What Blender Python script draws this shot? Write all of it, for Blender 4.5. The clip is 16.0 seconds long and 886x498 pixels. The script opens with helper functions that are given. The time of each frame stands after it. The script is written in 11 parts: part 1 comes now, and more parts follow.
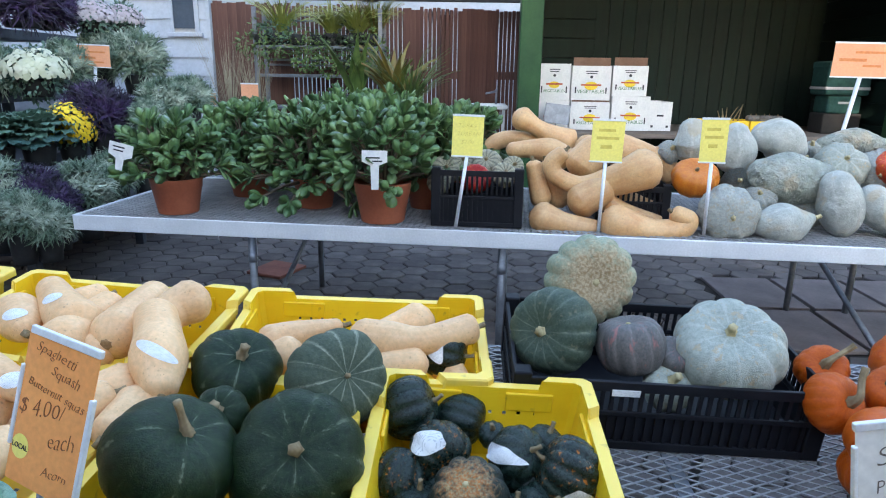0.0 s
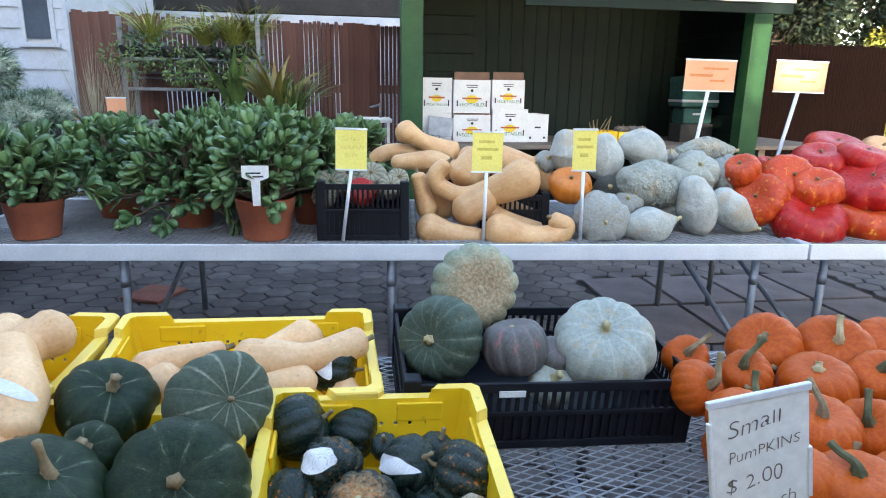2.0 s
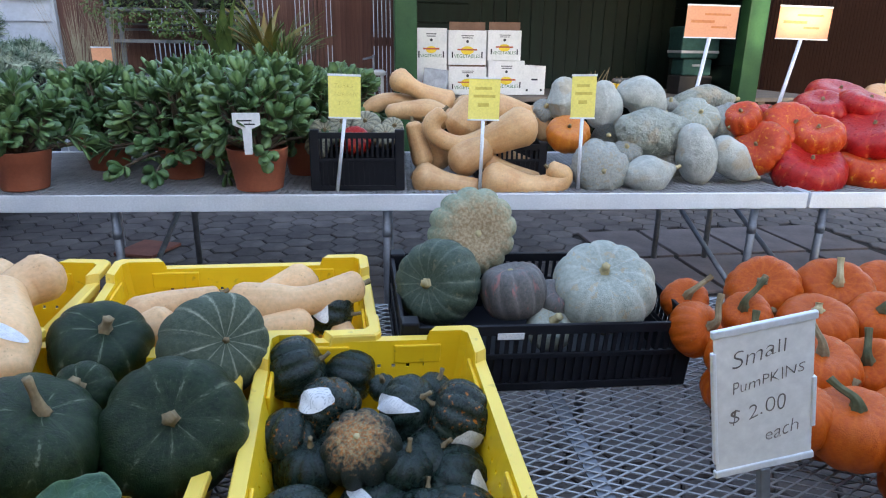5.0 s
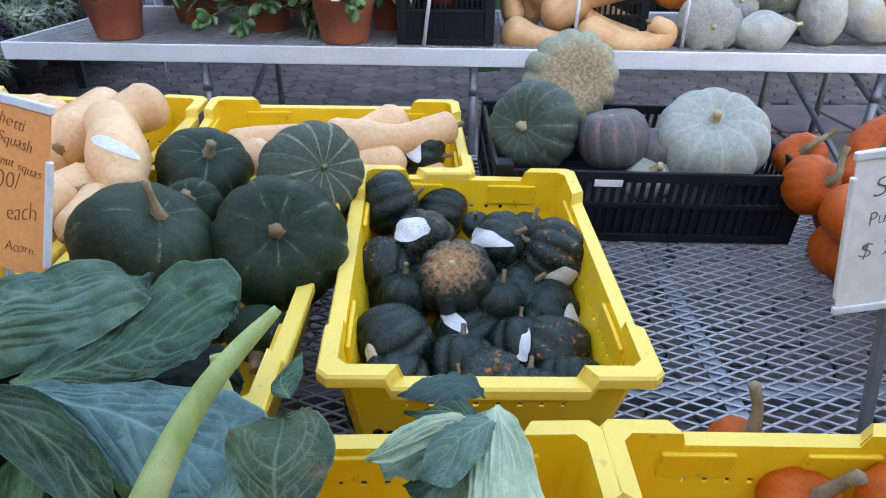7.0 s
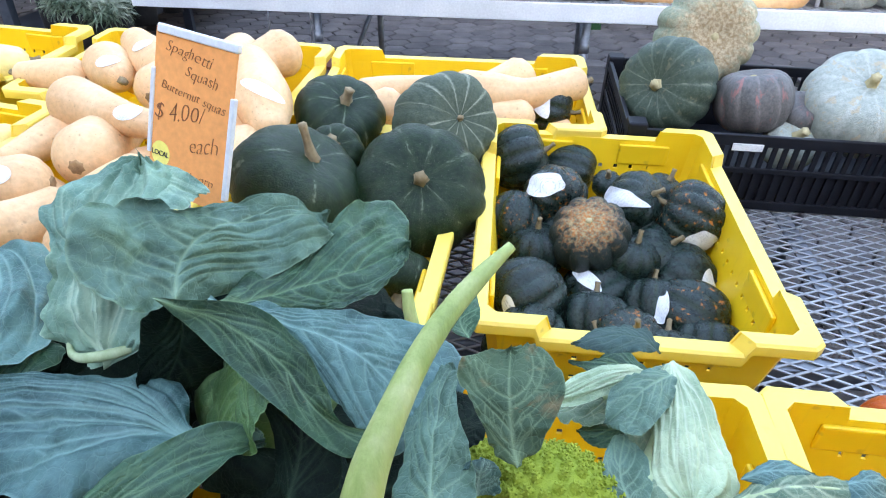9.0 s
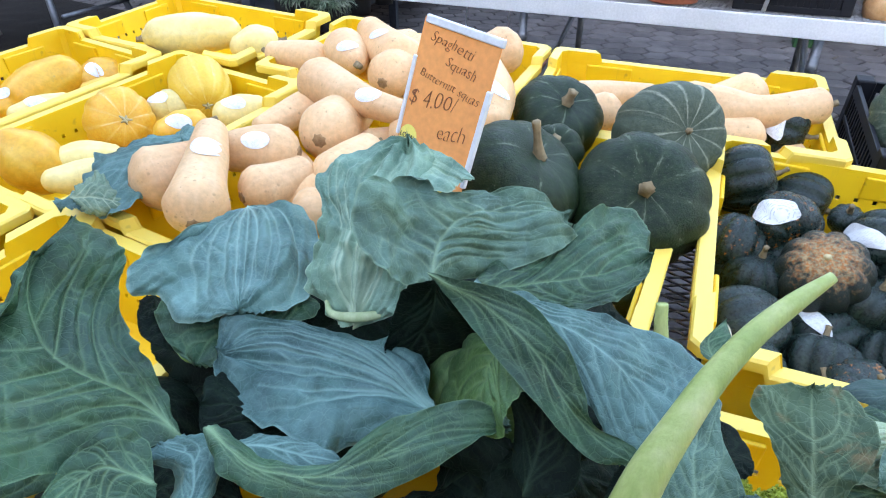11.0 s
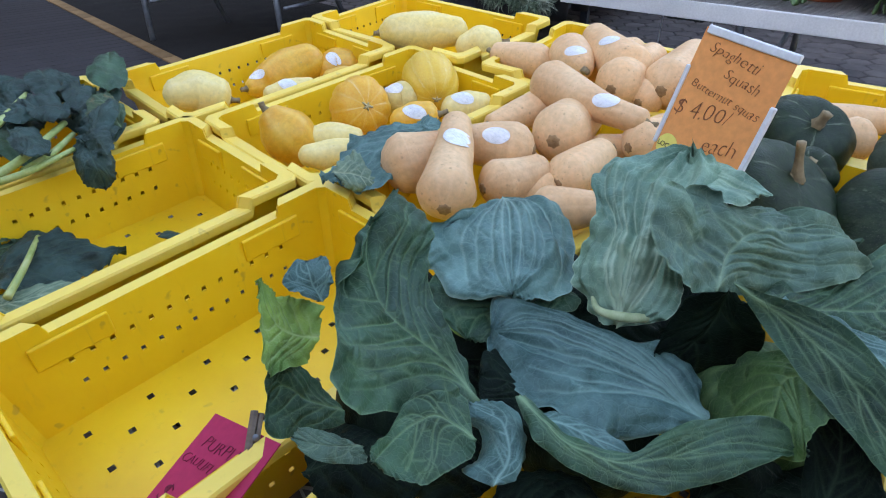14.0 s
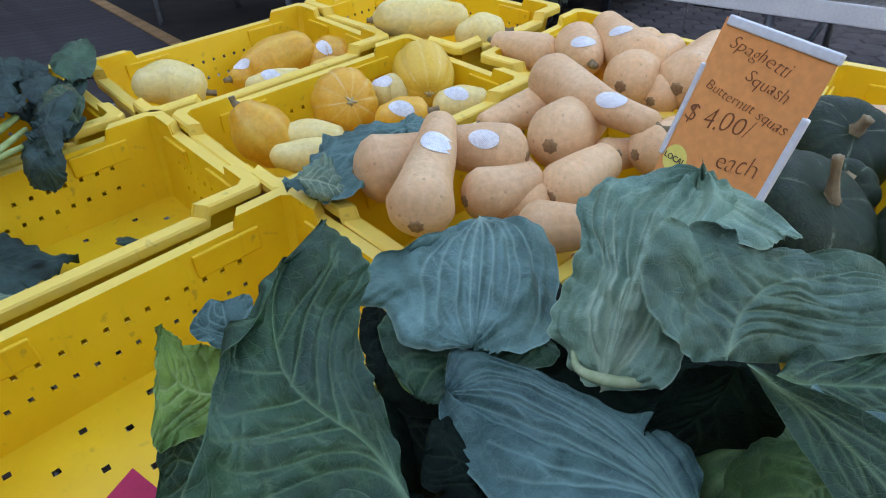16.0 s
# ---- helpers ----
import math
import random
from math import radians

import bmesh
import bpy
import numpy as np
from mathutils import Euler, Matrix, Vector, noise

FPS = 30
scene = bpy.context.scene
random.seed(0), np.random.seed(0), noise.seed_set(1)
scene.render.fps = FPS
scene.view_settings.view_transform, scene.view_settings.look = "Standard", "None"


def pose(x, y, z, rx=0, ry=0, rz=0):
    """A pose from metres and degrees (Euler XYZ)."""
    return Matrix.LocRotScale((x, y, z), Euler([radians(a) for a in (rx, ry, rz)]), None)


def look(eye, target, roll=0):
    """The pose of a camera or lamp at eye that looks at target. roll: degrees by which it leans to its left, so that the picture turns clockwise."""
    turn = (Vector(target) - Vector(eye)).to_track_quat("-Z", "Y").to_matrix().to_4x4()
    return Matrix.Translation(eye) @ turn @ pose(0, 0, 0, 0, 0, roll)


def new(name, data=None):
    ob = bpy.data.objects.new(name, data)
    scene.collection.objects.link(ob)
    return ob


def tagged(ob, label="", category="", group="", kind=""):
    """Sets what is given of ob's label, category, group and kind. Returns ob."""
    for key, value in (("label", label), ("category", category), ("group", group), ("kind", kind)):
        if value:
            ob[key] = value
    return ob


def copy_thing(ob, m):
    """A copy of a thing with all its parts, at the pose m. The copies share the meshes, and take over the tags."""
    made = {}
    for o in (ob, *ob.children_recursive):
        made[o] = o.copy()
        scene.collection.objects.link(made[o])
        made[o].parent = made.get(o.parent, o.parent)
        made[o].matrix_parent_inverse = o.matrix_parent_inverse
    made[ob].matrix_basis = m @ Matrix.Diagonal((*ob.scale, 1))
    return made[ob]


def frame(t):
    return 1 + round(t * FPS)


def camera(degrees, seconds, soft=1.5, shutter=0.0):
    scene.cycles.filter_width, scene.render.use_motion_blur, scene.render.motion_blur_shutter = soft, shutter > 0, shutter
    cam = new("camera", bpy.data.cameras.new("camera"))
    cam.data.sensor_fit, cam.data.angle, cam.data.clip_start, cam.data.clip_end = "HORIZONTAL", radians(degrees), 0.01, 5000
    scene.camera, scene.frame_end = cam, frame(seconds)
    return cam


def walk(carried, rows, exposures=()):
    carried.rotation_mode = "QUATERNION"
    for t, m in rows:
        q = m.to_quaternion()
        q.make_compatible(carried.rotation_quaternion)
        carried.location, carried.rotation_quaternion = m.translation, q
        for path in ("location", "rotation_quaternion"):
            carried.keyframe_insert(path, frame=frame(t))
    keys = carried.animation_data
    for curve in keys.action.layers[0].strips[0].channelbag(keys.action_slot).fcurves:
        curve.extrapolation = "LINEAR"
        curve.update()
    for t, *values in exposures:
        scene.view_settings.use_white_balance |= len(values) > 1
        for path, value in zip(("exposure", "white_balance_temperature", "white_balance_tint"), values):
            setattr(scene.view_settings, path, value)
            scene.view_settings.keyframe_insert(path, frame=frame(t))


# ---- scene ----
# ---- camera ----
def P6(rows):
    """Rows of seconds, eye, yaw, pitch and roll in metres and degrees."""
    out = []
    for t, x, y, z, yaw, pitch, roll in rows:
        out.append((t, Matrix.Translation((x, y, z)) @ pose(0, 0, 0, 0, 0, yaw) @ pose(0, 0, 0, 90 + pitch) @ pose(0, 0, 0, 0, 0, roll)))
    return out


cam = camera(70.2, 16.0, soft=1.1)
PATH = [
    (0, 0.009, 0.077, 1.343, 1.62, -15.43, 0.88),
    (0.5, 0.007, 0.077, 1.343, 0.21, -14.90, 0.91),
    (1, 0.013, 0.073, 1.345, -1.98, -14.37, 0.91),
    (1.5, 0.016, 0.065, 1.348, -5.77, -14.12, 0.86),
    (2, 0.028, 0.066, 1.342, -8.42, -14.10, 0.89),
    (2.5, 0.055, 0.068, 1.340, -10.79, -14.13, 0.84),
    (3, 0.095, 0.068, 1.343, -15.20, -14.16, 0.70),
    (3.2, 0.103, 0.068, 1.341, -17.12, -14.15, 0.72),
    (5.3, 0.019, 0.085, 1.273, -7.38, -18.42, 0.62),
    (5.5, 0.017, 0.085, 1.258, -6.57, -18.91, 0.56),
    (6, 0.003, 0.078, 1.214, -4.94, -21.69, 0.52),
    (6.5, -0.011, 0.080, 1.192, -2.95, -26.29, 0.50),
    (7, -0.023, 0.079, 1.186, -1.98, -28.22, 0.34),
    (7.5, -0.057, 0.075, 1.182, -0.36, -29.63, 0.31),
    (8, -0.083, 0.072, 1.179, 2.12, -30.54, 0.18),
    (8.5, -0.119, 0.063, 1.180, 3.70, -31.21, 0.07),
    (9, -0.140, 0.064, 1.174, 5.41, -31.71, -0.03),
    (9.5, -0.187, 0.052, 1.167, 9.27, -32.06, -0.18),
    (9.7, -0.200, 0.052, 1.168, 11.78, -32.05, -0.25),
    (11.8, -0.283, 0.015, 1.173, 25.33, -31.55, -0.04),
    (12, -0.297, 0.009, 1.173, 26.80, -31.59, -0.18),
    (12.5, -0.315, 0.000, 1.172, 29.98, -31.51, -0.23),
    (13, -0.330, -0.018, 1.173, 32.02, -31.37, -0.27),
    (13.5, -0.350, -0.042, 1.178, 33.74, -31.29, -0.29),
    (14, -0.367, -0.063, 1.179, 36.00, -31.23, -0.26),
    (14.5, -0.362, -0.053, 1.177, 37.26, -31.15, -0.34),
    (15, -0.360, 0.005, 1.172, 37.71, -31.23, -0.46),
    (15.5, -0.368, 0.068, 1.162, 38.03, -31.77, -0.48),
    (16, -0.396, 0.097, 1.151, 38.14, -32.34, -0.34),
]
walk(cam, P6(PATH), [
    (0.0, 3.2, 6800, 15), (1.0, 3.28, 6850, 16), (1.5, 3.42, 6900, 16), (3.2, 2.65, 6900, 17), (5.3, 3.06, 7100, 20), (6.5, 3.2, 7300, 22), (7.0, 3.3, 7300, 23),
    (8.0, 4.0, 7400, 21), (9.5, 3.86, 7400, 21), (11.8, 3.6, 7400, 22), (12.5, 3.34, 7400, 23), (14.0, 3.1, 7400, 23), (16.0, 2.85, 7400, 23)])

# ---- world and sun ----
SUN_AZ, SUN_EL = 200.0, 12.0          # compass from +y, clockwise; degrees up
world = bpy.data.worlds.new("world")
scene.world = world
world.use_nodes = True
wn = world.node_tree
sky = wn.nodes.new("ShaderNodeTexSky")
sky.sky_type = "NISHITA"
sky.sun_disc = False
sky.sun_elevation = radians(SUN_EL)
sky.sun_rotation = radians(SUN_AZ)
wn.links.new(sky.outputs[0], wn.nodes["Background"].inputs[0])
wn.nodes["Background"].inputs[1].default_value = 0.15
sun = bpy.data.lights.new("sun", "SUN")
sun.energy, sun.angle, sun.color = 2.0, radians(0.6), (1.0, 0.88, 0.74)
sun_ob = new("sun", sun)
SUN_WAY = Vector((math.sin(radians(SUN_AZ)) * math.cos(radians(SUN_EL)), math.cos(radians(SUN_AZ)) * math.cos(radians(SUN_EL)), math.sin(radians(SUN_EL))))
sun_ob.matrix_world = look(SUN_WAY * 30, (0, 0, 0))


# ---- materials ----
def material(name, rough=0.6, metal=0.0, spec=0.5):
    m = bpy.data.materials.new(name)
    m.use_nodes = True
    b = m.node_tree.nodes["Principled BSDF"]
    b.inputs["Roughness"].default_value = rough
    b.inputs["Metallic"].default_value = metal
    b.inputs["Specular IOR Level"].default_value = spec
    return m, m.node_tree, b


def nd(nt, kind, **kw):
    n = nt.nodes.new("ShaderNode" + kind)
    for k, v in kw.items():
        if k == "blend":
            n.blend_type = v
        elif k == "op":
            n.operation = v
        elif k == "dtype":
            n.data_type = v
        elif k == "feature":
            n.feature = v
        elif k == "wtype":
            n.wave_type = v
        elif k == "bands":
            n.bands_direction = v
    return n


def coords(nt, uv=False, scale=(1, 1, 1)):
    tc = nd(nt, "TexCoord")
    mp = nd(nt, "Mapping")
    mp.inputs["Scale"].default_value = scale
    nt.links.new(tc.outputs["UV" if uv else "Object"], mp.inputs[0])
    return mp.outputs[0]


def noise_at(nt, vec, scale, detail=4.0, rough=0.55, dist=0.0):
    n = nd(nt, "TexNoise")
    n.inputs["Scale"].default_value = scale
    n.inputs["Detail"].default_value = detail
    n.inputs["Roughness"].default_value = rough
    n.inputs["Distortion"].default_value = dist
    if vec is not None:
        nt.links.new(vec, n.inputs["Vector"])
    return n.outputs["Fac"]


def ramp(nt, fac, stops, mode="LINEAR"):
    r = nd(nt, "ValToRGB")
    r.color_ramp.interpolation = mode
    els = r.color_ramp.elements
    while len(els) < len(stops):
        els.new(0.5)
    for e, (p, c) in zip(els, stops):
        e.position = p
        e.color = (*c, 1) if len(c) == 3 else (c[0], c[0], c[0], 1)
    nt.links.new(fac, r.inputs[0])
    return r.outputs[0]


def mix(nt, fac, a, b, blend="MIX"):
    m = nd(nt, "MixRGB", blend=blend)
    for sock, v in ((m.inputs[0], fac), (m.inputs[1], a), (m.inputs[2], b)):
        if isinstance(v, (int, float)):
            sock.default_value = v
        elif isinstance(v, tuple):
            sock.default_value = (*v, 1)
        else:
            nt.links.new(v, sock)
    return m.outputs[0]


def math_n(nt, op, a, b=0.0):
    m = nd(nt, "Math", op=op)
    for sock, v in ((m.inputs[0], a), (m.inputs[1], b)):
        if isinstance(v, (int, float)):
            sock.default_value = v
        else:
            nt.links.new(v, sock)
    return m.outputs[0]


def bump(nt, b, height, strength=0.3, dist=0.002):
    n = nd(nt, "Bump")
    n.inputs["Strength"].default_value = strength
    n.inputs["Distance"].default_value = dist
    nt.links.new(height, n.inputs["Height"])
    nt.links.new(n.outputs[0], b.inputs["Normal"])


def rnd(nt):
    return nd(nt, "ObjectInfo").outputs["Random"]


def wear(name, stops, scale=6.0, rough=0.6, metal=0.0, spec=0.28, grain=60.0, bstr=0.25, bdist=0.002, stretch=(1, 1, 1), shade=0.0, roughvar=0.12):
    """A surface with two scales of variation: wide patches through the ramp, fine grain in tone and relief."""
    m, nt, b = material(name, rough, metal, spec)
    v = coords(nt, scale=stretch)
    wide = noise_at(nt, v, scale, 5, 0.6)
    fine = noise_at(nt, v, grain, 3, 0.6)
    col = ramp(nt, wide, stops)
    col = mix(nt, 0.35, col, ramp(nt, fine, [(0.3, (0.6,)), (0.7, (1.0,))]), "MULTIPLY")
    if shade:
        col = mix(nt, shade, col, ramp(nt, rnd(nt), [(0.0, (0.55,)), (1.0, (1.25,))]), "MULTIPLY")
    nt.links.new(col, b.inputs["Base Color"])
    nt.links.new(math_n(nt, "ADD", math_n(nt, "MULTIPLY", wide, 2 * roughvar), rough - roughvar), b.inputs["Roughness"])
    bump(nt, b, fine, bstr, bdist)
    return m


M_PAVER = wear("paver", [(0.25, (0.085, 0.075, 0.075)), (0.55, (0.15, 0.13, 0.125)), (0.8, (0.21, 0.185, 0.17))], 5, 0.85, grain=90, bstr=0.5, shade=0.6)
M_JOINT = wear("paver joint", [(0.3, (0.025, 0.022, 0.02)), (0.7, (0.06, 0.05, 0.045))], 9, 0.95)
M_SLAB = wear("slab", [(0.25, (0.13, 0.11, 0.11)), (0.6, (0.23, 0.19, 0.185)), (0.85, (0.30, 0.26, 0.25))], 4, 0.85, grain=70, bstr=0.4, shade=0.4)
M_ALU = wear("aluminium", [(0.3, (0.70, 0.74, 0.78)), (0.7, (0.84, 0.87, 0.90))], 4, 0.45, 0.25, grain=120, bstr=0.05)
M_STEEL = wear("galvanised", [(0.3, (0.16, 0.175, 0.20)), (0.7, (0.28, 0.305, 0.34))], 14, 0.5, 0.6, grain=90, bstr=0.08)
M_MESH = wear("mesh steel", [(0.3, (0.30, 0.31, 0.32)), (0.7, (0.46, 0.47, 0.48))], 10, 0.55, 0.4, grain=90, bstr=0.1)
M_BLACK = wear("black plastic", [(0.3, (0.005, 0.006, 0.009)), (0.7, (0.013, 0.014, 0.019))], 8, 0.5, grain=70, bstr=0.06)
M_TERRA = wear("terracotta plastic", [(0.3, (0.42, 0.115, 0.060)), (0.7, (0.52, 0.165, 0.09))], 6, 0.55, grain=80, bstr=0.08)
M_SOIL = wear("soil", [(0.3, (0.02, 0.015, 0.01)), (0.7, (0.06, 0.04, 0.03))], 20, 0.95, grain=120, bstr=0.8, bdist=0.01)
# near-black green: the shed's inner shade is put into the boards' colour
M_GREENWOOD = wear("shade-dark green boards", [(0.25, (0.002, 0.008, 0.007)), (0.75, (0.006, 0.020, 0.015))], 3, 0.65, spec=0.2, grain=40, stretch=(6, 6, 0.6), bstr=0.2, shade=0.3)
M_GREENPOST = wear("green post", [(0.25, (0.010, 0.048, 0.020)), (0.75, (0.026, 0.092, 0.032))], 4, 0.5, grain=60, bstr=0.15)
M_FENCE = wear("fence boards", [(0.25, (0.085, 0.040, 0.032)), (0.6, (0.15, 0.075, 0.060)), (0.85, (0.22, 0.125, 0.10))], 4, 0.8, grain=30, stretch=(5, 5, 0.5), bstr=0.3, shade=0.5)
# darker copy of the fence boards, with the shade there put into the colour
M_FENCESHADE = wear("shade-darkened fence", [(0.3, (0.008, 0.004, 0.003)), (0.7, (0.018, 0.008, 0.006))], 6, 0.9, spec=0.08, grain=60, stretch=(6, 6, 1), bstr=0.3)
# for the unseen walls that block sun and sky light
M_UNSEEN = wear("unseen dark blockers", [(0.3, (0.10, 0.075, 0.06)), (0.7, (0.17, 0.13, 0.11))], 3, 0.85, grain=20)
M_PENCILP = wear("dark red marker ink", [(0.3, (0.10, 0.004, 0.02)), (0.7, (0.18, 0.008, 0.035))], 60, 0.6)
M_PENCIL = wear("thin marker ink", [(0.3, (0.10, 0.09, 0.09)), (0.7, (0.22, 0.19, 0.17))], 60, 0.6)
M_PENCILO = wear("thin brown marker ink", [(0.3, (0.20, 0.065, 0.025)), (0.7, (0.34, 0.12, 0.05))], 60, 0.6)
M_SIDING = wear("white siding", [(0.25, (0.38, 0.43, 0.50)), (0.7, (0.50, 0.55, 0.62))], 2, 0.55, grain=30, bstr=0.05)
M_WHITE = wear("white card", [(0.3, (0.68, 0.69, 0.68)), (0.7, (0.80, 0.80, 0.78))], 8, 0.55, grain=60, bstr=0.03)
M_WOOD = wear("weathered wood", [(0.3, (0.12, 0.10, 0.085)), (0.7, (0.26, 0.21, 0.17))], 5, 0.8, grain=40, stretch=(0.6, 6, 6), bstr=0.3)
M_BROWNCARD = wear("brown card", [(0.3, (0.16, 0.09, 0.06)), (0.7, (0.24, 0.14, 0.095))], 6, 0.8)
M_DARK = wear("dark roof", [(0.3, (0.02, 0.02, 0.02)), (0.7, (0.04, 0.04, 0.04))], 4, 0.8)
M_GREY = wear("grey wall", [(0.3, (0.42, 0.43, 0.45)), (0.7, (0.55, 0.56, 0.57))], 3, 0.7)
M_GLASSY = wear("window pane", [(0.3, (0.05, 0.07, 0.10)), (0.7, (0.09, 0.12, 0.16))], 2, 0.12, spec=0.8)
M_INK = wear("ink", [(0.3, (0.02, 0.02, 0.025)), (0.7, (0.06, 0.06, 0.07))], 60, 0.6)
M_SALMON = wear("faded orange card", [(0.3, (0.74, 0.32, 0.17)), (0.7, (0.84, 0.40, 0.23))], 3, 0.6, grain=90, bstr=0.03)
M_ORANGE = wear("orange card", [(0.3, (0.86, 0.32, 0.095)), (0.7, (0.95, 0.40, 0.13))], 3, 0.6, grain=90, bstr=0.03)
M_YCARD = wear("yellow card", [(0.3, (0.88, 0.76, 0.16)), (0.7, (0.95, 0.84, 0.24))], 3, 0.6, grain=90, bstr=0.03)
M_PINK = wear("magenta card", [(0.3, (0.42, 0.018, 0.075)), (0.7, (0.52, 0.03, 0.10))], 6, 0.6, grain=90, bstr=0.03)
M_TEAL = wear("teal cloth", [(0.3, (0.015, 0.06, 0.055)), (0.7, (0.03, 0.10, 0.09))], 20, 0.8)


def crate_material():
    m, nt, b = material("yellow crate plastic", 0.42)
    v = coords(nt)
    wide = noise_at(nt, v, 7, 5, 0.6)
    fine = noise_at(nt, v, 55, 4, 0.6)
    streak = noise_at(nt, coords(nt, scale=(60, 60, 6)), 1.0, 4, 0.65, 0.3)
    col = ramp(nt, wide, [(0.25, (0.78, 0.46, 0.010)), (0.6, (0.86, 0.55, 0.015)), (0.85, (0.88, 0.61, 0.035))])
    sep = nd(nt, "SeparateXYZ")
    nt.links.new(nd(nt, "TexCoord").outputs["UV"], sep.inputs[0])
    scuff = math_n(nt, "MULTIPLY", sep.outputs[1], math_n(nt, "ADD", math_n(nt, "MULTIPLY", fine, 0.8), 0.35))
    col = mix(nt, math_n(nt, "MINIMUM", scuff, 0.48), col, (0.88, 0.69, 0.20))
    dirt = ramp(nt, streak, [(0.60, (0.0,)), (0.74, (1.0,))])
    col = mix(nt, math_n(nt, "MULTIPLY", dirt, 0.16), col, (0.32, 0.20, 0.05))
    spot = ramp(nt, noise_at(nt, v, 34, 2, 0.5), [(0.69, (0.0,)), (0.75, (1.0,))])
    col = mix(nt, math_n(nt, "MULTIPLY", spot, 0.35), col, (0.24, 0.15, 0.05))
    nt.links.new(col, b.inputs["Base Color"])
    nt.links.new(math_n(nt, "ADD", math_n(nt, "MULTIPLY", fine, 0.25), 0.3), b.inputs["Roughness"])
    b.inputs["Subsurface Weight"].default_value = 0.08
    b.inputs["Subsurface Radius"].default_value = (0.02, 0.012, 0.002)
    b.inputs["Subsurface Scale"].default_value = 0.5
    bump(nt, b, fine, 0.08, 0.001)
    return m


M_CRATE = crate_material()


def squash_material(name, base, dark, stripe=None, speck=None, blotch=None, rough=0.45, stripew=0.5, warts=0.0, bloom=0.0, stripes_per=1.0, amount=0.8, spec=0.5, dash=None, blotch_at=0.60, blotch_long=False, top=None, top_at=0.35):
    """Skin of a squash: UV x counts the ribs, UV y runs from stem to blossom end."""
    m, nt, b = material(name, rough, spec=spec)
    v = coords(nt)
    uv = nd(nt, "TexCoord").outputs["UV"]
    sep = nd(nt, "SeparateXYZ")
    nt.links.new(uv, sep.inputs[0])
    r = rnd(nt)
    off = nd(nt, "VectorMath", op="ADD")
    nt.links.new(v, off.inputs[0])
    nt.links.new(r, off.inputs[1])
    v = off.outputs[0]
    wide = noise_at(nt, v, 11, 4, 0.6)
    fine = noise_at(nt, v, 95, 4, 0.65)
    col = mix(nt, ramp(nt, wide, [(0.32, (0.0,)), (0.68, (1.0,))]), dark, base)
    col = mix(nt, 0.45, col, ramp(nt, r, [(0.0, (0.72, 0.72, 0.72)), (1.0, (1.12, 1.08, 1.0))]), "MULTIPLY")
    col = mix(nt, 0.35, col, ramp(nt, fine, [(0.35, (0.62, 0.62, 0.62)), (0.65, (1.1, 1.1, 1.1))]), "MULTIPLY")
    # coordinates that run along the ribs, for streaks
    along = nd(nt, "CombineXYZ")
    nt.links.new(math_n(nt, "MULTIPLY", sep.outputs[0], 2.2), along.inputs[0])
    nt.links.new(math_n(nt, "MULTIPLY", sep.outputs[1], 5.0), along.inputs[1])
    nt.links.new(math_n(nt, "MULTIPLY", r, 40.0), along.inputs[2])
    along = along.outputs[0]
    if stripe:
        wob = math_n(nt, "ADD", math_n(nt, "MULTIPLY", sep.outputs[0], stripes_per), math_n(nt, "MULTIPLY", noise_at(nt, v, 28, 3, 0.6), 0.3))
        s = math_n(nt, "ABSOLUTE", math_n(nt, "SUBTRACT", math_n(nt, "FRACT", wob), 0.5))
        band = ramp(nt, s, [(0.5 - stripew / 2 - 0.06, (0.0,)), (0.5, (1.0,))])
        band = mix(nt, 1.0, band, ramp(nt, noise_at(nt, v, 60, 3, 0.6), [(0.35, (0.3,)), (0.65, (1.0,))]), "MULTIPLY")
        col = mix(nt, math_n(nt, "MULTIPLY", band, amount), col, stripe)
    if dash:
        # thin broken pale streaks that run out from the stem
        wob = math_n(nt, "ADD", math_n(nt, "MULTIPLY", sep.outputs[0], 1.0), math_n(nt, "MULTIPLY", noise_at(nt, v, 20, 3, 0.6), 0.22))
        s = math_n(nt, "ABSOLUTE", math_n(nt, "SUBTRACT", math_n(nt, "FRACT", wob), 0.5))
        line = ramp(nt, s, [(0.43, (0.0,)), (0.475, (1.0,))])
        keep = ramp(nt, noise_at(nt, along, 1.3, 3, 0.7), [(0.52, (0.0,)), (0.60, (1.0,))])
        col = mix(nt, math_n(nt, "MULTIPLY", mix(nt, 1.0, line, keep, "MULTIPLY"), 0.6), col, dash)
        wob2 = math_n(nt, "ADD", math_n(nt, "MULTIPLY", sep.outputs[0], 5.0), math_n(nt, "MULTIPLY", noise_at(nt, v, 40, 3, 0.6), 0.5))
        s2 = math_n(nt, "ABSOLUTE", math_n(nt, "SUBTRACT", math_n(nt, "FRACT", wob2), 0.5))
        near = ramp(nt, math_n(nt, "ADD", sep.outputs[1], math_n(nt, "MULTIPLY", noise_at(nt, v, 55, 2, 0.6), 0.25)), [(0.20, (1.0,)), (0.36, (0.0,))])
        line2 = mix(nt, 1.0, ramp(nt, s2, [(0.36, (0.0,)), (0.46, (1.0,))]), near, "MULTIPLY")
        col = mix(nt, math_n(nt, "MULTIPLY", line2, 0.05), col, dash)
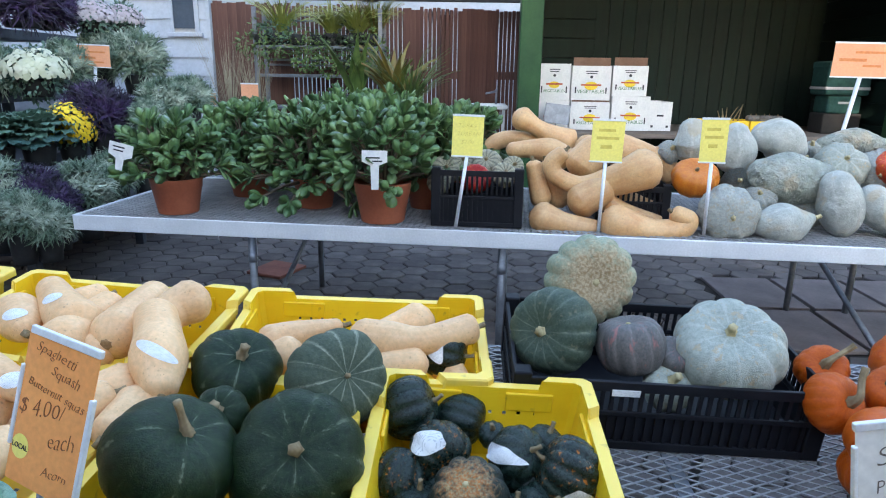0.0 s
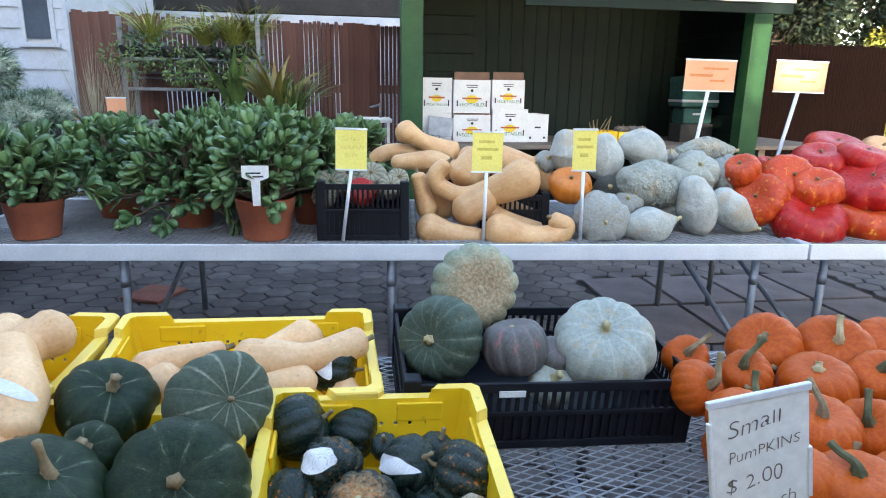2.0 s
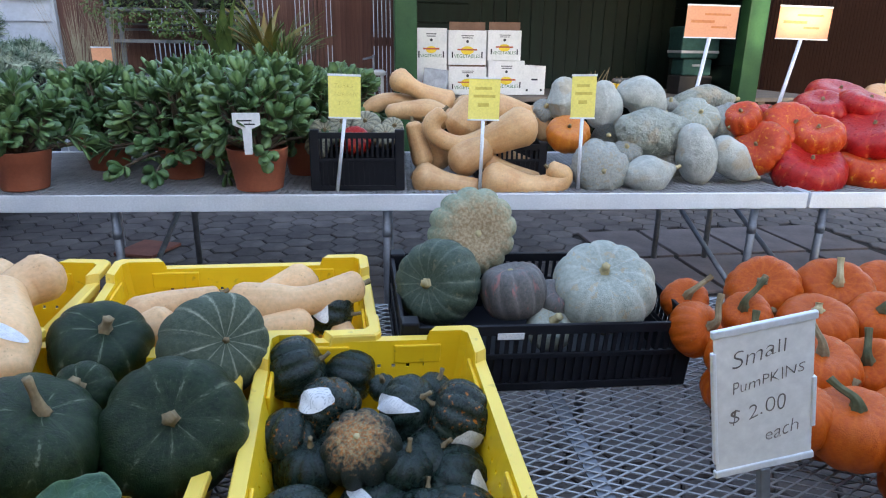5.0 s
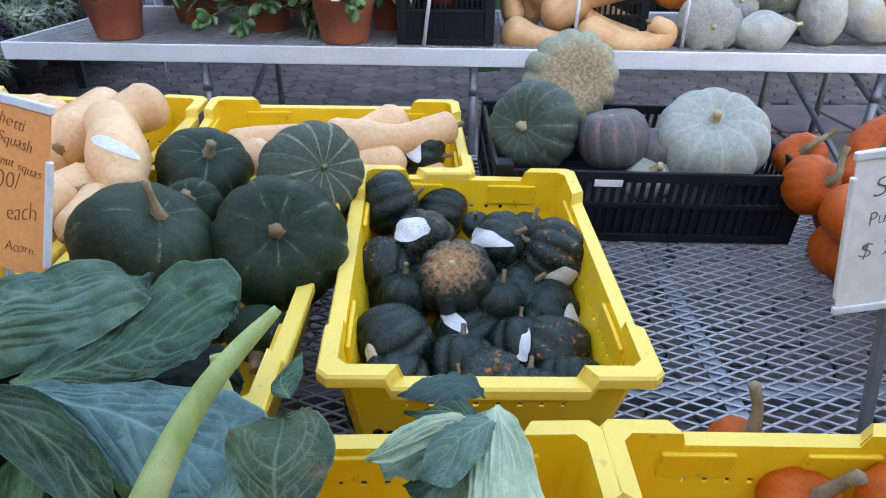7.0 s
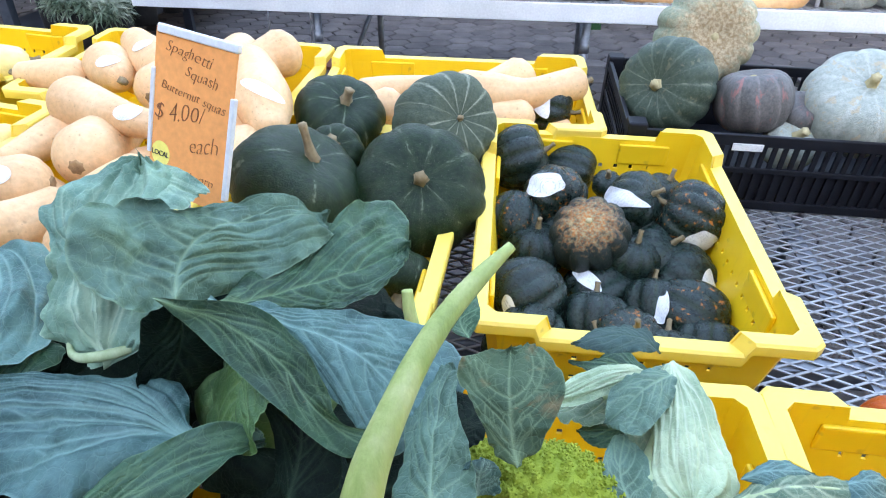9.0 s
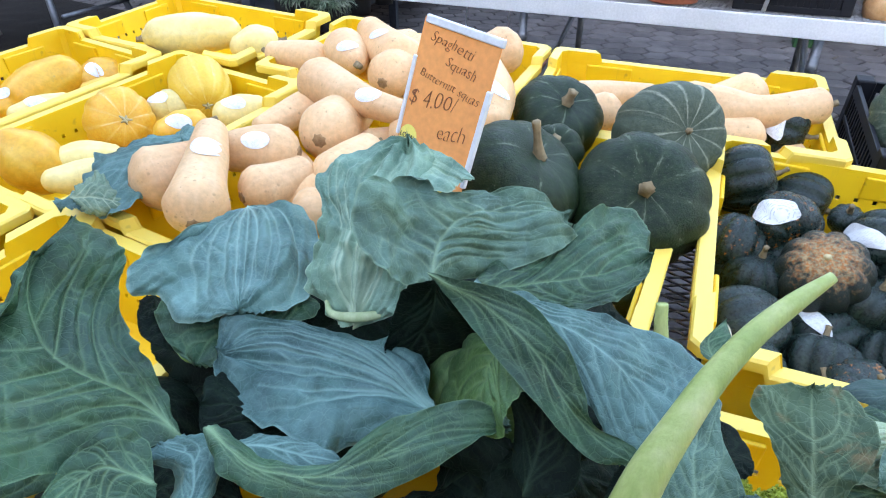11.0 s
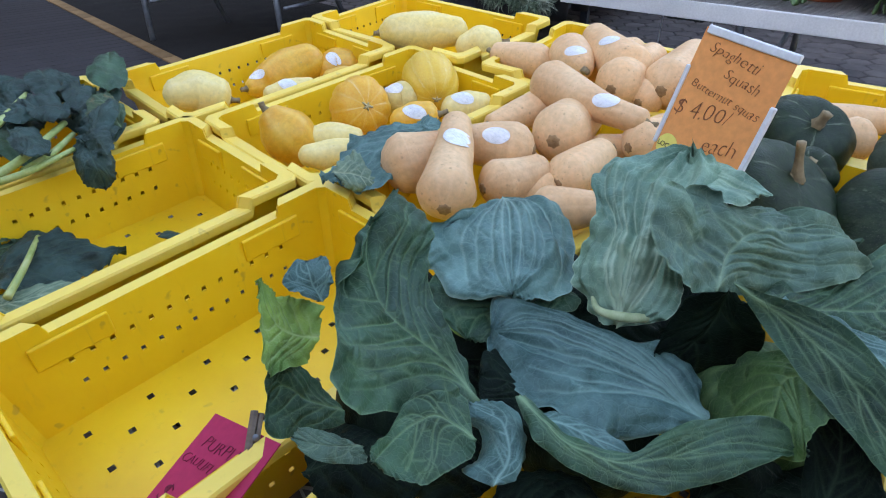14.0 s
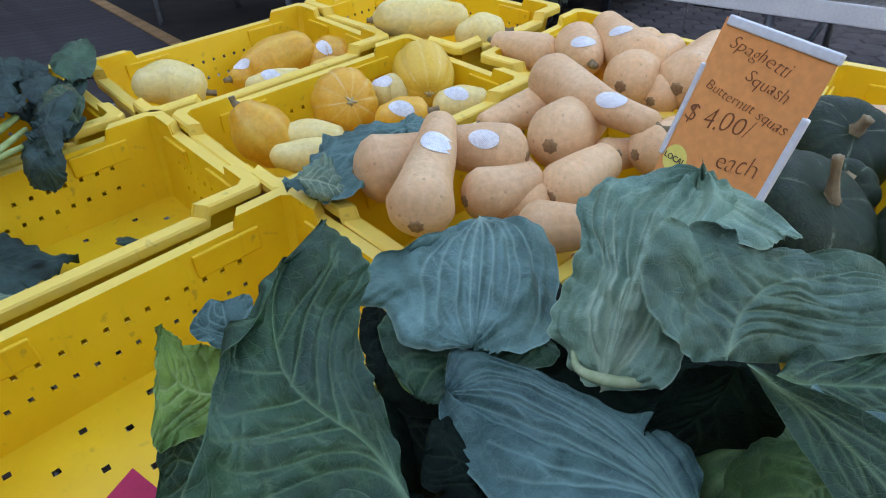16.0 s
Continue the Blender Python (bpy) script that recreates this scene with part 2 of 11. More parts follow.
    if speck:
        for scale, part_, lim in ((120, 0.6, 0.46), (52, 0.8, 0.50)):
            sp = nd(nt, "TexVoronoi")
            sp.inputs["Scale"].default_value = scale
            nt.links.new(v, sp.inputs["Vector"])
            dots = ramp(nt, sp.outputs["Distance"], [(0.08, (1.0,)), (0.20, (0.0,))])
            keep = ramp(nt, noise_at(nt, v, 30, 3, 0.6, 0.2), [(lim, (0.0,)), (lim + 0.08, (1.0,))])
            col = mix(nt, math_n(nt, "MULTIPLY", mix(nt, 1.0, dots, keep, "MULTIPLY"), part_), col, speck)
    if blotch:
        bl = ramp(nt, noise_at(nt, along, 0.9, 4, 0.65, 0.4) if blotch_long else noise_at(nt, v, 7, 3, 0.55, 0.4), [(blotch_at, (0.0,)), (blotch_at + 0.08, (1.0,))])
        col = mix(nt, math_n(nt, "MULTIPLY", bl, 0.8), col, blotch)
    cork = None
    if top:
        # a corky scar over one end, its rim ragged
        edge = math_n(nt, "ADD", sep.outputs[1], math_n(nt, "MULTIPLY", math_n(nt, "SUBTRACT", noise_at(nt, v, 9, 4, 0.6), 0.5), 0.60))
        cork = ramp(nt, edge, [(top_at - 0.14, (1.0,)), (top_at + 0.14, (0.0,))])
        col = mix(nt, math_n(nt, "MULTIPLY", cork, 0.9), col, mix(nt, ramp(nt, noise_at(nt, v, 16, 3, 0.6), [(0.40, (0.0,)), (0.60, (1.0,))]), top[0], top[1]))
    if bloom:
        col = mix(nt, math_n(nt, "MULTIPLY", ramp(nt, noise_at(nt, v, 24, 5, 0.65), [(0.4, (0.0,)), (0.75, (1.0,))]), bloom), col, (0.55, 0.62, 0.62))
    nt.links.new(col, b.inputs["Base Color"])
    nt.links.new(math_n(nt, "ADD", math_n(nt, "MULTIPLY", wide, 0.2), rough - 0.1), b.inputs["Roughness"])
    h = math_n(nt, "ADD", fine, math_n(nt, "MULTIPLY", noise_at(nt, v, 34, 3, 0.6), 1.5 + 4 * warts))
    if cork is not None:
        h = math_n(nt, "ADD", h, math_n(nt, "MULTIPLY", cork, math_n(nt, "MULTIPLY", noise_at(nt, v, 60, 3, 0.6), 2.5)))
    bump(nt, b, h, 0.26 + warts, 0.0018 + 0.003 * warts)
    return m


S_KABOCHA = squash_material("kabocha skin", (0.016, 0.038, 0.015), (0.004, 0.013, 0.006), (0.026, 0.044, 0.019), (0.24, 0.27, 0.19), None, 0.40, 0.3, 0.14, 0.0, spec=0.20, dash=(0.16, 0.19, 0.13))
S_STRIPED = squash_material("striped kabocha skin", (0.070, 0.095, 0.060), (0.030, 0.050, 0.032), (0.34, 0.36, 0.27), (0.26, 0.28, 0.20), None, 0.55, 0.07, 0.2, 0.05, amount=0.85, spec=0.22, dash=(0.34, 0.36, 0.27))
S_GREYGREEN = squash_material("grey green skin", (0.060, 0.092, 0.062), (0.030, 0.055, 0.038), (0.12, 0.15, 0.11), (0.30, 0.33, 0.26), (0.13, 0.13, 0.08), 0.5, 0.12, 0.1, 0.05, spec=0.25, dash=(0.20, 0.23, 0.17))
S_ACORN = squash_material("acorn squash skin", (0.013, 0.032, 0.025), (0.004, 0.011, 0.010), (0.030, 0.055, 0.036), None, (0.55, 0.17, 0.02), 0.28, 0.2, 0.08, 0.0, 1.0, 0.5, 0.34, blotch_at=0.61)
S_ACORNG = squash_material("acorn squash skin plain", (0.013, 0.032, 0.025), (0.004, 0.011, 0.010), (0.030, 0.058, 0.036), None, None, 0.28, 0.2, 0.08, 0.0, 1.0, 0.5, 0.34)
S_ACORNO = squash_material("acorn squash skin worn", (0.016, 0.032, 0.024), (0.006, 0.014, 0.012), None, None, None, 0.5, 0.25, 0.3, 0.02, spec=0.35, top=((0.48, 0.36, 0.18), (0.56, 0.19, 0.04)), top_at=0.13)
S_BUTTER = squash_material("butternut skin", (0.83, 0.54, 0.295), (0.76, 0.43, 0.205), (0.84, 0.58, 0.34), (0.42, 0.24, 0.11), None, 0.48, 0.3, 0.0, 0.03, 2.0, 0.25, 0.35)
S_GOOSE = squash_material("crookneck squash skin", (0.72, 0.45, 0.22), (0.60, 0.31, 0.125), (0.70, 0.48, 0.25), (0.40, 0.24, 0.12), None, 0.45, 0.3, 0.0, 0.05, 2.0, 0.3)
S_SPAG = squash_material("spaghetti squash skin", (0.84, 0.49, 0.050), (0.80, 0.36, 0.015), (0.88, 0.60, 0.12), (0.55, 0.35, 0.10), None, 0.42, 0.3, 0.0, 0.02, 1.0, 0.5)
S_SPAGP = squash_material("pale spaghetti squash skin", (0.80, 0.66, 0.28), (0.78, 0.58, 0.17), (0.84, 0.72, 0.40), (0.6, 0.45, 0.18), None, 0.42, 0.3, 0.0, 0.06, 1.0, 0.4)
S_SPAGRAY = squash_material("rayed spaghetti squash skin", (0.84, 0.47, 0.045), (0.80, 0.36, 0.015), (0.88, 0.62, 0.20), (0.55, 0.35, 0.10), None, 0.40, 0.16, 0.0, 0.02, 1.0, 0.6, dash=(0.86, 0.66, 0.34))
S_SPAGY = squash_material("yellow spaghetti squash skin", (0.86, 0.58, 0.070), (0.82, 0.47, 0.030), (0.88, 0.66, 0.18), (0.55, 0.35, 0.10), None, 0.40, 0.16, 0.0, 0.02, 1.0, 0.6, dash=(0.86, 0.70, 0.34))
S_PUMPKIN = squash_material("pumpkin skin", (0.62, 0.118, 0.008), (0.48, 0.066, 0.005), (0.68, 0.165, 0.015), None, (0.40, 0.20, 0.09), 0.40, 0.3, 0.1, 0.0, 1.0, 0.4, spec=0.25, blotch_at=0.70)
S_BLUE = squash_material("blue hubbard skin", (0.46, 0.48, 0.44), (0.28, 0.31, 0.285), (0.52, 0.53, 0.49), (0.64, 0.64, 0.58), (0.40, 0.34, 0.24), 0.65, 0.15, 0.45, 0.18, blotch_at=0.55, dash=(0.27, 0.29, 0.24))
S_WARTY = squash_material("warty grey skin", (0.44, 0.48, 0.42), (0.24, 0.27, 0.23), None, (0.66, 0.66, 0.58), (0.46, 0.39, 0.27), 0.75, 0.4, 1.1, 0.25, blotch_at=0.56)
S_PALE = squash_material("pale grey pumpkin skin", (0.44, 0.47, 0.40), (0.28, 0.32, 0.27), (0.50, 0.52, 0.46), None, (0.42, 0.33, 0.20), 0.55, 0.15, 0.25, 0.12, blotch_at=0.58)
S_TAN = squash_material("tan pumpkin skin", (0.62, 0.34, 0.15), (0.52, 0.26, 0.105), (0.68, 0.42, 0.22), None, None, 0.5, 0.4, 0.1, 0.1)
S_RED = squash_material("red turban skin", (0.48, 0.016, 0.014), (0.33, 0.007, 0.008), (0.60, 0.05, 0.02), None, (0.62, 0.16, 0.015), 0.30, 0.2, 0.1, 0.0, 1.0, 0.4, spec=0.35, blotch_at=0.63, dash=(0.60, 0.16, 0.05))
S_REDO = squash_material("orange red skin", (0.60, 0.085, 0.010), (0.50, 0.024, 0.010), (0.66, 0.14, 0.02), None, (0.72, 0.30, 0.020), 0.32, 0.2, 0.1, 0.0, 1.0, 0.4, spec=0.35, blotch_at=0.60)
S_ORANGE = squash_material("bright orange skin", (0.74, 0.24, 0.02), (0.66, 0.16, 0.015), (0.80, 0.32, 0.04), None, None, 0.38, 0.3, 0.05, 0.02, 1.0, 0.4)
S_DARKRED = squash_material("mottled purple grey skin", (0.150, 0.132, 0.128), (0.070, 0.074, 0.070), (0.19, 0.16, 0.15), (0.30, 0.28, 0.24), (0.36, 0.12, 0.105), 0.5, 0.15, 0.15, 0.08, blotch_at=0.60, blotch_long=True, dash=(0.24, 0.22, 0.19))
S_TURBANG = squash_material("green turban skin", (0.06, 0.085, 0.03), (0.03, 0.05, 0.02), (0.25, 0.22, 0.05), None, (0.36, 0.26, 0.05), 0.42, 0.4, 0.15)
S_STRIPEW = squash_material("striped white gourd skin", (0.46, 0.43, 0.31), (0.30, 0.27, 0.17), (0.012, 0.022, 0.014), None, None, 0.5, 0.62, 0.3, 0.0, 1.0, 0.97, dash=(0.10, 0.13, 0.06))
S_MOTTLE = squash_material("green and tan pumpkin skin", (0.36, 0.41, 0.28), (0.20, 0.27, 0.17), (0.42, 0.45, 0.32), None, (0.46, 0.38, 0.22), 0.65, 0.15, 0.35, 0.1, top=((0.60, 0.46, 0.28), (0.36, 0.22, 0.10)), top_at=0.27, blotch_at=0.62)
M_STEM = wear("squash stem", [(0.3, (0.17, 0.12, 0.065)), (0.7, (0.35, 0.27, 0.155))], 30, 0.85, grain=120, bstr=0.6)
M_SCAR = wear("blossom scar", [(0.3, (0.22, 0.12, 0.055)), (0.7, (0.42, 0.26, 0.13))], 60, 0.85, grain=200, bstr=0.6)
M_STEMG = wear("green stem", [(0.3, (0.045, 0.065, 0.03)), (0.7, (0.22, 0.19, 0.10))], 22, 0.75, grain=120, bstr=0.5)
M_STEMPALE = wear("pale stem", [(0.3, (0.42, 0.34, 0.17)), (0.7, (0.58, 0.50, 0.30))], 30, 0.85, grain=120, bstr=0.6)


def label_material():
    m, nt, b = material("printed paper label", 0.6)
    v = coords(nt, scale=(1.0, 1.6, 1.3))
    sep = nd(nt, "SeparateXYZ")
    nt.links.new(v, sep.inputs[0])
    d = math_n(nt, "ADD", math_n(nt, "ADD", sep.outputs[0], sep.outputs[1]), sep.outputs[2])
    row = math_n(nt, "FRACT", math_n(nt, "MULTIPLY", d, 190.0))
    ink = ramp(nt, row, [(0.62, (0.0,)), (0.68, (1.0,))])
    ink = mix(nt, 1.0, ink, ramp(nt, noise_at(nt, v, 160, 3, 0.6), [(0.46, (0.0,)), (0.54, (1.0,))]), "MULTIPLY")
    col = mix(nt, math_n(nt, "MULTIPLY", ink, 0.6), ramp(nt, noise_at(nt, v, 30, 3, 0.6), [(0.3, (0.66, 0.68, 0.70)), (0.7, (0.82, 0.82, 0.81))]), (0.28, 0.30, 0.33))
    nt.links.new(col, b.inputs["Base Color"])
    bump(nt, b, noise_at(nt, v, 70, 3, 0.6), 0.25, 0.002)
    return m


M_LABEL = label_material()

for m_ in (M_BLACK, M_GREENPOST):
    m_.node_tree.nodes["Principled BSDF"].inputs["Specular IOR Level"].default_value = 0.22


from mathutils.bvhtree import BVHTree


# ---- geometry helpers ----
def link_mesh(name, verts, faces, mat, parent=None, uvs=None, smooth=True, label=""):
    me = bpy.data.meshes.new(name)
    me.from_pydata([tuple(v) for v in verts], [], faces)
    if uvs is not None:
        layer = me.uv_layers.new(name="UVMap")
        idx = np.empty(len(me.loops), dtype=np.int32)
        me.loops.foreach_get("vertex_index", idx)
        layer.data.foreach_set("uv", np.asarray(uvs, dtype=np.float32)[idx].ravel())
    if smooth:
        me.polygons.foreach_set("use_smooth", [True] * len(me.polygons))
    me.materials.append(mat)
    me.update()
    ob = new(name, me)
    if parent is not None:
        ob.parent = parent
    if label:
        ob["label"] = label
    return ob


def bm_mesh(name, bm, mat, parent=None, label="", smooth=False):
    me = bpy.data.meshes.new(name)
    bm.to_mesh(me)
    bm.free()
    me.materials.append(mat)
    if smooth:
        me.polygons.foreach_set("use_smooth", [True] * len(me.polygons))
    ob = new(name, me)
    if parent is not None:
        ob.parent = parent
    if label:
        ob["label"] = label
    return ob


def part(name, bm, mat, parent, label=""):
    return bm_mesh(name, bm, mat, parent, label)


def box_bm(bm, x0, x1, y0, y1, z0, z1, bevel=0.0, m=None):
    r = bmesh.ops.create_cube(bm, size=1.0)
    vs = r["verts"]
    bmesh.ops.scale(bm, vec=(x1 - x0, y1 - y0, z1 - z0), verts=vs)
    bmesh.ops.translate(bm, vec=((x0 + x1) / 2, (y0 + y1) / 2, (z0 + z1) / 2), verts=vs)
    if bevel:
        es = list({e for v in vs for e in v.link_edges})
        res = bmesh.ops.bevel(bm, geom=es, offset=bevel, segments=2, affect="EDGES", profile=0.5)
        vs = res["verts"]
    if m is not None:
        bmesh.ops.transform(bm, matrix=m, verts=list({v for f in bm.faces for v in f.verts} & set(vs)) if bevel else vs)
    return vs


def box(name, x0, x1, y0, y1, z0, z1, mat, parent=None, bevel=0.004, label="", m=None):
    bm = bmesh.new()
    box_bm(bm, x0, x1, y0, y1, z0, z1, bevel)
    if m is not None:
        bmesh.ops.transform(bm, matrix=m, verts=bm.verts)
    return bm_mesh(name, bm, mat, parent, label)


def thing(name, m, label, category, group="", kind=""):
    ob = new(name)
    ob.empty_display_size = 0.05
    ob.matrix_world = m
    return tagged(ob, label, category, group, kind)


def spline(pts, n):
    """Points along a smooth line through pts."""
    p = [np.array(q, float) for q in pts]
    p = [2 * p[0] - p[1]] + p + [2 * p[-1] - p[-2]]
    out = []
    segs = len(p) - 3
    for k in range(n):
        f = k / (n - 1) * segs
        i = min(int(f), segs - 1)
        u = f - i
        a, b, c, d = p[i:i + 4]
        out.append(0.5 * (2 * b + (c - a) * u + (2 * a - 5 * b + 4 * c - d) * u * u + (3 * b - a - 3 * c + d) * u ** 3))
    return np.array(out)


def tube(pts, radii, rings=24, sides=16, ribs=0, ribdepth=0.0, cap=True, flat=1.0):
    """Verts, faces and uvs of a tube along a smooth line through pts, its radius running through radii."""
    c = spline(pts, rings)
    r = spline([(a, 0, 0) for a in radii], rings)[:, 0].clip(1e-4)
    t = np.gradient(c, axis=0)
    t /= np.linalg.norm(t, axis=1)[:, None]
    up = np.array([0, 0, 1.0]) if abs(t[0][2]) < 0.9 else np.array([1.0, 0, 0])
    verts, uvs = [], []
    side = np.cross(t[0], up)
    for i in range(rings):
        side = side - (side @ t[i]) * t[i]
        side /= np.linalg.norm(side)
        other = np.cross(side, t[i])
        for k in range(sides):
            a = 2 * math.pi * k / sides
            rr = r[i] * (1 - ribdepth * abs(math.sin(a * ribs / 2)) if ribs else 1)
            verts.append(c[i] + rr * (math.cos(a) * side + flat * math.sin(a) * other))
            uvs.append((k / sides * max(ribs, 6), i / (rings - 1)))
    faces = []
    for i in range(rings - 1):
        for k in range(sides):
            k2 = (k + 1) % sides
            faces.append((i * sides + k, i * sides + k2, (i + 1) * sides + k2, (i + 1) * sides + k))
    if cap:
        faces.append(tuple(range(sides - 1, -1, -1)))
        faces.append(tuple((rings - 1) * sides + k for k in range(sides)))
    return verts, faces, uvs


def straight(name, a, b, r, mat, parent=None, sides=10, label=""):
    v, f, u = tube([a, b], [r, r], 2, sides)
    return link_mesh(name, v, f, mat, parent, label=label)


# ---- the front display: crates lie on a plane that falls towards the customer ----
SX, SY, Z0 = -0.030, 0.0948, 0.548
RIM_H = 0.19


def rim_z(x, y):
    return Z0 + SX * x + SY * y


def mesh_z(x, y):
    return rim_z(x, y) - RIM_H


def on_slope(x, y, turn=0.0, lift=0.0):
    """A pose on the front mesh at x, y, its z at right angles to the mesh."""
    n = Vector((-SX, -SY, 1)).normalized()
    q = Vector((0, 0, 1)).rotation_difference(n).to_matrix().to_4x4()
    return Matrix.Translation((x, y, mesh_z(x, y) + lift)) @ q @ pose(0, 0, 0, 0, 0, turn)


# ---- ground ----



def build_ground():
    g = link_mesh("ground", [(-400, -400, -0.012), (400, -400, -0.012), (400, 400, -0.012), (-400, 400, -0.012)], [(0, 1, 2, 3)], M_JOINT, smooth=False)
    tagged(g, "dark sandy bed under the grey hexagonal pavers", "ground", kind="structure")
    return g


build_ground()


# ---- back display table ----
BT_A, BT_D, BT_Z = -4.7, 1.18, 0.68
BT_O = Vector((-1.82, 2.915, 0))


def on_table(u, v, z=0.0, turn=0.0):
    """A pose on the back tables: u metres along their front edge from its end, v metres back from it."""
    return Matrix.Translation(BT_O) @ pose(0, 0, 0, 0, 0, BT_A) @ pose(u, v, BT_Z + z, 0, 0, turn)


def expanded_mesh(w, d, cx, cy, wire, t):
    """Diamond mesh of flat strands over w x d."""
    verts, faces = [], []

    def strand(a, b):
        ax, ay = a
        bx, by = b
        L = math.hypot(bx - ax, by - ay)
        px, py = -(by - ay) / L * wire / 2, (bx - ax) / L * wire / 2
        i = len(verts)
        for (x, y), z in ((a, 0), (b, 0)):
            verts.extend([(x + px, y + py, t / 2), (x - px, y - py, t / 2), (x - px, y - py, -t / 2), (x + px, y + py, -t / 2)])
        faces.extend([(i, i + 1, i + 5, i + 4), (i + 1, i + 2, i + 6, i + 5), (i + 2, i + 3, i + 7, i + 6), (i + 3, i, i + 4, i + 7)])

    nx, ny = int(w / cx), int(d / cy)
    for j in range(ny):
        for i in range(nx):
            x, y = i * cx, j * cy
            for s in ((0, 0.5, 0.5, 1.0), (0.5, 1.0, 1.0, 0.5), (1.0, 0.5, 0.5, 0), (0.5, 0, 0, 0.5)):
                strand((x + s[0] * cx, y + s[1] * cy), (x + s[2] * cx, y + s[3] * cy))
    return verts, faces


def back_table(u0, length, legs, label):
    t = thing("display_table", on_table(u0, 0), label, "table", "back display tables")
    z = 0.0
    box("front_edge", 0.003, length - 0.003, 0, 0.012, -0.068, 0.006, M_ALU, t, 0.004, "bright aluminium edge strip")
    box("back_edge", 0.003, length - 0.003, BT_D - 0.012, BT_D, -0.068, 0.006, M_ALU, t, 0.004)
    box("end_edge", 0.003, 0.015, 0.012, BT_D - 0.012, -0.068, 0.006, M_ALU, t, 0.004)
    box("end_edge", length - 0.015, length - 0.003, 0.012, BT_D - 0.012, -0.068, 0.006, M_ALU, t, 0.004)
    v, f = expanded_mesh(length - 0.03, BT_D - 0.03, 0.056, 0.028, 0.0055, 0.003)
    me = link_mesh("mesh_top", v, f, M_MESH, t, smooth=False, label="galvanised expanded metal mesh")
    me.location = (0.015, 0.015, -0.003)
    for y in np.linspace(0.25, BT_D - 0.2, 3):
        box("cross_bar", 0.015, length - 0.015, y - 0.02, y + 0.02, -0.035, -0.008, M_STEEL, t, 0.003)
    for x in np.linspace(0.5, length - 0.5, int(length / 0.6)):
        box("cross_bar", x - 0.02, x + 0.02, 0.015, BT_D - 0.015, -0.062, -0.036, M_STEEL, t, 0.003)
    for x in legs:
        for y in (0.06, BT_D - 0.08):
            straight("leg", (x, y, -BT_Z), (x, y, -0.06), 0.018, M_STEEL, t, 14)
            v, f, u = tube([(x, y, -0.2), (x, y, -0.155)], [0.0205, 0.0205], 2, 14)
            link_mesh("collar", v, f, M_STEEL, t)
        straight("brace", (x, BT_D - 0.09, -0.17), (x + 0.02, 0.08, -BT_Z + 0.12), 0.014, M_STEEL, t, 10)
    return t


back_table(0.0, 3.93, (0.85, 2.02, 3.72), "long galvanised mesh display table with an aluminium edge and pipe legs")
back_table(3.935, 3.6, (0.12, 1.8, 3.3), "galvanised mesh display table beside the longer one, aluminium edge")


# ---- front display stand ----
def front_stand(x0, x1, y0, y1, label):
    t = thing("display_stand", on_slope(0, 0), label, "table", "front display stands")
    v, f = expanded_mesh(x1 - x0, y1 - y0, 0.062, 0.026, 0.0042, 0.003)
    m = link_mesh("mesh_top", v, f, M_MESH, t, smooth=False, label="bare galvanised expanded metal mesh")
    m.location = (x0, y0, -0.004)
    for y in (y0 + 0.02, (y0 + y1) / 2, y1 - 0.02):
        box("rail", x0, x1, y - 0.02, y + 0.02, -0.045, -0.007, M_STEEL, t, 0.003)
    for x in np.linspace(x0 + 0.02, x1 - 0.02, 6):
        box("cross_bar", x - 0.018, x + 0.018, y0, y1, -0.012, -0.007, M_STEEL, t, 0.0)
    for x in np.linspace(x0 + 0.15, x1 - 0.15, 4):
        for y in (y0 + 0.08, y1 - 0.08):
            straight("leg", (x, y, -mesh_z(x, y) / Vector((-SX, -SY, 1)).length + 0.02), (x, y, -0.03), 0.018, M_STEEL, t, 12)
    return t


front_stand(-2.32, 2.42, -0.02, 1.92, "galvanised mesh stand sloping gently forward under the crates")


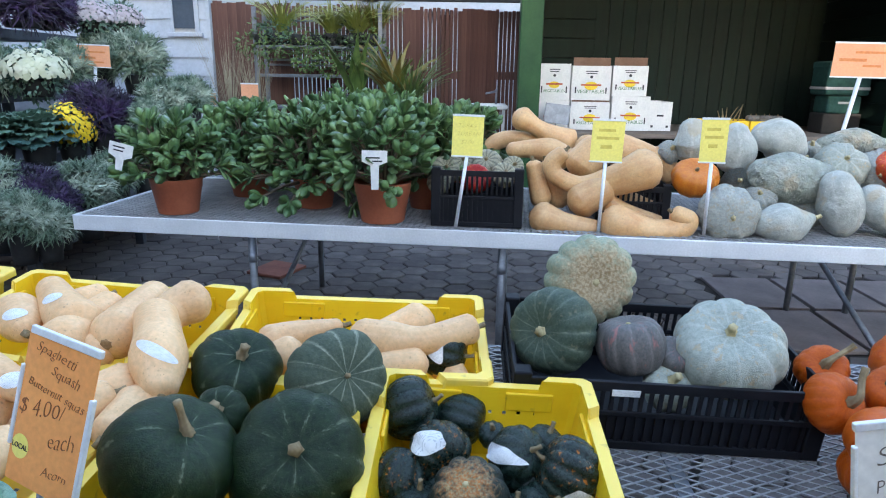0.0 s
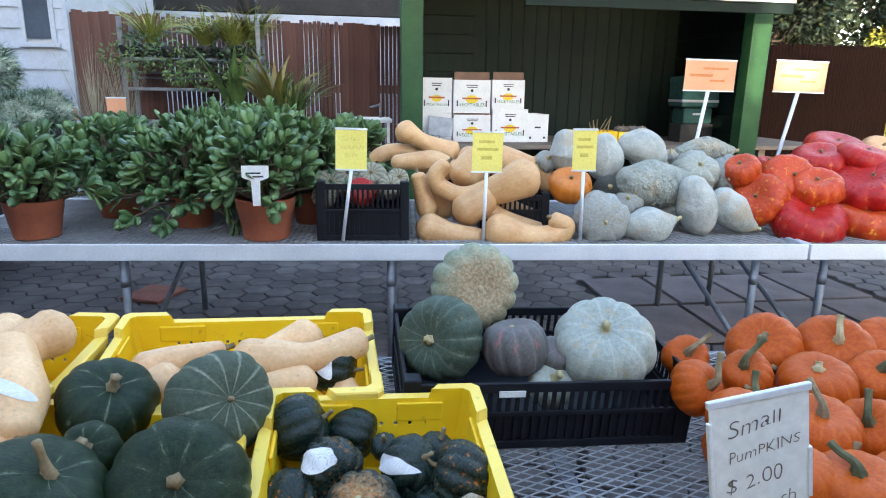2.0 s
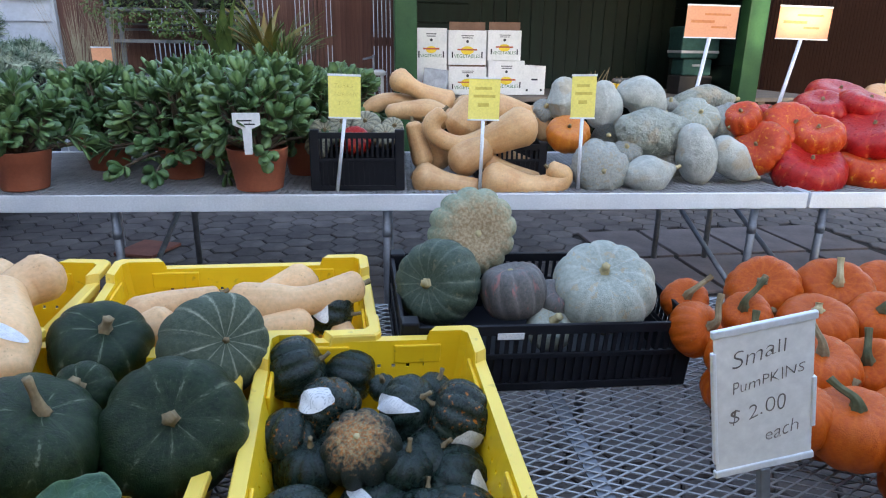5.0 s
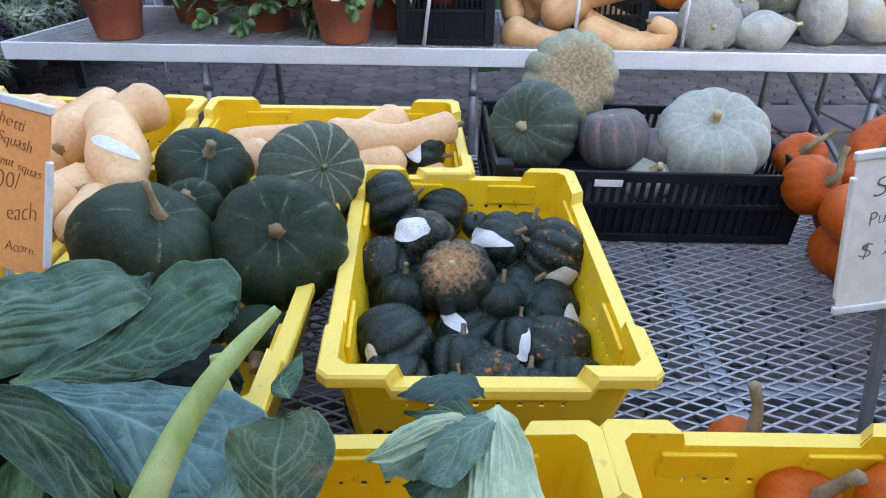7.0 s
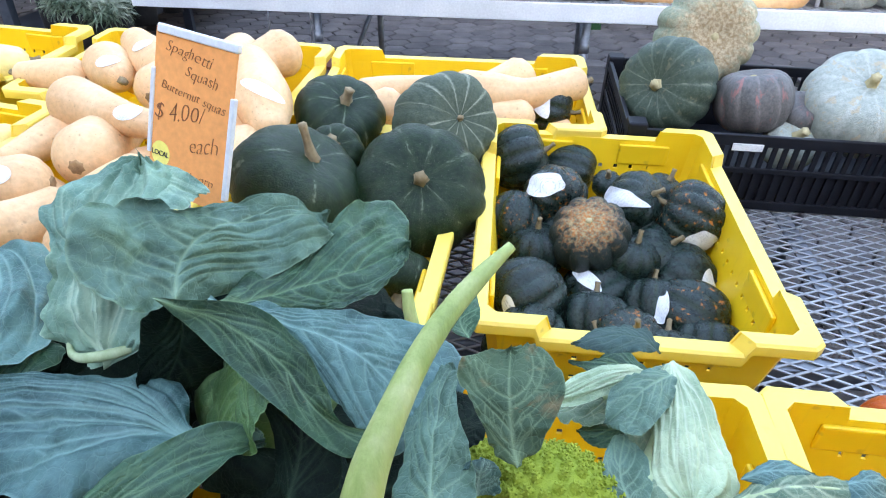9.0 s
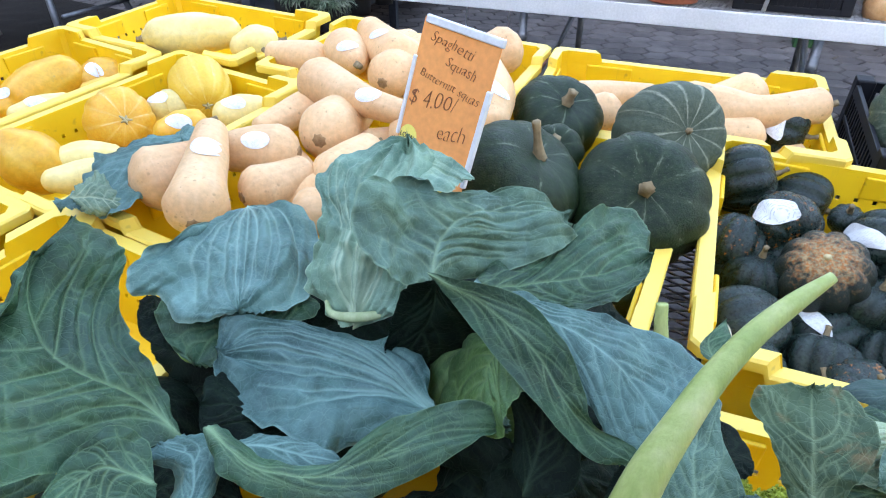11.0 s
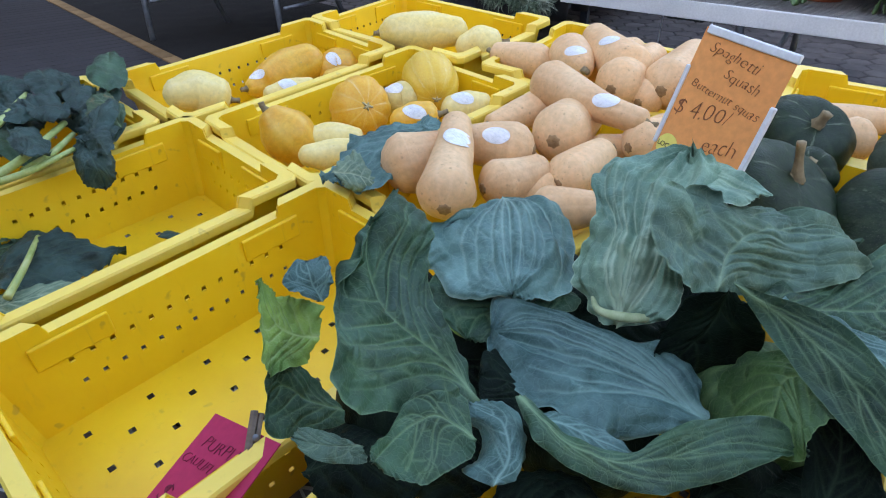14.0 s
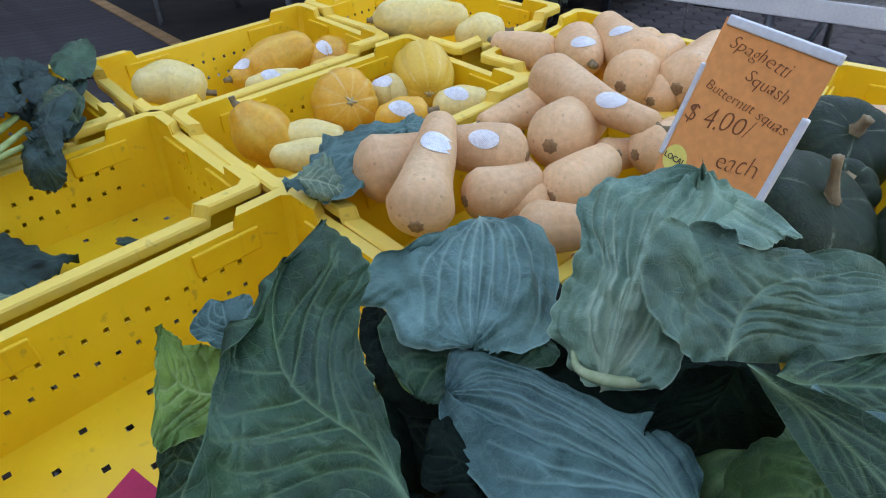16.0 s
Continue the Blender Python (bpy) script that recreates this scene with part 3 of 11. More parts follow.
# ---- crates ----
def crate_mesh(L, W, H, taper=0.022, raise_=0.022, lip=0.026, holes=True):
    """A stacking crate, long side along x: shell with thick lip, raised corners, rows of small round holes, slotted floor."""
    verts, faces, uvs = [], [], []

    def V(x, y, z, w=0.0):
        verts.append((x, y, z))
        uvs.append((0.5, w))
        return len(verts) - 1

    hw = 0.0045
    wall = 0.004

    def side_params(half, hol):
        s = {0.0, half * 2}
        for c in hol:
            s |= {c - hw, c + hw}
        return sorted(s)

    def hol(half, step, margin):
        n = int((2 * half - 2 * margin) / step)
        a = half - n * step / 2
        return [a + k * step for k in range(n + 1)]

    hx = hol(L / 2, 0.036, 0.12)
    hy = hol(W / 2, 0.036, 0.10)
    # the outline at the foot and at the lip, inner and outer
    rad = 0.014

    def outline(hl, hwid, zsteps):
        pts = []
        for sgn, (ax, half, other, hl_list) in enumerate(((0, hl, hwid, hx), (1, hwid, hl, hy), (0, hl, hwid, hx), (1, hwid, hl, hy))):
            full = L / 2 if ax == 0 else W / 2
            params = {-full + rad, full - rad}
            for c in hl_list:
                params |= {c - full - hw, c - full + hw}
            # places where the lip steps down
            a = full * (0.62 if ax == 0 else 0.52)
            for q in (-a - 0.02, -a, a, a + 0.02):
                params.add(q)
            for k in np.linspace(-full + rad, full - rad, 6):
                params.add(k)
            ps = sorted(params)
            ps = [p for i, p in enumerate(ps) if i == 0 or p - ps[i - 1] > 0.0012]
            for p in ps:
                f = p / full
                ok = any(abs(p - (c - full - hw)) < 0.0013 for c in hl_list)
                high = 0.0 if abs(p) <= a else (1.0 if abs(p) >= a + 0.02 else 0.0)
                q = f * half
                if sgn == 0:
                    xy = (q, -other)
                elif sgn == 1:
                    xy = (other, q)
                elif sgn == 2:
                    xy = (-q, other)
                else:
                    xy = (-other, -q)
                if sgn >= 2:
                    ok = any(abs(-p - (c - full + hw)) < 0.0013 for c in hl_list)
                pts.append((xy[0], xy[1], high, ok))
        return pts

    foot = outline(L / 2 - lip - taper, W / 2 - lip - taper, 0)
    top = outline(L / 2 - lip, W / 2 - lip, 0)
    outer = outline(L / 2, W / 2, 0)
    n = len(foot)
    zh = H - raise_
    rows = [0.0, 0.35, 0.35 + 0.009 / zh, 0.62, 0.62 + 0.009 / zh, 0.93, 1.0]

    def ring(off, frac, w):
        ids = []
        for (fx, fy, hi, ok), (tx, ty, _, _) in zip(foot, top):
            x, y = fx + (tx - fx) * frac, fy + (ty - fy) * frac
            sx = off * (1 if tx > 0 else -1) if abs(abs(x) - (L / 2 - lip - taper * (1 - frac))) < 0.004 else 0.0
            sy = off * (1 if ty > 0 else -1) if abs(abs(y) - (W / 2 - lip - taper * (1 - frac))) < 0.004 else 0.0
            z = frac * (zh + hi * raise_) if frac > 0.95 else frac * zh
            ids.append(V(x + sx, y + sy, z + (0.004 if frac == 0 and off == 0 else 0), w))
        return ids

    inner = [ring(0.0, f, 0.0) for f in rows]
    outs = [ring(wall, f, 0.0) for f in rows]

    def band(a, b, flip, skip=None):
        for i in range(n):
            j = (i + 1) % n
            if skip and skip(i):
                continue
            faces.append((a[i], b[i], b[j], a[j]) if flip else (a[i], a[j], b[j], b[i]))

    def is_hole(i):
        return holes and foot[i][3]

    for k in range(len(rows) - 1):
        sk = is_hole if k in (1, 3) else None
        band(inner[k], inner[k + 1], True, sk)
        band(outs[k], outs[k + 1], False, sk)
        if sk:
            for i in range(n):
                if is_hole(i):
                    j = (i + 1) % n
                    a, b, c, d = inner[k][i], inner[k][j], inner[k + 1][j], inner[k + 1][i]
                    e, f, g, h = outs[k][i], outs[k][j], outs[k + 1][j], outs[k + 1][i]
                    faces.extend([(a, b, f, e), (b, c, g, f), (c, d, h, g), (d, a, e, h)])
    # the lip
    lt = [V(x * (1 - 0.012), y * (1 - 0.012), zh + hi * raise_, 0.95) for x, y, hi, ok in outer]
    lo = [V(x, y, zh + hi * raise_ - 0.004, 0.75) for x, y, hi, ok in outer]
    lb = [V(x, y, zh + hi * raise_ - 0.020, 0.25) for x, y, hi, ok in outer]
    top2 = [V(*verts[i][:2], verts[i][2], 0.7) for i in inner[-1]]
    band(top2, lt, True)
    band(lt, lo, True)
    band(lo, lb, True)
    low = [V(verts[i][0], verts[i][1], verts[i][2] - 0.016, 0.0) for i in outs[-1]]
    band(lb, low, True)
    # floor with square slots
    fl, fw = L / 2 - lip - taper, W / 2 - lip - taper
    gx = sorted({-fl, fl} | {c + s for c in np.arange(-fl + 0.06, fl - 0.04, 0.052) for s in (-0.0055, 0.0055)})
    gy = sorted({-fw, fw} | {c + s for c in np.arange(-fw + 0.05, fw - 0.03, 0.045) for s in (-0.0055, 0.0055)})
    grid = [[V(x, y, 0.004) for y in gy] for x in gx]
    for i in range(len(gx) - 1):
        for j in range(len(gy) - 1):
            if i % 2 == 1 and j % 2 == 1 and (i + j) % 4 != 0 and holes:
                continue
            faces.append((grid[i][j], grid[i + 1][j], grid[i + 1][j + 1], grid[i][j + 1]))
    return verts, faces, uvs


def pocket_mesh(w):
    bm = bmesh.new()
    box_bm(bm, -w / 2, w / 2, -0.004, 0.004, -0.0225, 0.0225, 0.003)
    o = bm_mesh("temp", bm, M_CRATE)
    me = o.data
    bpy.data.objects.remove(o)
    return me


def pocket_places(L, W, H, lip=0.026):
    """Where the raised pockets sit inside the corners: short (on the ends) or long, and their poses."""
    for sx in (-1, 1):
        for sy in (-1, 1):
            yield 0, pose(sx * (L / 2 - lip - 0.006), sy * (W / 2 - lip - 0.105), H - 0.0525, 0, 0, 90)
            yield 1, pose(sx * (L / 2 - lip - 0.13), sy * (W / 2 - lip - 0.006), H - 0.0525)


CL, CW, CH = 0.675, 0.455, 0.19
CRATE_ME = None


def crate(x, y, turn, label, along_x=False):
    """A yellow crate on the front stand; its long side runs back from the customer unless along_x."""
    global CRATE_ME
    m = on_slope(x, y, turn + (0 if along_x else 90), 0.001)
    t = thing("yellow_crate", m, label, "crate", "yellow crates on the front stand")
    if CRATE_ME is None:
        v, f, u = crate_mesh(CL, CW, CH)
        shell = link_mesh("shell", v, f, M_CRATE, t, u, smooth=False)
        CRATE_ME = (shell.data, pocket_mesh(0.10), pocket_mesh(0.12))
    else:
        o = new("shell", CRATE_ME[0])
        o.parent = t
    for k, q in pocket_places(CL, CW, CH):
        o = new("corner_pocket", CRATE_ME[1 + k])
        o.parent = t
        o.matrix_basis = q
    return t


CR = {}
for key, x, y, a, ax, label in (
    ("acorn", 0.065, 1.094, 0, False, "yellow plastic crate full of dark acorn squash, worn pale lip"),
    ("kabocha", -0.440, 1.055, -4, False, "yellow plastic crate heaped with dark green kabocha squash"),
    ("butter_front", -0.915, 1.040, -9, False, "yellow plastic crate heaped with butternut squash"),
    ("spaghetti", -1.400, 1.075, -10, False, "yellow plastic crate of golden spaghetti squash"),
    ("spaghetti_left", -1.875, 1.120, -10, False, "yellow plastic crate with a few spaghetti squash, end of the stand"),
    ("butter_right", -0.257, 1.610, 2, True, "yellow plastic crate of butternut squash with small round holes"),
    ("butter_rear", -0.960, 1.620, -4, True, "yellow plastic crate of butternut squash beside the spaghetti squash"),
    ("spaghetti_rear", -1.685, 1.680, -6, True, "yellow plastic crate with pale spaghetti squash in it"),
    ("romanesco", -0.025, 0.365, 1, False, "yellow plastic crate of romanesco and cauliflower"),
    ("cabbage", -0.535, 0.365, -4, False, "yellow plastic crate buried under green cabbages"),
    ("empty", -1.060, 0.380, -8, False, "nearly empty yellow plastic crate with a magenta price card"),
    ("greens", -1.555, 0.420, -9, False, "yellow plastic crate with a few limp leaves on its floor"),
    ("broccoli", -2.035, 0.430, -9, False, "yellow plastic crate of leafy broccoli greens"),
    ("pumpkin", 0.415, 0.368, -1, False, "yellow plastic crate of small orange pumpkins"),
):
    CR[key] = crate(x, y, a, label, ax)
# the acorn crate is of a broader, shorter make
CR["acorn"].matrix_world = CR["acorn"].matrix_world @ Matrix.Diagonal((0.965, 1.07, 1.03, 1.0))


# ---- squash ----
def gourd(R, H, ribs, depth, dimple=0.35, sides=None, rings=26, power=1.0, pear=0.0, seed=0, lump=0.015):
    """A ribbed round squash lying with its stem up at the origin of z = 0 mid height: verts, faces, uvs."""
    sides = sides or max(ribs * 6, 36) if lump <= 0.025 else 72
    rg = random.Random(seed)
    ph = [rg.uniform(0, 6.28) for _ in range(6)]
    verts, faces, uvs = [], [], []
    for i in range(rings + 1):
        p = math.pi * i / rings
        s, c = math.sin(p), math.cos(p)
        s2 = abs(s) ** power
        for k in range(sides):
            a = 2 * math.pi * k / sides
            rib = abs(math.sin(a * ribs / 2)) if ribs else 1.0
            groove = 1 - depth * (1 - rib ** 0.55) * (0.35 + 0.65 * s)
            w = 1 + lump * (math.sin(2 * a + ph[0]) + math.sin(3 * a + ph[1] + p) + 0.6 * math.sin(5 * a + ph[2] - 2 * p))
            if lump > 0.025:
                d = Vector((s * math.cos(a), s * math.sin(a), c)) * 2.6 + Vector((seed * 5.0, 0, 0))
                w += 0.10 * noise.noise(d) + 0.055 * noise.noise(d * 2.6) + 0.030 * noise.noise(d * 6.0)
            r = R * s2 * groove * w * (1 + pear * c)
            z = H / 2 * (c - dimple * c ** 3 * (1 - s) ** 1 * (1 if c > 0 else 0.7)) * (1 + 0.25 * depth * (rib - 0.5) * s)
            verts.append((r * math.cos(a), r * math.sin(a), z))
            uvs.append((k / sides * max(ribs, 1), i / rings))
    for i in range(rings):
        for k in range(sides):
            k2 = (k + 1) % sides
            faces.append((i * sides + k, (i + 1) * sides + k, (i + 1) * sides + k2, i * sides + k2))
    return verts, faces, uvs


GCACHE = {}


def shared(key, maker):
    if key not in GCACHE:
        v, f, u = maker()
        o = link_mesh("temp", v, f, M_STEM, None, u)
        GCACHE[key] = o.data
        bpy.data.objects.remove(o)
    return GCACHE[key]


def with_mat(name, me, mat, parent, scale=None, m=None, label=""):
    """An object on shared mesh data with a material of its own."""
    ob = new(name, me)
    ob.parent = parent
    if m is not None:
        ob.matrix_basis = m
    if scale:
        ob.scale = scale
    ob.material_slots[0].link = "OBJECT"
    ob.material_slots[0].material = mat
    if label:
        ob["label"] = label
    return ob


def stem_mesh(h, r, bend, seed):
    rg = random.Random(seed)
    a = rg.uniform(0, 6.28)
    dx, dy = bend * math.cos(a), bend * math.sin(a)
    return tube([(0, 0, -0.012), (0, 0, h * 0.15), (dx * 0.3, dy * 0.3, h * 0.55), (dx, dy, h)], [r * 1.7, r * 1.15, r * 0.85, r], 10, 10, 5, 0.25)


def aim(axis, spin=0.0):
    """A turn that brings +z to the axis."""
    q = Vector((0, 0, 1)).rotation_difference(Vector(axis).normalized()).to_matrix().to_4x4()
    return q @ pose(0, 0, 0, 0, 0, spin)


def round_squash(name, place, R, H, skin, label, category, group="", axis=(0, 0, 1), ribs=10, depth=0.08, dimple=0.35, power=0.85, pear=0.0, stem=(0.03, 0.012, 0.01), stem_mat=None, seed=0, spin=None, lump=0.012, parent=None):
    rg = random.Random(seed * 7 + 3)
    m = Matrix.Translation(place) @ aim(axis, rg.uniform(0, 360) if spin is None else spin)
    t = thing(name, m, label, category, group)
    me = shared(("g", ribs, round(depth, 3), round(dimple, 2), round(power, 2), round(pear, 2), seed % 4, round(H / R, 1), round(lump, 3)), lambda: gourd(1.0, round(H / R, 1), ribs, depth, dimple, None, 26, power, pear, seed % 4, lump))
    with_mat("skin", me, skin, t, (R, R, R * (H / R) / round(H / R, 1)))
    if stem:
        v, f, u = stem_mesh(stem[0], stem[1], stem[2], seed)
        s = link_mesh("stem", v, f, stem_mat or M_STEM, t, u)
        s.location = (0, 0, H / 2 * (1 - dimple) + 0.002)
    else:
        z = H / 2 * (1 - dimple)
        v, f, u = tube([(0, 0, z - 0.006), (0, 0, z + 0.001), (0, 0, z + 0.004)], [R * 0.10, R * 0.09, R * 0.05], 5, 12, 6, 0.2)
        link_mesh("stem_scar", v, f, M_STEMPALE, t, u, label="pale corky scar")
    return t


def neck_squash(name, pts, radii, skin, label, category, group="", stem=True, rings=30, sides=22, stem_mat=None, stem_r=0.010, stem_l=0.022, lump=0.0, scar=True):
    """A long squash along a line from its round end to its stem, in world metres."""
    o = Vector(pts[0])
    t = thing(name, Matrix.Translation(o), label, category, group)
    loc = [tuple(Vector(p) - o) for p in pts]
    a = (Vector(loc[0]) - Vector(loc[1])).normalized()
    z = (Vector(loc[-1]) - Vector(loc[-2])).normalized()
    r0, r1 = radii[0], radii[-1]
    c = spline(loc, rings)
    r = spline([(q, 0, 0) for q in radii], rings)[:, 0]
    # round off both ends
    full = [Vector(c[0]) + a * r0 * f for f in (0.80, 0.76, 0.62, 0.34)] + [Vector(q) for q in c] + [Vector(c[-1]) + z * r1 * f for f in (0.22, 0.42, 0.5)]
    rad = [r0 * f for f in (0.02, 0.25, 0.58, 0.88)] + list(r) + [r1 * f for f in (0.86, 0.5, 0.05)]
    v, f, u = loft(full, rad, sides)
    # hand-grown: never quite round
    k = max(radii)
    for q in range(len(v)):
        w = Vector(v[q])
        d = w + o
        g = (0.035 + lump) * k * noise.noise(d * 9) + (0.4 * lump) * k * noise.noise(d * 26) + 0.6 * lump * k * noise.noise(d * 60)
        c0 = Vector(full[min(q // sides, len(full) - 1)])
        v[q] = w + (w - c0).normalized() * g if (w - c0).length > 1e-5 else w
    link_mesh("skin", v, f, skin, t, u)
    if scar:
        e = Vector(c[0]) + a * r0 * 0.80
        sv, sf, su = tube([e - a * r0 * 0.06, e + a * 0.0006, e + a * 0.0010], [r0 * 0.26, r0 * 0.20, r0 * 0.03], 6, 14, 7, 0.18)
        link_mesh("blossom_scar", sv, sf, M_SCAR, t, su, label="brown corky blossom scar")
    if stem:
        e = Vector(c[-1]) + z * r1 * 0.42
        v, f, u = tube([e, e + z * stem_l * 0.5, e + z * stem_l + Vector((0.003, 0.002, 0.002))], [stem_r * 1.4, stem_r * 0.9, stem_r], 7, 9, 5, 0.25)
        link_mesh("stem", v, f, stem_mat or M_STEM, t, u)
    return t


def loft(centers, radii, sides):
    c = np.array([tuple(p) for p in centers])
    t = np.gradient(c, axis=0)
    t /= np.linalg.norm(t, axis=1)[:, None] + 1e-9
    side = np.cross(t[len(c) // 2], (0.1, 0.2, 1.0))
    verts, uvs, faces = [], [], []
    n = len(c)
    for i in range(n):
        side = side - (side @ t[i]) * t[i]
        side /= np.linalg.norm(side) + 1e-9
        other = np.cross(side, t[i])
        for k in range(sides):
            a = 2 * math.pi * k / sides
            verts.append(c[i] + radii[i] * (math.cos(a) * side + math.sin(a) * other))
            uvs.append((k / sides * 6, i / (n - 1)))
    for i in range(n - 1):
        for k in range(sides):
            k2 = (k + 1) % sides
            faces.append((i * sides + k, i * sides + k2, (i + 1) * sides + k2, (i + 1) * sides + k))
    faces.append(tuple(range(sides - 1, -1, -1)))
    faces.append(tuple((n - 1) * sides + k for k in range(sides)))
    return verts, faces, uvs


def patch(v, f, direction, near=None, ra=0.03, rb=0.02, lift=0.0012, tilt=0.0, torn=0):
    """An oval laid onto a surface from a direction, round its farthest point that way or round a given one: a stuck-on label."""
    tree_ = BVHTree.FromPolygons([tuple(p) for p in v], f)
    d = Vector(direction).normalized()
    c = Vector(near) if near is not None else max((Vector(p) for p in v), key=lambda q: q.dot(d))
    a = Vector((0, 0, 1)).cross(d).normalized() if abs(d.z) < 0.95 else d.orthogonal().normalized()
    b = d.cross(a)
    a, b = a * math.cos(tilt) + b * math.sin(tilt), b * math.cos(tilt) - a * math.sin(tilt)
    pts, ok = [], []
    rings, n = 5, 28
    for i in range(rings + 1):
        for k in range(n):
            th = 2 * math.pi * k / n
            edge = 1 + (0.12 * math.sin(2 * th + torn) + 0.05 * math.sin(5 * th + 2.3 * torn) if torn else 0)
            q = c + a * ra * edge * i / rings * math.cos(th) + b * rb * edge * i / rings * math.sin(th) + d * 0.1
            hit, nor, _, _ = tree_.ray_cast(q, -d, 0.2)
            if hit is not None and nor.dot(d) < 0:
                nor = -nor
            ok.append(hit is not None and nor.dot(d) > 0.15)
            pts.append(hit + nor * (lift + (0.004 * (i / rings) ** 4 * max(0.0, math.sin(3 * th + torn)) if torn else 0)) if hit is not None else q)
    fs = []
    for i in range(rings):
        for k in range(n):
            q = (i * n + k, i * n + (k + 1) % n, (i + 1) * n + (k + 1) % n, (i + 1) * n + k)
            if all(ok[e] for e in q):
                fs.append(q)
    used = sorted({e for q in fs for e in q})
    idx = {e: k for k, e in enumerate(used)}
    return [pts[e] for e in used], [tuple(idx[e] for e in q) for q in fs]


def sized(R, ratio, axis, flat, exact=False):
    """Radius and height of a round squash from its seen half width, the ratio of its seen height to it, and its axis."""
    if exact:
        return R, R * 2.0 * ratio
    a = Vector(axis).normalized()
    facing = abs(a.dot(Vector((0.05, -0.86, 0.5))))
    if facing > 0.72:
        return R * (1 + ratio) / 2, R * flat
    if abs(a.x) > 0.6:
        return R * ratio, R * 2.0
    return R, R * 2.0 * ratio


VIEW = (0.05, -0.75, 0.66)


def kabocha(p, R, ratio, axis, seed, kind="dark", exact=False, stem_up=0.0):
    r, h = sized(R, ratio, axis, 1.5, exact)
    skin, lab = {"dark": (S_KABOCHA, "dark green kabocha squash with pale flecks and a corky stem"),
                 "striped": (S_STRIPED, "grey-green kabocha squash with pale stripes")}[kind]
    t = round_squash("kabocha_squash", p, r, h, skin, lab, "squash", "kabocha squash in the crate", axis, 12 if kind == "striped" else 9, 0.045 if kind == "striped" else 0.055, 0.26, 0.80, 0.0,
                        (0.008, 0.006, 0.001) if kind == "striped" else (0.004, 0.012, 0.001) if stem_up else (0.030, 0.012, 0.006), None, seed, lump=0.018)
    if stem_up:
        # a longer dry stem that stands upright from its corky foot
        e = t.matrix_world.to_3x3().transposed() @ Vector((-0.008, -0.006, stem_up))
        z = Vector((0, 0, h / 2 * 0.74))
        v, f, u = tube([tuple(q) for q in (z - e * 0.1, z + e * 0.15, z + e * 0.55, z + e)], [0.016, 0.011, 0.0075, 0.0085], 14, 16, 6, 0.28)
        link_mesh("stem", v, f, M_STEM, t, u, label="tall dry tan stem")
    return t


def acorn(p, R, ratio, axis, seed, kind="orange", exact=False, label_at=None, label_size=(0.03, 0.02), label_tilt=0.0):
    r, h = sized(R, ratio, axis, 1.9, exact)
    skin = {"orange": S_ACORN, "plain": S_ACORNG, "worn": S_ACORNO}[kind]
    words = {"orange": "dark green acorn squash with an orange spot", "plain": "deeply ribbed dark green acorn squash", "worn": "acorn squash with a rough tan and orange top"}[kind]
    t = round_squash("acorn_squash", p, r, h, skin, words + (" and a peeling label" if label_at else ""),
                     "squash", "acorn squash in the crate", axis, 10, 0.13, 0.14, 0.92, 0.14, None if kind == "worn" else (0.022, 0.0055, 0.006), M_STEM, seed, lump=0.010)
    if label_at:
        v, f, u = gourd(r * 0.995, h * 1.0, 10, 0.05, 0.14, 90, 40, 0.92, 0.14, seed % 4, 0.010)
        d = t.matrix_world.to_3x3().transposed() @ Vector(label_at)
        pts, fs = patch(v, f, d, None, label_size[0], label_size[1], 0.0015, label_tilt, seed)
        link_mesh("label", pts, fs, M_LABEL, t, label="torn white paper label")
    return t


def big_squash(p, R, ratio, axis, seed, kind, exact=False):
    r, h = sized(R, ratio, axis, 1.5, exact)
    skin, lab, ribs, dep, stem = {
        "greygreen": (S_GREYGREEN, "grey-green kabocha squash with a pale corky stem scar", 14, 0.05, (0.012, 0.013, 0.002)),
        "purple": (S_DARKRED, "mottled purple-grey squash with red streaks", 12, 0.05, None),
        "pale": (S_PALE, "pale grey ribbed pumpkin with a stubby stem", 10, 0.075, (0.028, 0.012, 0.006)),
        "mottle": (S_MOTTLE, "green and tan lobed pumpkin with a rough scarred top", 12, 0.10, None)}[kind]
    return round_squash("squash", p, r, h, skin, lab, "squash", "squash in the black crate", axis, ribs, dep, 0.35, 0.78, 0.0, stem, M_STEMPALE, seed)


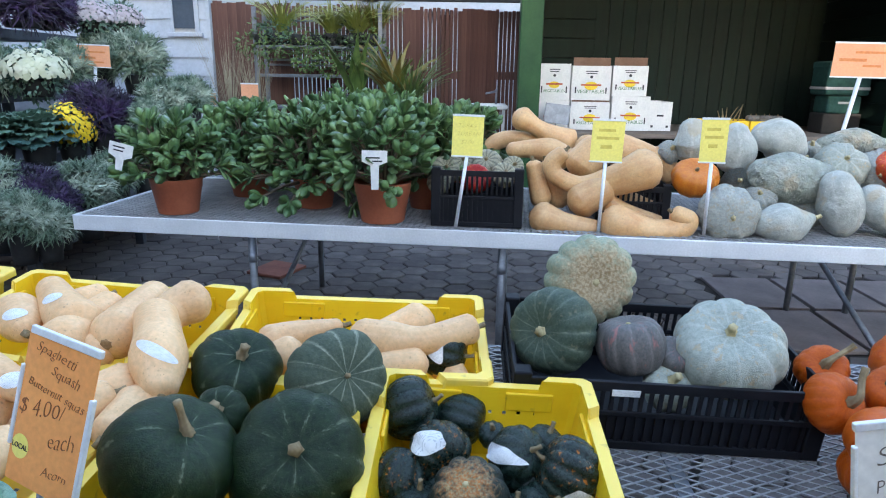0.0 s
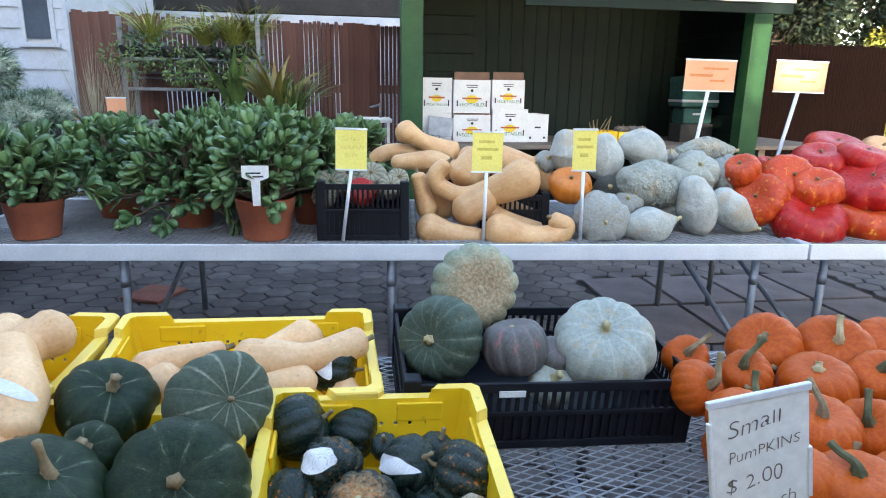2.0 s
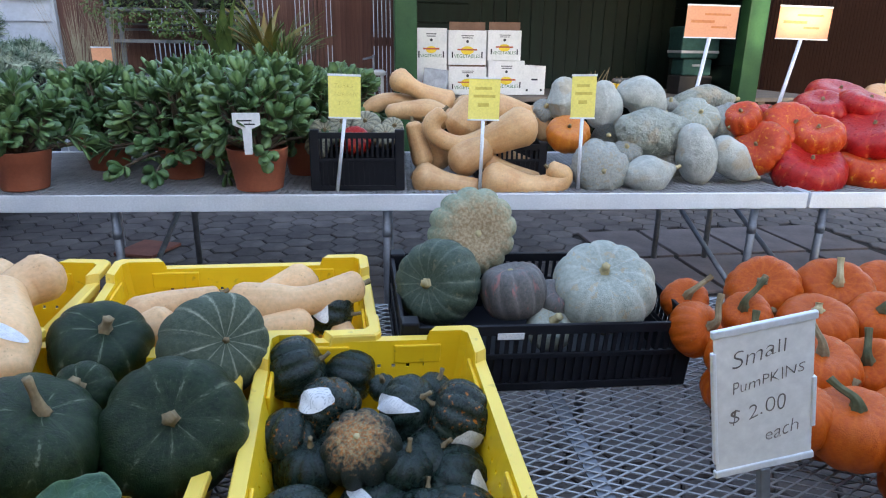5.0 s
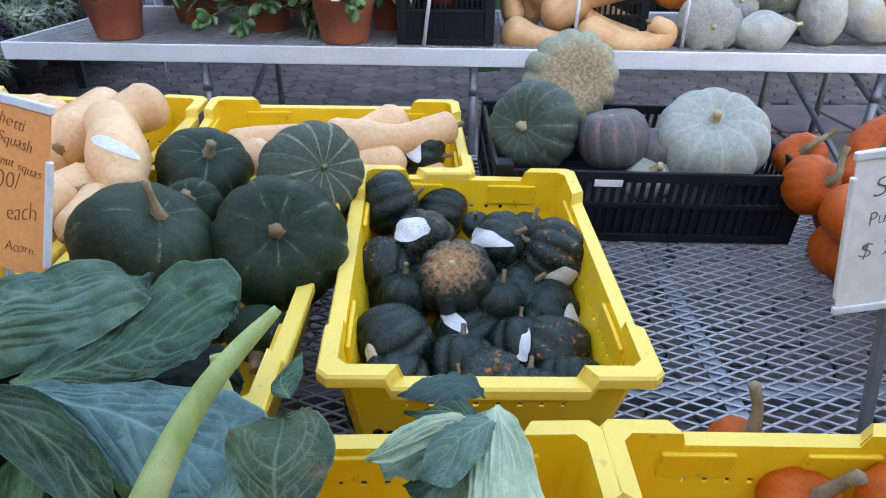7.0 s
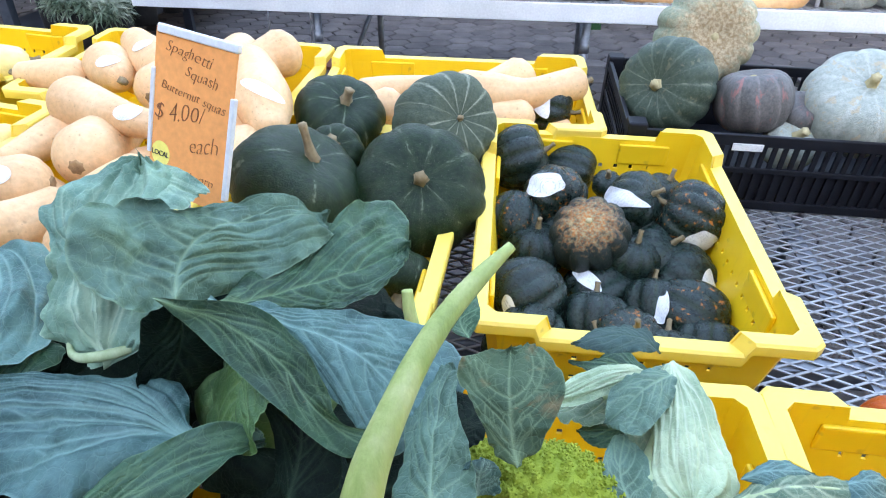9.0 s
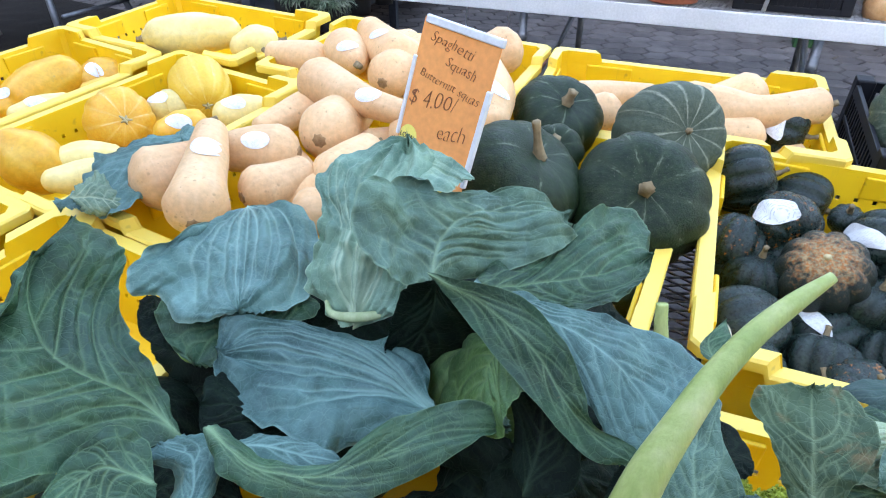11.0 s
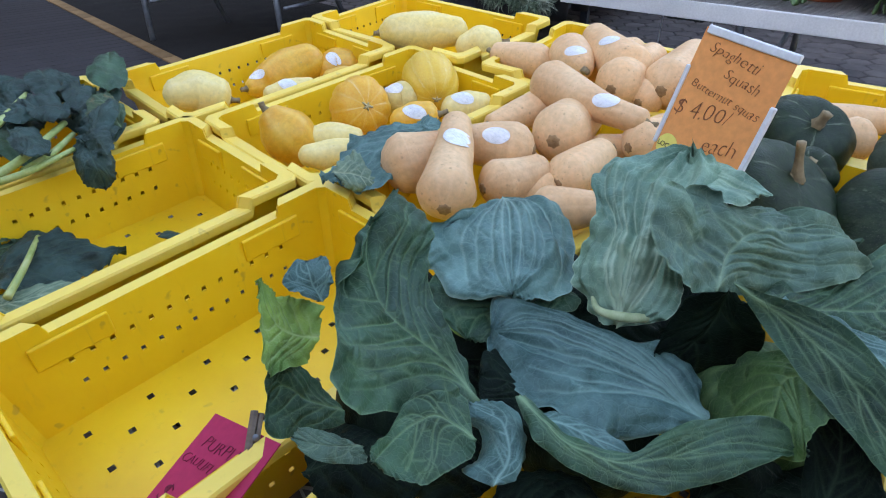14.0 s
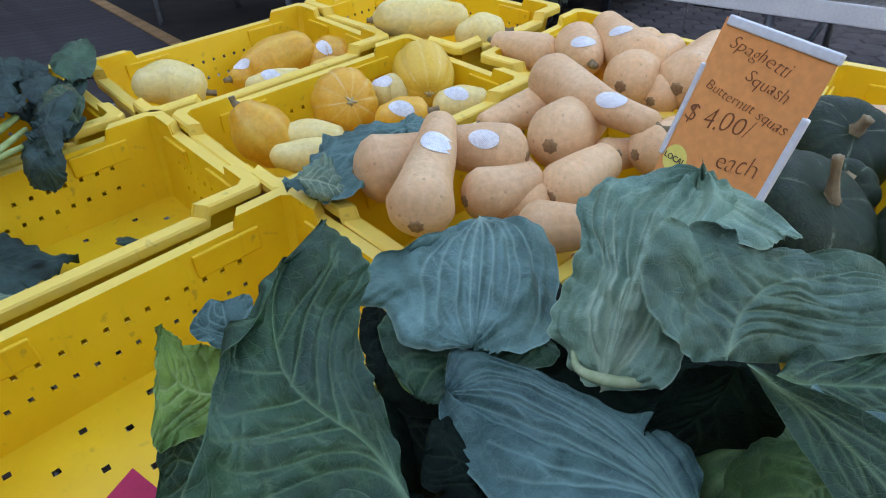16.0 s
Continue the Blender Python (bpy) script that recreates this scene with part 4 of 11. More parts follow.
def pumpkin(p, R, ratio, axis, seed, stem_to=None):
    """A small pumpkin; stem_to is the way from the foot of its stem to the cut end."""
    rg = random.Random(seed)
    ax = axis if stem_to else (rg.uniform(-0.35, 0.35), rg.uniform(-0.5, 0.1), 1.0)
    h = R * 2 * max(min(ratio, 0.95), 0.78)
    t = round_squash("small_pumpkin", p, R, h, S_PUMPKIN, "small orange pumpkin with a curved ribbed stem", "pumpkin", "small pumpkins", ax, rg.choice((11, 13, 15)), 0.045, 0.30, 0.78, 0.0,
                     None if stem_to else (rg.uniform(0.050, 0.090), 0.0100, rg.uniform(0.008, 0.040)), M_STEM, seed, lump=0.020)
    if stem_to:
        z = h / 2 * 0.70
        e = t.matrix_world.to_3x3().transposed() @ Vector(stem_to)
        ln = e.length
        up = Vector((0, 0, 1))
        bend = e.normalized().cross(up).cross(up) * rg.uniform(-0.10, 0.10) * ln
        pts = [up * (z - 0.012), up * (z + 0.004), up * (z + ln * 0.22) + e * 0.16, up * z + e * 0.62 + up * ln * 0.06 + bend, up * z + e]
        k = 0.75 + R * 3.0
        v, f, u = tube([tuple(q) for q in pts], [0.022 * k, 0.0165 * k, 0.0098 * k, 0.0085 * k, 0.0098 * k], 18, 20, 6, 0.30)
        link_mesh("stem", v, f, rg.choice((M_STEM, M_STEM, M_STEMPALE, M_STEMG)), t, u, label="dry ribbed stem with a cut end")
    return t


def hubbard(p, R, ratio, axis, seed, kind, exact=False):
    r, h = sized(R, ratio, axis, 1.8, exact)
    skin, lab = {"blue": (S_BLUE, "blue-grey hubbard squash with a chalky skin"), "warty": (S_WARTY, "warty grey hubbard squash with rough tan patches"), "pale": (S_PALE, "pale grey rounded squash")}[kind]
    pear = 0.0 if Vector(axis).normalized().dot(Vector((0.05, -0.86, 0.5))) > 0.72 else -0.22
    return round_squash("hubbard_squash", p, r, h, skin, lab, "squash", "grey squash on the back table", axis, 8, 0.09 if kind != "warty" else 0.03, 0.12, 0.9, pear,
                        (0.018, 0.010, 0.004), M_STEMPALE, seed, lump=0.034 if kind == "warty" else 0.027)


def turban(p, R, ratio, axis, seed, kind, exact=False):
    r, h = sized(R, ratio, axis, 1.35, exact)
    skin, lab, grp = {
        "red": (S_RED, "glossy red turban squash with shallow ribs", "red squash on the back table"),
        "redorange": (S_REDO, "orange-red ribbed squash on the table", "red squash on the back table"),
        "green": (S_TURBANG, "dark green squash with yellow patches", "red squash on the back table"),
        "darkred": (S_RED, "dark red flattened squash", "red squash on the back table"),
        "orange": (S_ORANGE, "bright orange squash in a black crate", "red squash on the back table"),
        "tan": (S_TAN, "tan cheese pumpkin with shallow ribs", "tan pumpkins on the back table"),
        "striped": (S_STRIPEW, "small white and green striped turban squash", "turban squash in the black crate")}[kind]
    return round_squash("turban_squash" if kind != "tan" else "cheese_pumpkin", p, r, h, skin, lab, "squash" if kind != "tan" else "pumpkin", grp, axis, 12, 0.055, 0.45, 0.78, 0.0,
                        (0.014, 0.009, 0.004), M_STEM, seed, lump=0.016)


def long_squash(name, pts, radii, skin, lab, grp, seed, labelled, stem_mat=None, stem_r=0.010, lump=0.0, scar=True):
    t = neck_squash(name, pts, radii, skin, lab, "squash", grp, True, 40, 32, stem_mat, stem_r, 0.022, lump, scar)
    if labelled:
        sk = [c for c in t.children if c.name.startswith("skin")][0].data
        v = [tuple(q.co) for q in sk.vertices]
        f = [tuple(q.vertices) for q in sk.polygons if len(q.vertices) >= 3]
        mid = Vector(pts[len(pts) // 2]) - Vector(pts[0])
        k = max(radii) * 0.6
        rg = random.Random(seed)
        near = mid + Vector(VIEW) * k + Vector((rg.uniform(-0.01, 0.02), 0, 0.01))
        pp, fs = patch(v, f, VIEW, tuple(near), 0.050 if seed == 42 else 0.029, 0.013 if seed == 42 else 0.017, 0.0016, rg.uniform(-0.5, 0.5))
        if fs:
            link_mesh("label", pp, fs, M_LABEL, t, label="oval white paper label")
    return t


def butternut(pts, radii, seed, labelled=False):
    return long_squash("butternut_squash", pts, radii, S_BUTTER, "smooth tan butternut squash" + (" with an oval white label" if labelled else " with a corky stem"), "butternut squash in crates", seed, labelled, None, 0.009)


def spaghetti(pts, radii, seed, pale=False, labelled=0):
    return long_squash("spaghetti_squash", pts, radii, S_SPAGP if pale else S_SPAG, ("pale cream-yellow spaghetti squash" if pale else "golden yellow oblong spaghetti squash with dry stem") + (" and label" if labelled else ""),
                       "spaghetti squash in crates", seed, bool(labelled), None, 0.009, 0.03, False)


def round_spaghetti(p, R, ratio, axis, seed, kind, exact=True):
    """A spaghetti squash that shows its puckered stem end, with pale rays round the scar."""
    skin, lab = {"gold": (S_SPAGRAY, "golden orange spaghetti squash with a star-shaped stem scar"), "yellow": (S_SPAGY, "bright yellow spaghetti squash with a torn stem end")}[kind]
    t = round_squash("spaghetti_squash", p, R, R * 2 * ratio, skin, lab, "squash", "spaghetti squash in crates", axis, 10, 0.05, 0.16, 0.9, 0.0, None, None, seed, lump=0.014)
    z = R * ratio * 0.84
    for k in range(5):
        a = k * 1.2566 + 0.3
        e = Vector((math.cos(a), math.sin(a), 0)) * R * (0.16 + 0.07 * (k % 2))
        v, f, u = tube([(0, 0, z + 0.002), tuple(e * 0.5 + Vector((0, 0, z + 0.003))), tuple(e + Vector((0, 0, z - 0.002)))], [R * 0.05, R * 0.035, R * 0.012], 6, 8)
        link_mesh("stem_ray", v, f, M_STEMPALE, t, u)
    return t


def long_hubbard(pts, radii, seed, kind):
    skin, lab = {"blue": (S_BLUE, "blue-grey hubbard squash tapering to its stem"), "warty": (S_WARTY, "warty grey hubbard squash with rough tan patches")}[kind]
    return long_squash("hubbard_squash", pts, radii, skin, lab, "grey squash on the back table", seed, False, M_STEMPALE, 0.012, 0.07 if kind == "warty" else 0.025, False)


def crookneck(pts, radii, seed):
    return long_squash("crookneck_squash", pts, radii, S_GOOSE, "long tan crookneck squash lying in a heap", "crookneck squash on the back table", seed, False)


# kabocha crate
kabocha((-0.284, 1.091, 0.655), 0.127, 0.80, (0.178, -0.703, 0.689), 1, 'dark', exact=True)
kabocha((-0.255, 1.322, 0.700), 0.111, 0.88, (0.477, -0.738, 0.478), 2, 'striped', exact=True)
kabocha((-0.484, 1.022, 0.696), 0.118, 0.74, (0.533, -0.108, 0.839), 3, 'dark', exact=True, stem_up=0.062)
kabocha((-0.490, 1.365, 0.693), 0.102, 0.72, (0.397, -0.418, 0.817), 4, 'dark', exact=True)
kabocha((-0.451, 1.164, 0.698), 0.055, 0.80, (0.104, -0.763, 0.638), 5, 'dark', exact=True)
kabocha((-0.290, 0.927, 0.575), 0.057, 0.80, (-0.022, -0.913, -0.407), 6, 'dark', exact=True)
kabocha((-0.399, 0.960, 0.591), 0.066, 0.86, (0.159, -0.637, 0.754), 7)
kabocha((-0.463, 1.168, 0.623), 0.056, 0.90, (0.237, -0.565, 0.790), 8)
# acorn crate
acorn((-0.099, 1.332, 0.624), 0.071, 1.00, (0.917, 0.012, 0.398), 9, 'plain', exact=True)
acorn((0.018, 1.362, 0.588), 0.060, 1.00, (0.943, -0.295, -0.155), 10, 'plain', exact=True)
acorn((-0.026, 1.219, 0.597), 0.065, 1.00, (0.432, -0.901, -0.046), 11, 'orange', exact=True, label_at=(-0.493, -0.572, 0.655), label_size=(0.042, 0.022), label_tilt=-0.7)
acorn((-0.102, 1.171, 0.566), 0.060, 1.00, (-0.232, -0.656, -0.718), 12, 'orange', exact=True)
acorn((0.039, 1.108, 0.565), 0.076, 1.00, (-0.164, -0.487, 0.858), 13, 'worn', exact=True)
acorn((0.133, 1.214, 0.592), 0.061, 1.00, (0.526, -0.549, 0.649), 15, 'plain', exact=True, label_at=(-0.814, -0.346, 0.466), label_size=(0.040, 0.019), label_tilt=1.2)
acorn((0.239, 1.171, 0.585), 0.070, 1.00, (-0.896, 0.190, 0.401), 17, 'orange', exact=True, label_at=(0.096, -0.952, -0.291), label_size=(0.036, 0.028), label_tilt=0.3)
acorn((-0.059, 1.117, 0.525), 0.060, 1.00, (0.029, 0.031, 0.999), 18, 'plain', exact=True)
acorn((0.116, 1.088, 0.528), 0.055, 1.00, (0.159, -0.039, 0.986), 19, 'plain', exact=True)
acorn((0.213, 1.086, 0.491), 0.074, 1.00, (-0.792, -0.053, 0.608), 20, 'plain', exact=True, label_at=(0.582, -0.775, 0.247), label_size=(0.034, 0.022), label_tilt=0.6)
acorn((-0.077, 0.978, 0.518), 0.073, 1.00, (-0.807, -0.527, -0.268), 21, 'plain', exact=True, label_at=(-0.480, -0.877, 0.031), label_size=(0.024, 0.016), label_tilt=0.0)
acorn((0.069, 1.055, 0.469), 0.077, 1.00, (-0.822, -0.447, -0.353), 22, 'plain', exact=True, label_at=(-0.380, -0.277, 0.883), label_size=(0.036, 0.014), label_tilt=0.2)
acorn((0.200, 0.980, 0.488), 0.075, 1.00, (0.777, -0.604, -0.178), 23, 'orange', exact=True, label_at=(-0.794, -0.269, 0.545), label_size=(0.036, 0.020), label_tilt=1.0)
acorn((-0.071, 0.900, 0.496), 0.060, 1.00, (-0.380, -0.917, -0.122), 25, 'plain', exact=True)
acorn((0.086, 0.896, 0.487), 0.062, 1.00, (0.125, -0.330, 0.936), 24, 'orange', exact=True)
acorn((0.088, 1.281, 0.595), 0.031, 1.00, (-0.048, -0.416, 0.908), 14, 'plain', exact=True)
acorn((0.195, 1.263, 0.592), 0.039, 1.00, (0.316, -0.148, 0.937), 16, 'plain', exact=True)
acorn((-0.001, 1.177, 0.530), 0.066, 0.91, (0.347, -0.377, 0.859), 26, 'plain')
acorn((0.174, 1.124, 0.520), 0.065, 0.91, (0.347, -0.377, 0.859), 27, 'plain')
acorn((0.150, 1.210, 0.545), 0.062, 0.91, (0.347, -0.377, 0.859), 24, 'plain')
acorn((-0.033, 1.559, 0.663), 0.068, 1.05, (0.970, -0.231, -0.080), 28, 'plain', exact=True, label_at=(-0.358, -0.644, 0.676), label_size=(0.045, 0.024), label_tilt=0.6)
acorn((-0.090, 0.860, 0.479), 0.064, 0.95, (0.10, 0.90, 0.80), 300, 'plain')
acorn((0.030, 0.850, 0.475), 0.064, 0.95, (0.10, 0.90, 0.80), 301, 'plain')
acorn((0.150, 0.870, 0.473), 0.064, 0.95, (0.10, 0.90, 0.80), 302, 'plain')
acorn((-0.090, 1.000, 0.493), 0.064, 0.95, (0.10, 0.90, 0.80), 303, 'plain')
acorn((0.150, 1.000, 0.485), 0.064, 0.95, (0.10, 0.90, 0.80), 304, 'plain')
acorn((0.040, 0.950, 0.484), 0.064, 0.95, (0.10, 0.90, 0.80), 305, 'plain')
acorn((-0.080, 1.150, 0.506), 0.064, 0.95, (0.10, 0.90, 0.80), 306, 'plain')
acorn((0.060, 1.180, 0.505), 0.064, 0.95, (0.10, 0.90, 0.80), 307, 'plain')
acorn((0.200, 1.170, 0.500), 0.064, 0.95, (0.10, 0.90, 0.80), 308, 'plain')
acorn((0.220, 0.900, 0.474), 0.064, 0.95, (0.10, 0.90, 0.80), 309, 'plain')
# black crate
big_squash((0.252, 1.588, 0.715), 0.114, 0.82, (-0.592, -0.759, 0.272), 29, 'greygreen', exact=True)
big_squash((0.442, 1.552, 0.698), 0.087, 0.95, (-0.166, 0.143, 0.976), 30, 'purple', exact=True)
big_squash((0.677, 1.535, 0.703), 0.135, 0.69, (-0.204, -0.473, 0.857), 31, 'pale', exact=True)
big_squash((0.385, 1.821, 0.781), 0.131, 0.80, (0.050, -0.980, 0.190), 32, 'mottle', exact=True)
big_squash((0.522, 1.490, 0.612), 0.067, 0.80, (0.149, -0.510, 0.847), 33, 'pale')
big_squash((0.547, 1.539, 0.677), 0.055, 0.90, (0.149, -0.510, 0.847), 34, 'purple')
# butternut crate at the right
butternut([(-0.224, 1.520, 0.709), (-0.160, 1.517, 0.709), (-0.076, 1.518, 0.709), (0.039, 1.583, 0.717)], [0.051, 0.046, 0.036, 0.041], 35)
butternut([(-0.100, 1.658, 0.698), (-0.158, 1.630, 0.687), (-0.211, 1.578, 0.684)], [0.058, 0.045, 0.035], 36)
butternut([(-0.468, 1.550, 0.679), (-0.408, 1.599, 0.682), (-0.314, 1.654, 0.684)], [0.046, 0.037, 0.021], 37)
butternut([(-0.401, 1.473, 0.680), (-0.450, 1.441, 0.678), (-0.490, 1.399, 0.675)], [0.049, 0.038, 0.029], 38)
butternut([(-0.093, 1.466, 0.670), (-0.153, 1.452, 0.670), (-0.205, 1.436, 0.670)], [0.041, 0.035, 0.027], 39)
butternut([(-0.035, 1.572, 0.628), (-0.005, 1.521, 0.622), (0.017, 1.473, 0.617)], [0.044, 0.037, 0.028], 40)
# butternut crate at the rear
butternut([(-0.681, 1.590, 0.769), (-0.718, 1.548, 0.756), (-0.736, 1.455, 0.738)], [0.058, 0.049, 0.039], 41)
butternut([(-0.723, 1.480, 0.765), (-0.668, 1.375, 0.765), (-0.628, 1.290, 0.745), (-0.598, 1.225, 0.712)], [0.052, 0.052, 0.060, 0.036], 42, True)
butternut([(-1.173, 1.489, 0.724), (-1.238, 1.493, 0.727), (-1.308, 1.496, 0.729)], [0.049, 0.041, 0.029], 43)
butternut([(-1.100, 1.527, 0.746), (-1.052, 1.475, 0.744), (-1.013, 1.427, 0.744)], [0.058, 0.047, 0.028], 44, True)
butternut([(-0.903, 1.456, 0.753), (-0.979, 1.527, 0.762), (-1.080, 1.639, 0.776)], [0.061, 0.053, 0.038], 45, True)
butternut([(-0.901, 1.385, 0.736), (-0.901, 1.488, 0.746), (-0.893, 1.583, 0.755)], [0.057, 0.048, 0.041], 46)
butternut([(-0.802, 1.439, 0.738), (-0.804, 1.541, 0.748), (-0.805, 1.653, 0.759)], [0.062, 0.053, 0.044], 47)
butternut([(-0.841, 1.406, 0.707), (-0.837, 1.487, 0.714), (-0.813, 1.541, 0.719)], [0.046, 0.042, 0.037], 48)
butternut([(-1.043, 1.539, 0.725), (-1.009, 1.621, 0.732), (-0.977, 1.687, 0.737)], [0.056, 0.049, 0.042], 49)
butternut([(-0.878, 1.451, 0.702), (-0.851, 1.522, 0.708), (-0.836, 1.634, 0.718)], [0.058, 0.052, 0.047], 50)
# butternut crate in front
butternut([(-1.000, 1.231, 0.755), (-0.910, 1.188, 0.753), (-0.827, 1.148, 0.752), (-0.750, 1.131, 0.748)], [0.054, 0.041, 0.031, 0.025], 51, True)
butternut([(-1.006, 1.230, 0.705), (-1.034, 1.162, 0.699), (-1.063, 1.079, 0.692)], [0.047, 0.036, 0.022], 52)
butternut([(-0.894, 1.077, 0.707), (-0.906, 1.159, 0.705), (-0.905, 1.226, 0.711)], [0.063, 0.056, 0.045], 53)
butternut([(-0.934, 0.728, 0.700), (-0.963, 0.778, 0.716), (-0.996, 0.841, 0.733), (-1.041, 0.912, 0.746)], [0.053, 0.042, 0.037, 0.030], 54, True)
butternut([(-1.090, 0.810, 0.688), (-1.065, 0.845, 0.695), (-1.047, 0.915, 0.696)], [0.061, 0.050, 0.038], 55)
butternut([(-0.944, 0.974, 0.699), (-0.984, 0.963, 0.699), (-1.032, 0.943, 0.698)], [0.052, 0.048, 0.039], 56, True)
butternut([(-0.901, 0.849, 0.681), (-0.884, 0.885, 0.683), (-0.863, 0.933, 0.687)], [0.047, 0.040, 0.032], 57)
butternut([(-0.810, 0.946, 0.682), (-0.803, 1.004, 0.687), (-0.795, 1.061, 0.692)], [0.046, 0.041, 0.034], 58)
butternut([(-0.788, 0.829, 0.670), (-0.752, 0.854, 0.672), (-0.721, 0.879, 0.673)], [0.043, 0.037, 0.029], 59)
butternut([(-0.739, 1.125, 0.707), (-0.719, 1.165, 0.710), (-0.694, 1.194, 0.712)], [0.047, 0.041, 0.035], 60)
butternut([(-0.818, 1.116, 0.678), (-0.792, 1.142, 0.680), (-0.769, 1.179, 0.683)], [0.033, 0.029, 0.024], 61)
butternut([(-0.890, 0.962, 0.646), (-0.944, 1.009, 0.652), (-0.989, 1.039, 0.656)], [0.040, 0.039, 0.036], 62)
butternut([(-0.902, 0.885, 0.659), (-0.871, 0.904, 0.660), (-0.834, 0.926, 0.661)], [0.051, 0.043, 0.034], 63)
butternut([(-0.642, 1.211, 0.682), (-0.648, 1.163, 0.678), (-0.654, 1.119, 0.674)], [0.048, 0.042, 0.037], 64)
butternut([(-0.698, 1.266, 0.689), (-0.733, 1.241, 0.688), (-0.767, 1.198, 0.685)], [0.058, 0.047, 0.037], 65)
butternut([(-0.596, 1.201, 0.670), (-0.642, 1.178, 0.669), (-0.678, 1.139, 0.666)], [0.041, 0.037, 0.031], 66, True)
# spaghetti squash crates
round_spaghetti((-1.455, 1.078, 0.655), 0.079, 0.95, (0.819, -0.469, 0.330), 67, 'gold', exact=True)
round_spaghetti((-1.385, 1.283, 0.684), 0.075, 1.35, (0.717, -0.644, -0.266), 68, 'yellow', exact=True)
spaghetti([(-1.455, 0.868, 0.612), (-1.474, 0.858, 0.639), (-1.492, 0.848, 0.664), (-1.510, 0.838, 0.690)], [0.050, 0.062, 0.058, 0.036], 69)
spaghetti([(-1.436, 0.891, 0.636), (-1.410, 0.929, 0.631), (-1.361, 0.964, 0.626)], [0.027, 0.036, 0.027], 70, pale=True)
spaghetti([(-1.379, 0.818, 0.631), (-1.347, 0.864, 0.623), (-1.294, 0.911, 0.629)], [0.025, 0.038, 0.031], 71, pale=True)
spaghetti([(-1.432, 1.177, 0.654), (-1.418, 1.199, 0.654), (-1.389, 1.218, 0.658)], [0.036, 0.045, 0.039], 72, pale=True, labelled=1)
spaghetti([(-1.316, 1.069, 0.650), (-1.295, 1.099, 0.650), (-1.260, 1.122, 0.660)], [0.033, 0.044, 0.036], 74, labelled=1)
spaghetti([(-1.259, 1.208, 0.650), (-1.230, 1.237, 0.653), (-1.188, 1.256, 0.662)], [0.037, 0.045, 0.034], 73, pale=True, labelled=1)
spaghetti([(-1.841, 0.814, 0.688), (-1.824, 0.863, 0.682), (-1.784, 0.905, 0.665)], [0.040, 0.056, 0.050], 75, pale=True)
spaghetti([(-1.874, 1.305, 0.661), (-1.922, 1.254, 0.629), (-1.952, 1.184, 0.605), (-1.960, 1.131, 0.604)], [0.058, 0.071, 0.055, 0.024], 76, labelled=1)
spaghetti([(-1.841, 1.341, 0.623), (-1.823, 1.379, 0.628), (-1.780, 1.408, 0.639)], [0.050, 0.065, 0.050], 78, labelled=1)
spaghetti([(-1.796, 1.072, 0.630), (-1.768, 1.121, 0.632), (-1.722, 1.167, 0.642)], [0.024, 0.034, 0.026], 77, pale=True, labelled=1)
spaghetti([(-1.644, 1.277, 0.650), (-1.668, 1.244, 0.650), (-1.699, 1.208, 0.650)], [0.032, 0.042, 0.032], 80)
spaghetti([(-1.492, 1.560, 0.753), (-1.568, 1.505, 0.755), (-1.641, 1.446, 0.756), (-1.667, 1.423, 0.752)], [0.044, 0.058, 0.048, 0.024], 79, pale=True)
spaghetti([(-1.443, 1.535, 0.721), (-1.406, 1.561, 0.728), (-1.367, 1.586, 0.732)], [0.037, 0.051, 0.037], 81, pale=True)
# crookneck squash on the back table
crookneck([(0.379, 2.905, 0.721), (0.482, 2.896, 0.696), (0.619, 2.885, 0.678)], [0.074, 0.054, 0.044], 81)
crookneck([(0.693, 2.849, 0.718), (0.849, 2.836, 0.682), (0.977, 2.826, 0.698), (1.012, 2.823, 0.740), (0.953, 2.827, 0.770)], [0.082, 0.062, 0.051, 0.043, 0.038], 82)
crookneck([(0.569, 2.989, 0.788), (0.626, 2.985, 0.823), (0.677, 2.981, 0.849)], [0.084, 0.074, 0.063], 83)
crookneck([(0.851, 2.996, 0.942), (0.709, 3.008, 0.879), (0.565, 3.020, 0.852), (0.450, 3.029, 0.896), (0.431, 3.031, 0.955), (0.474, 3.027, 1.003)], [0.097, 0.071, 0.048, 0.042, 0.042, 0.036], 84)
crookneck([(0.319, 3.492, 1.127), (0.402, 3.485, 1.082), (0.491, 3.478, 1.037), (0.575, 3.471, 1.009)], [0.065, 0.044, 0.059, 0.072], 85)
crookneck([(0.128, 3.558, 0.937), (0.198, 3.552, 0.997), (0.288, 3.544, 1.018), (0.408, 3.535, 1.004)], [0.042, 0.045, 0.042, 0.042], 86)
crookneck([(0.260, 3.296, 0.983), (0.352, 3.288, 0.989), (0.451, 3.280, 0.984), (0.522, 3.274, 0.941)], [0.039, 0.048, 0.062, 0.068], 87)
crookneck([(0.394, 3.094, 0.773), (0.368, 3.096, 0.861), (0.349, 3.098, 0.940)], [0.052, 0.043, 0.037], 88)
crookneck([(0.492, 3.146, 0.764), (0.457, 3.149, 0.854), (0.421, 3.152, 0.934)], [0.055, 0.049, 0.044], 89)
crookneck([(0.603, 3.197, 0.929), (0.647, 3.194, 0.997), (0.701, 3.189, 1.024)], [0.094, 0.077, 0.061], 90)
crookneck([(0.800, 3.302, 0.988), (0.873, 3.296, 0.975), (0.961, 3.288, 0.956)], [0.086, 0.075, 0.058], 91)
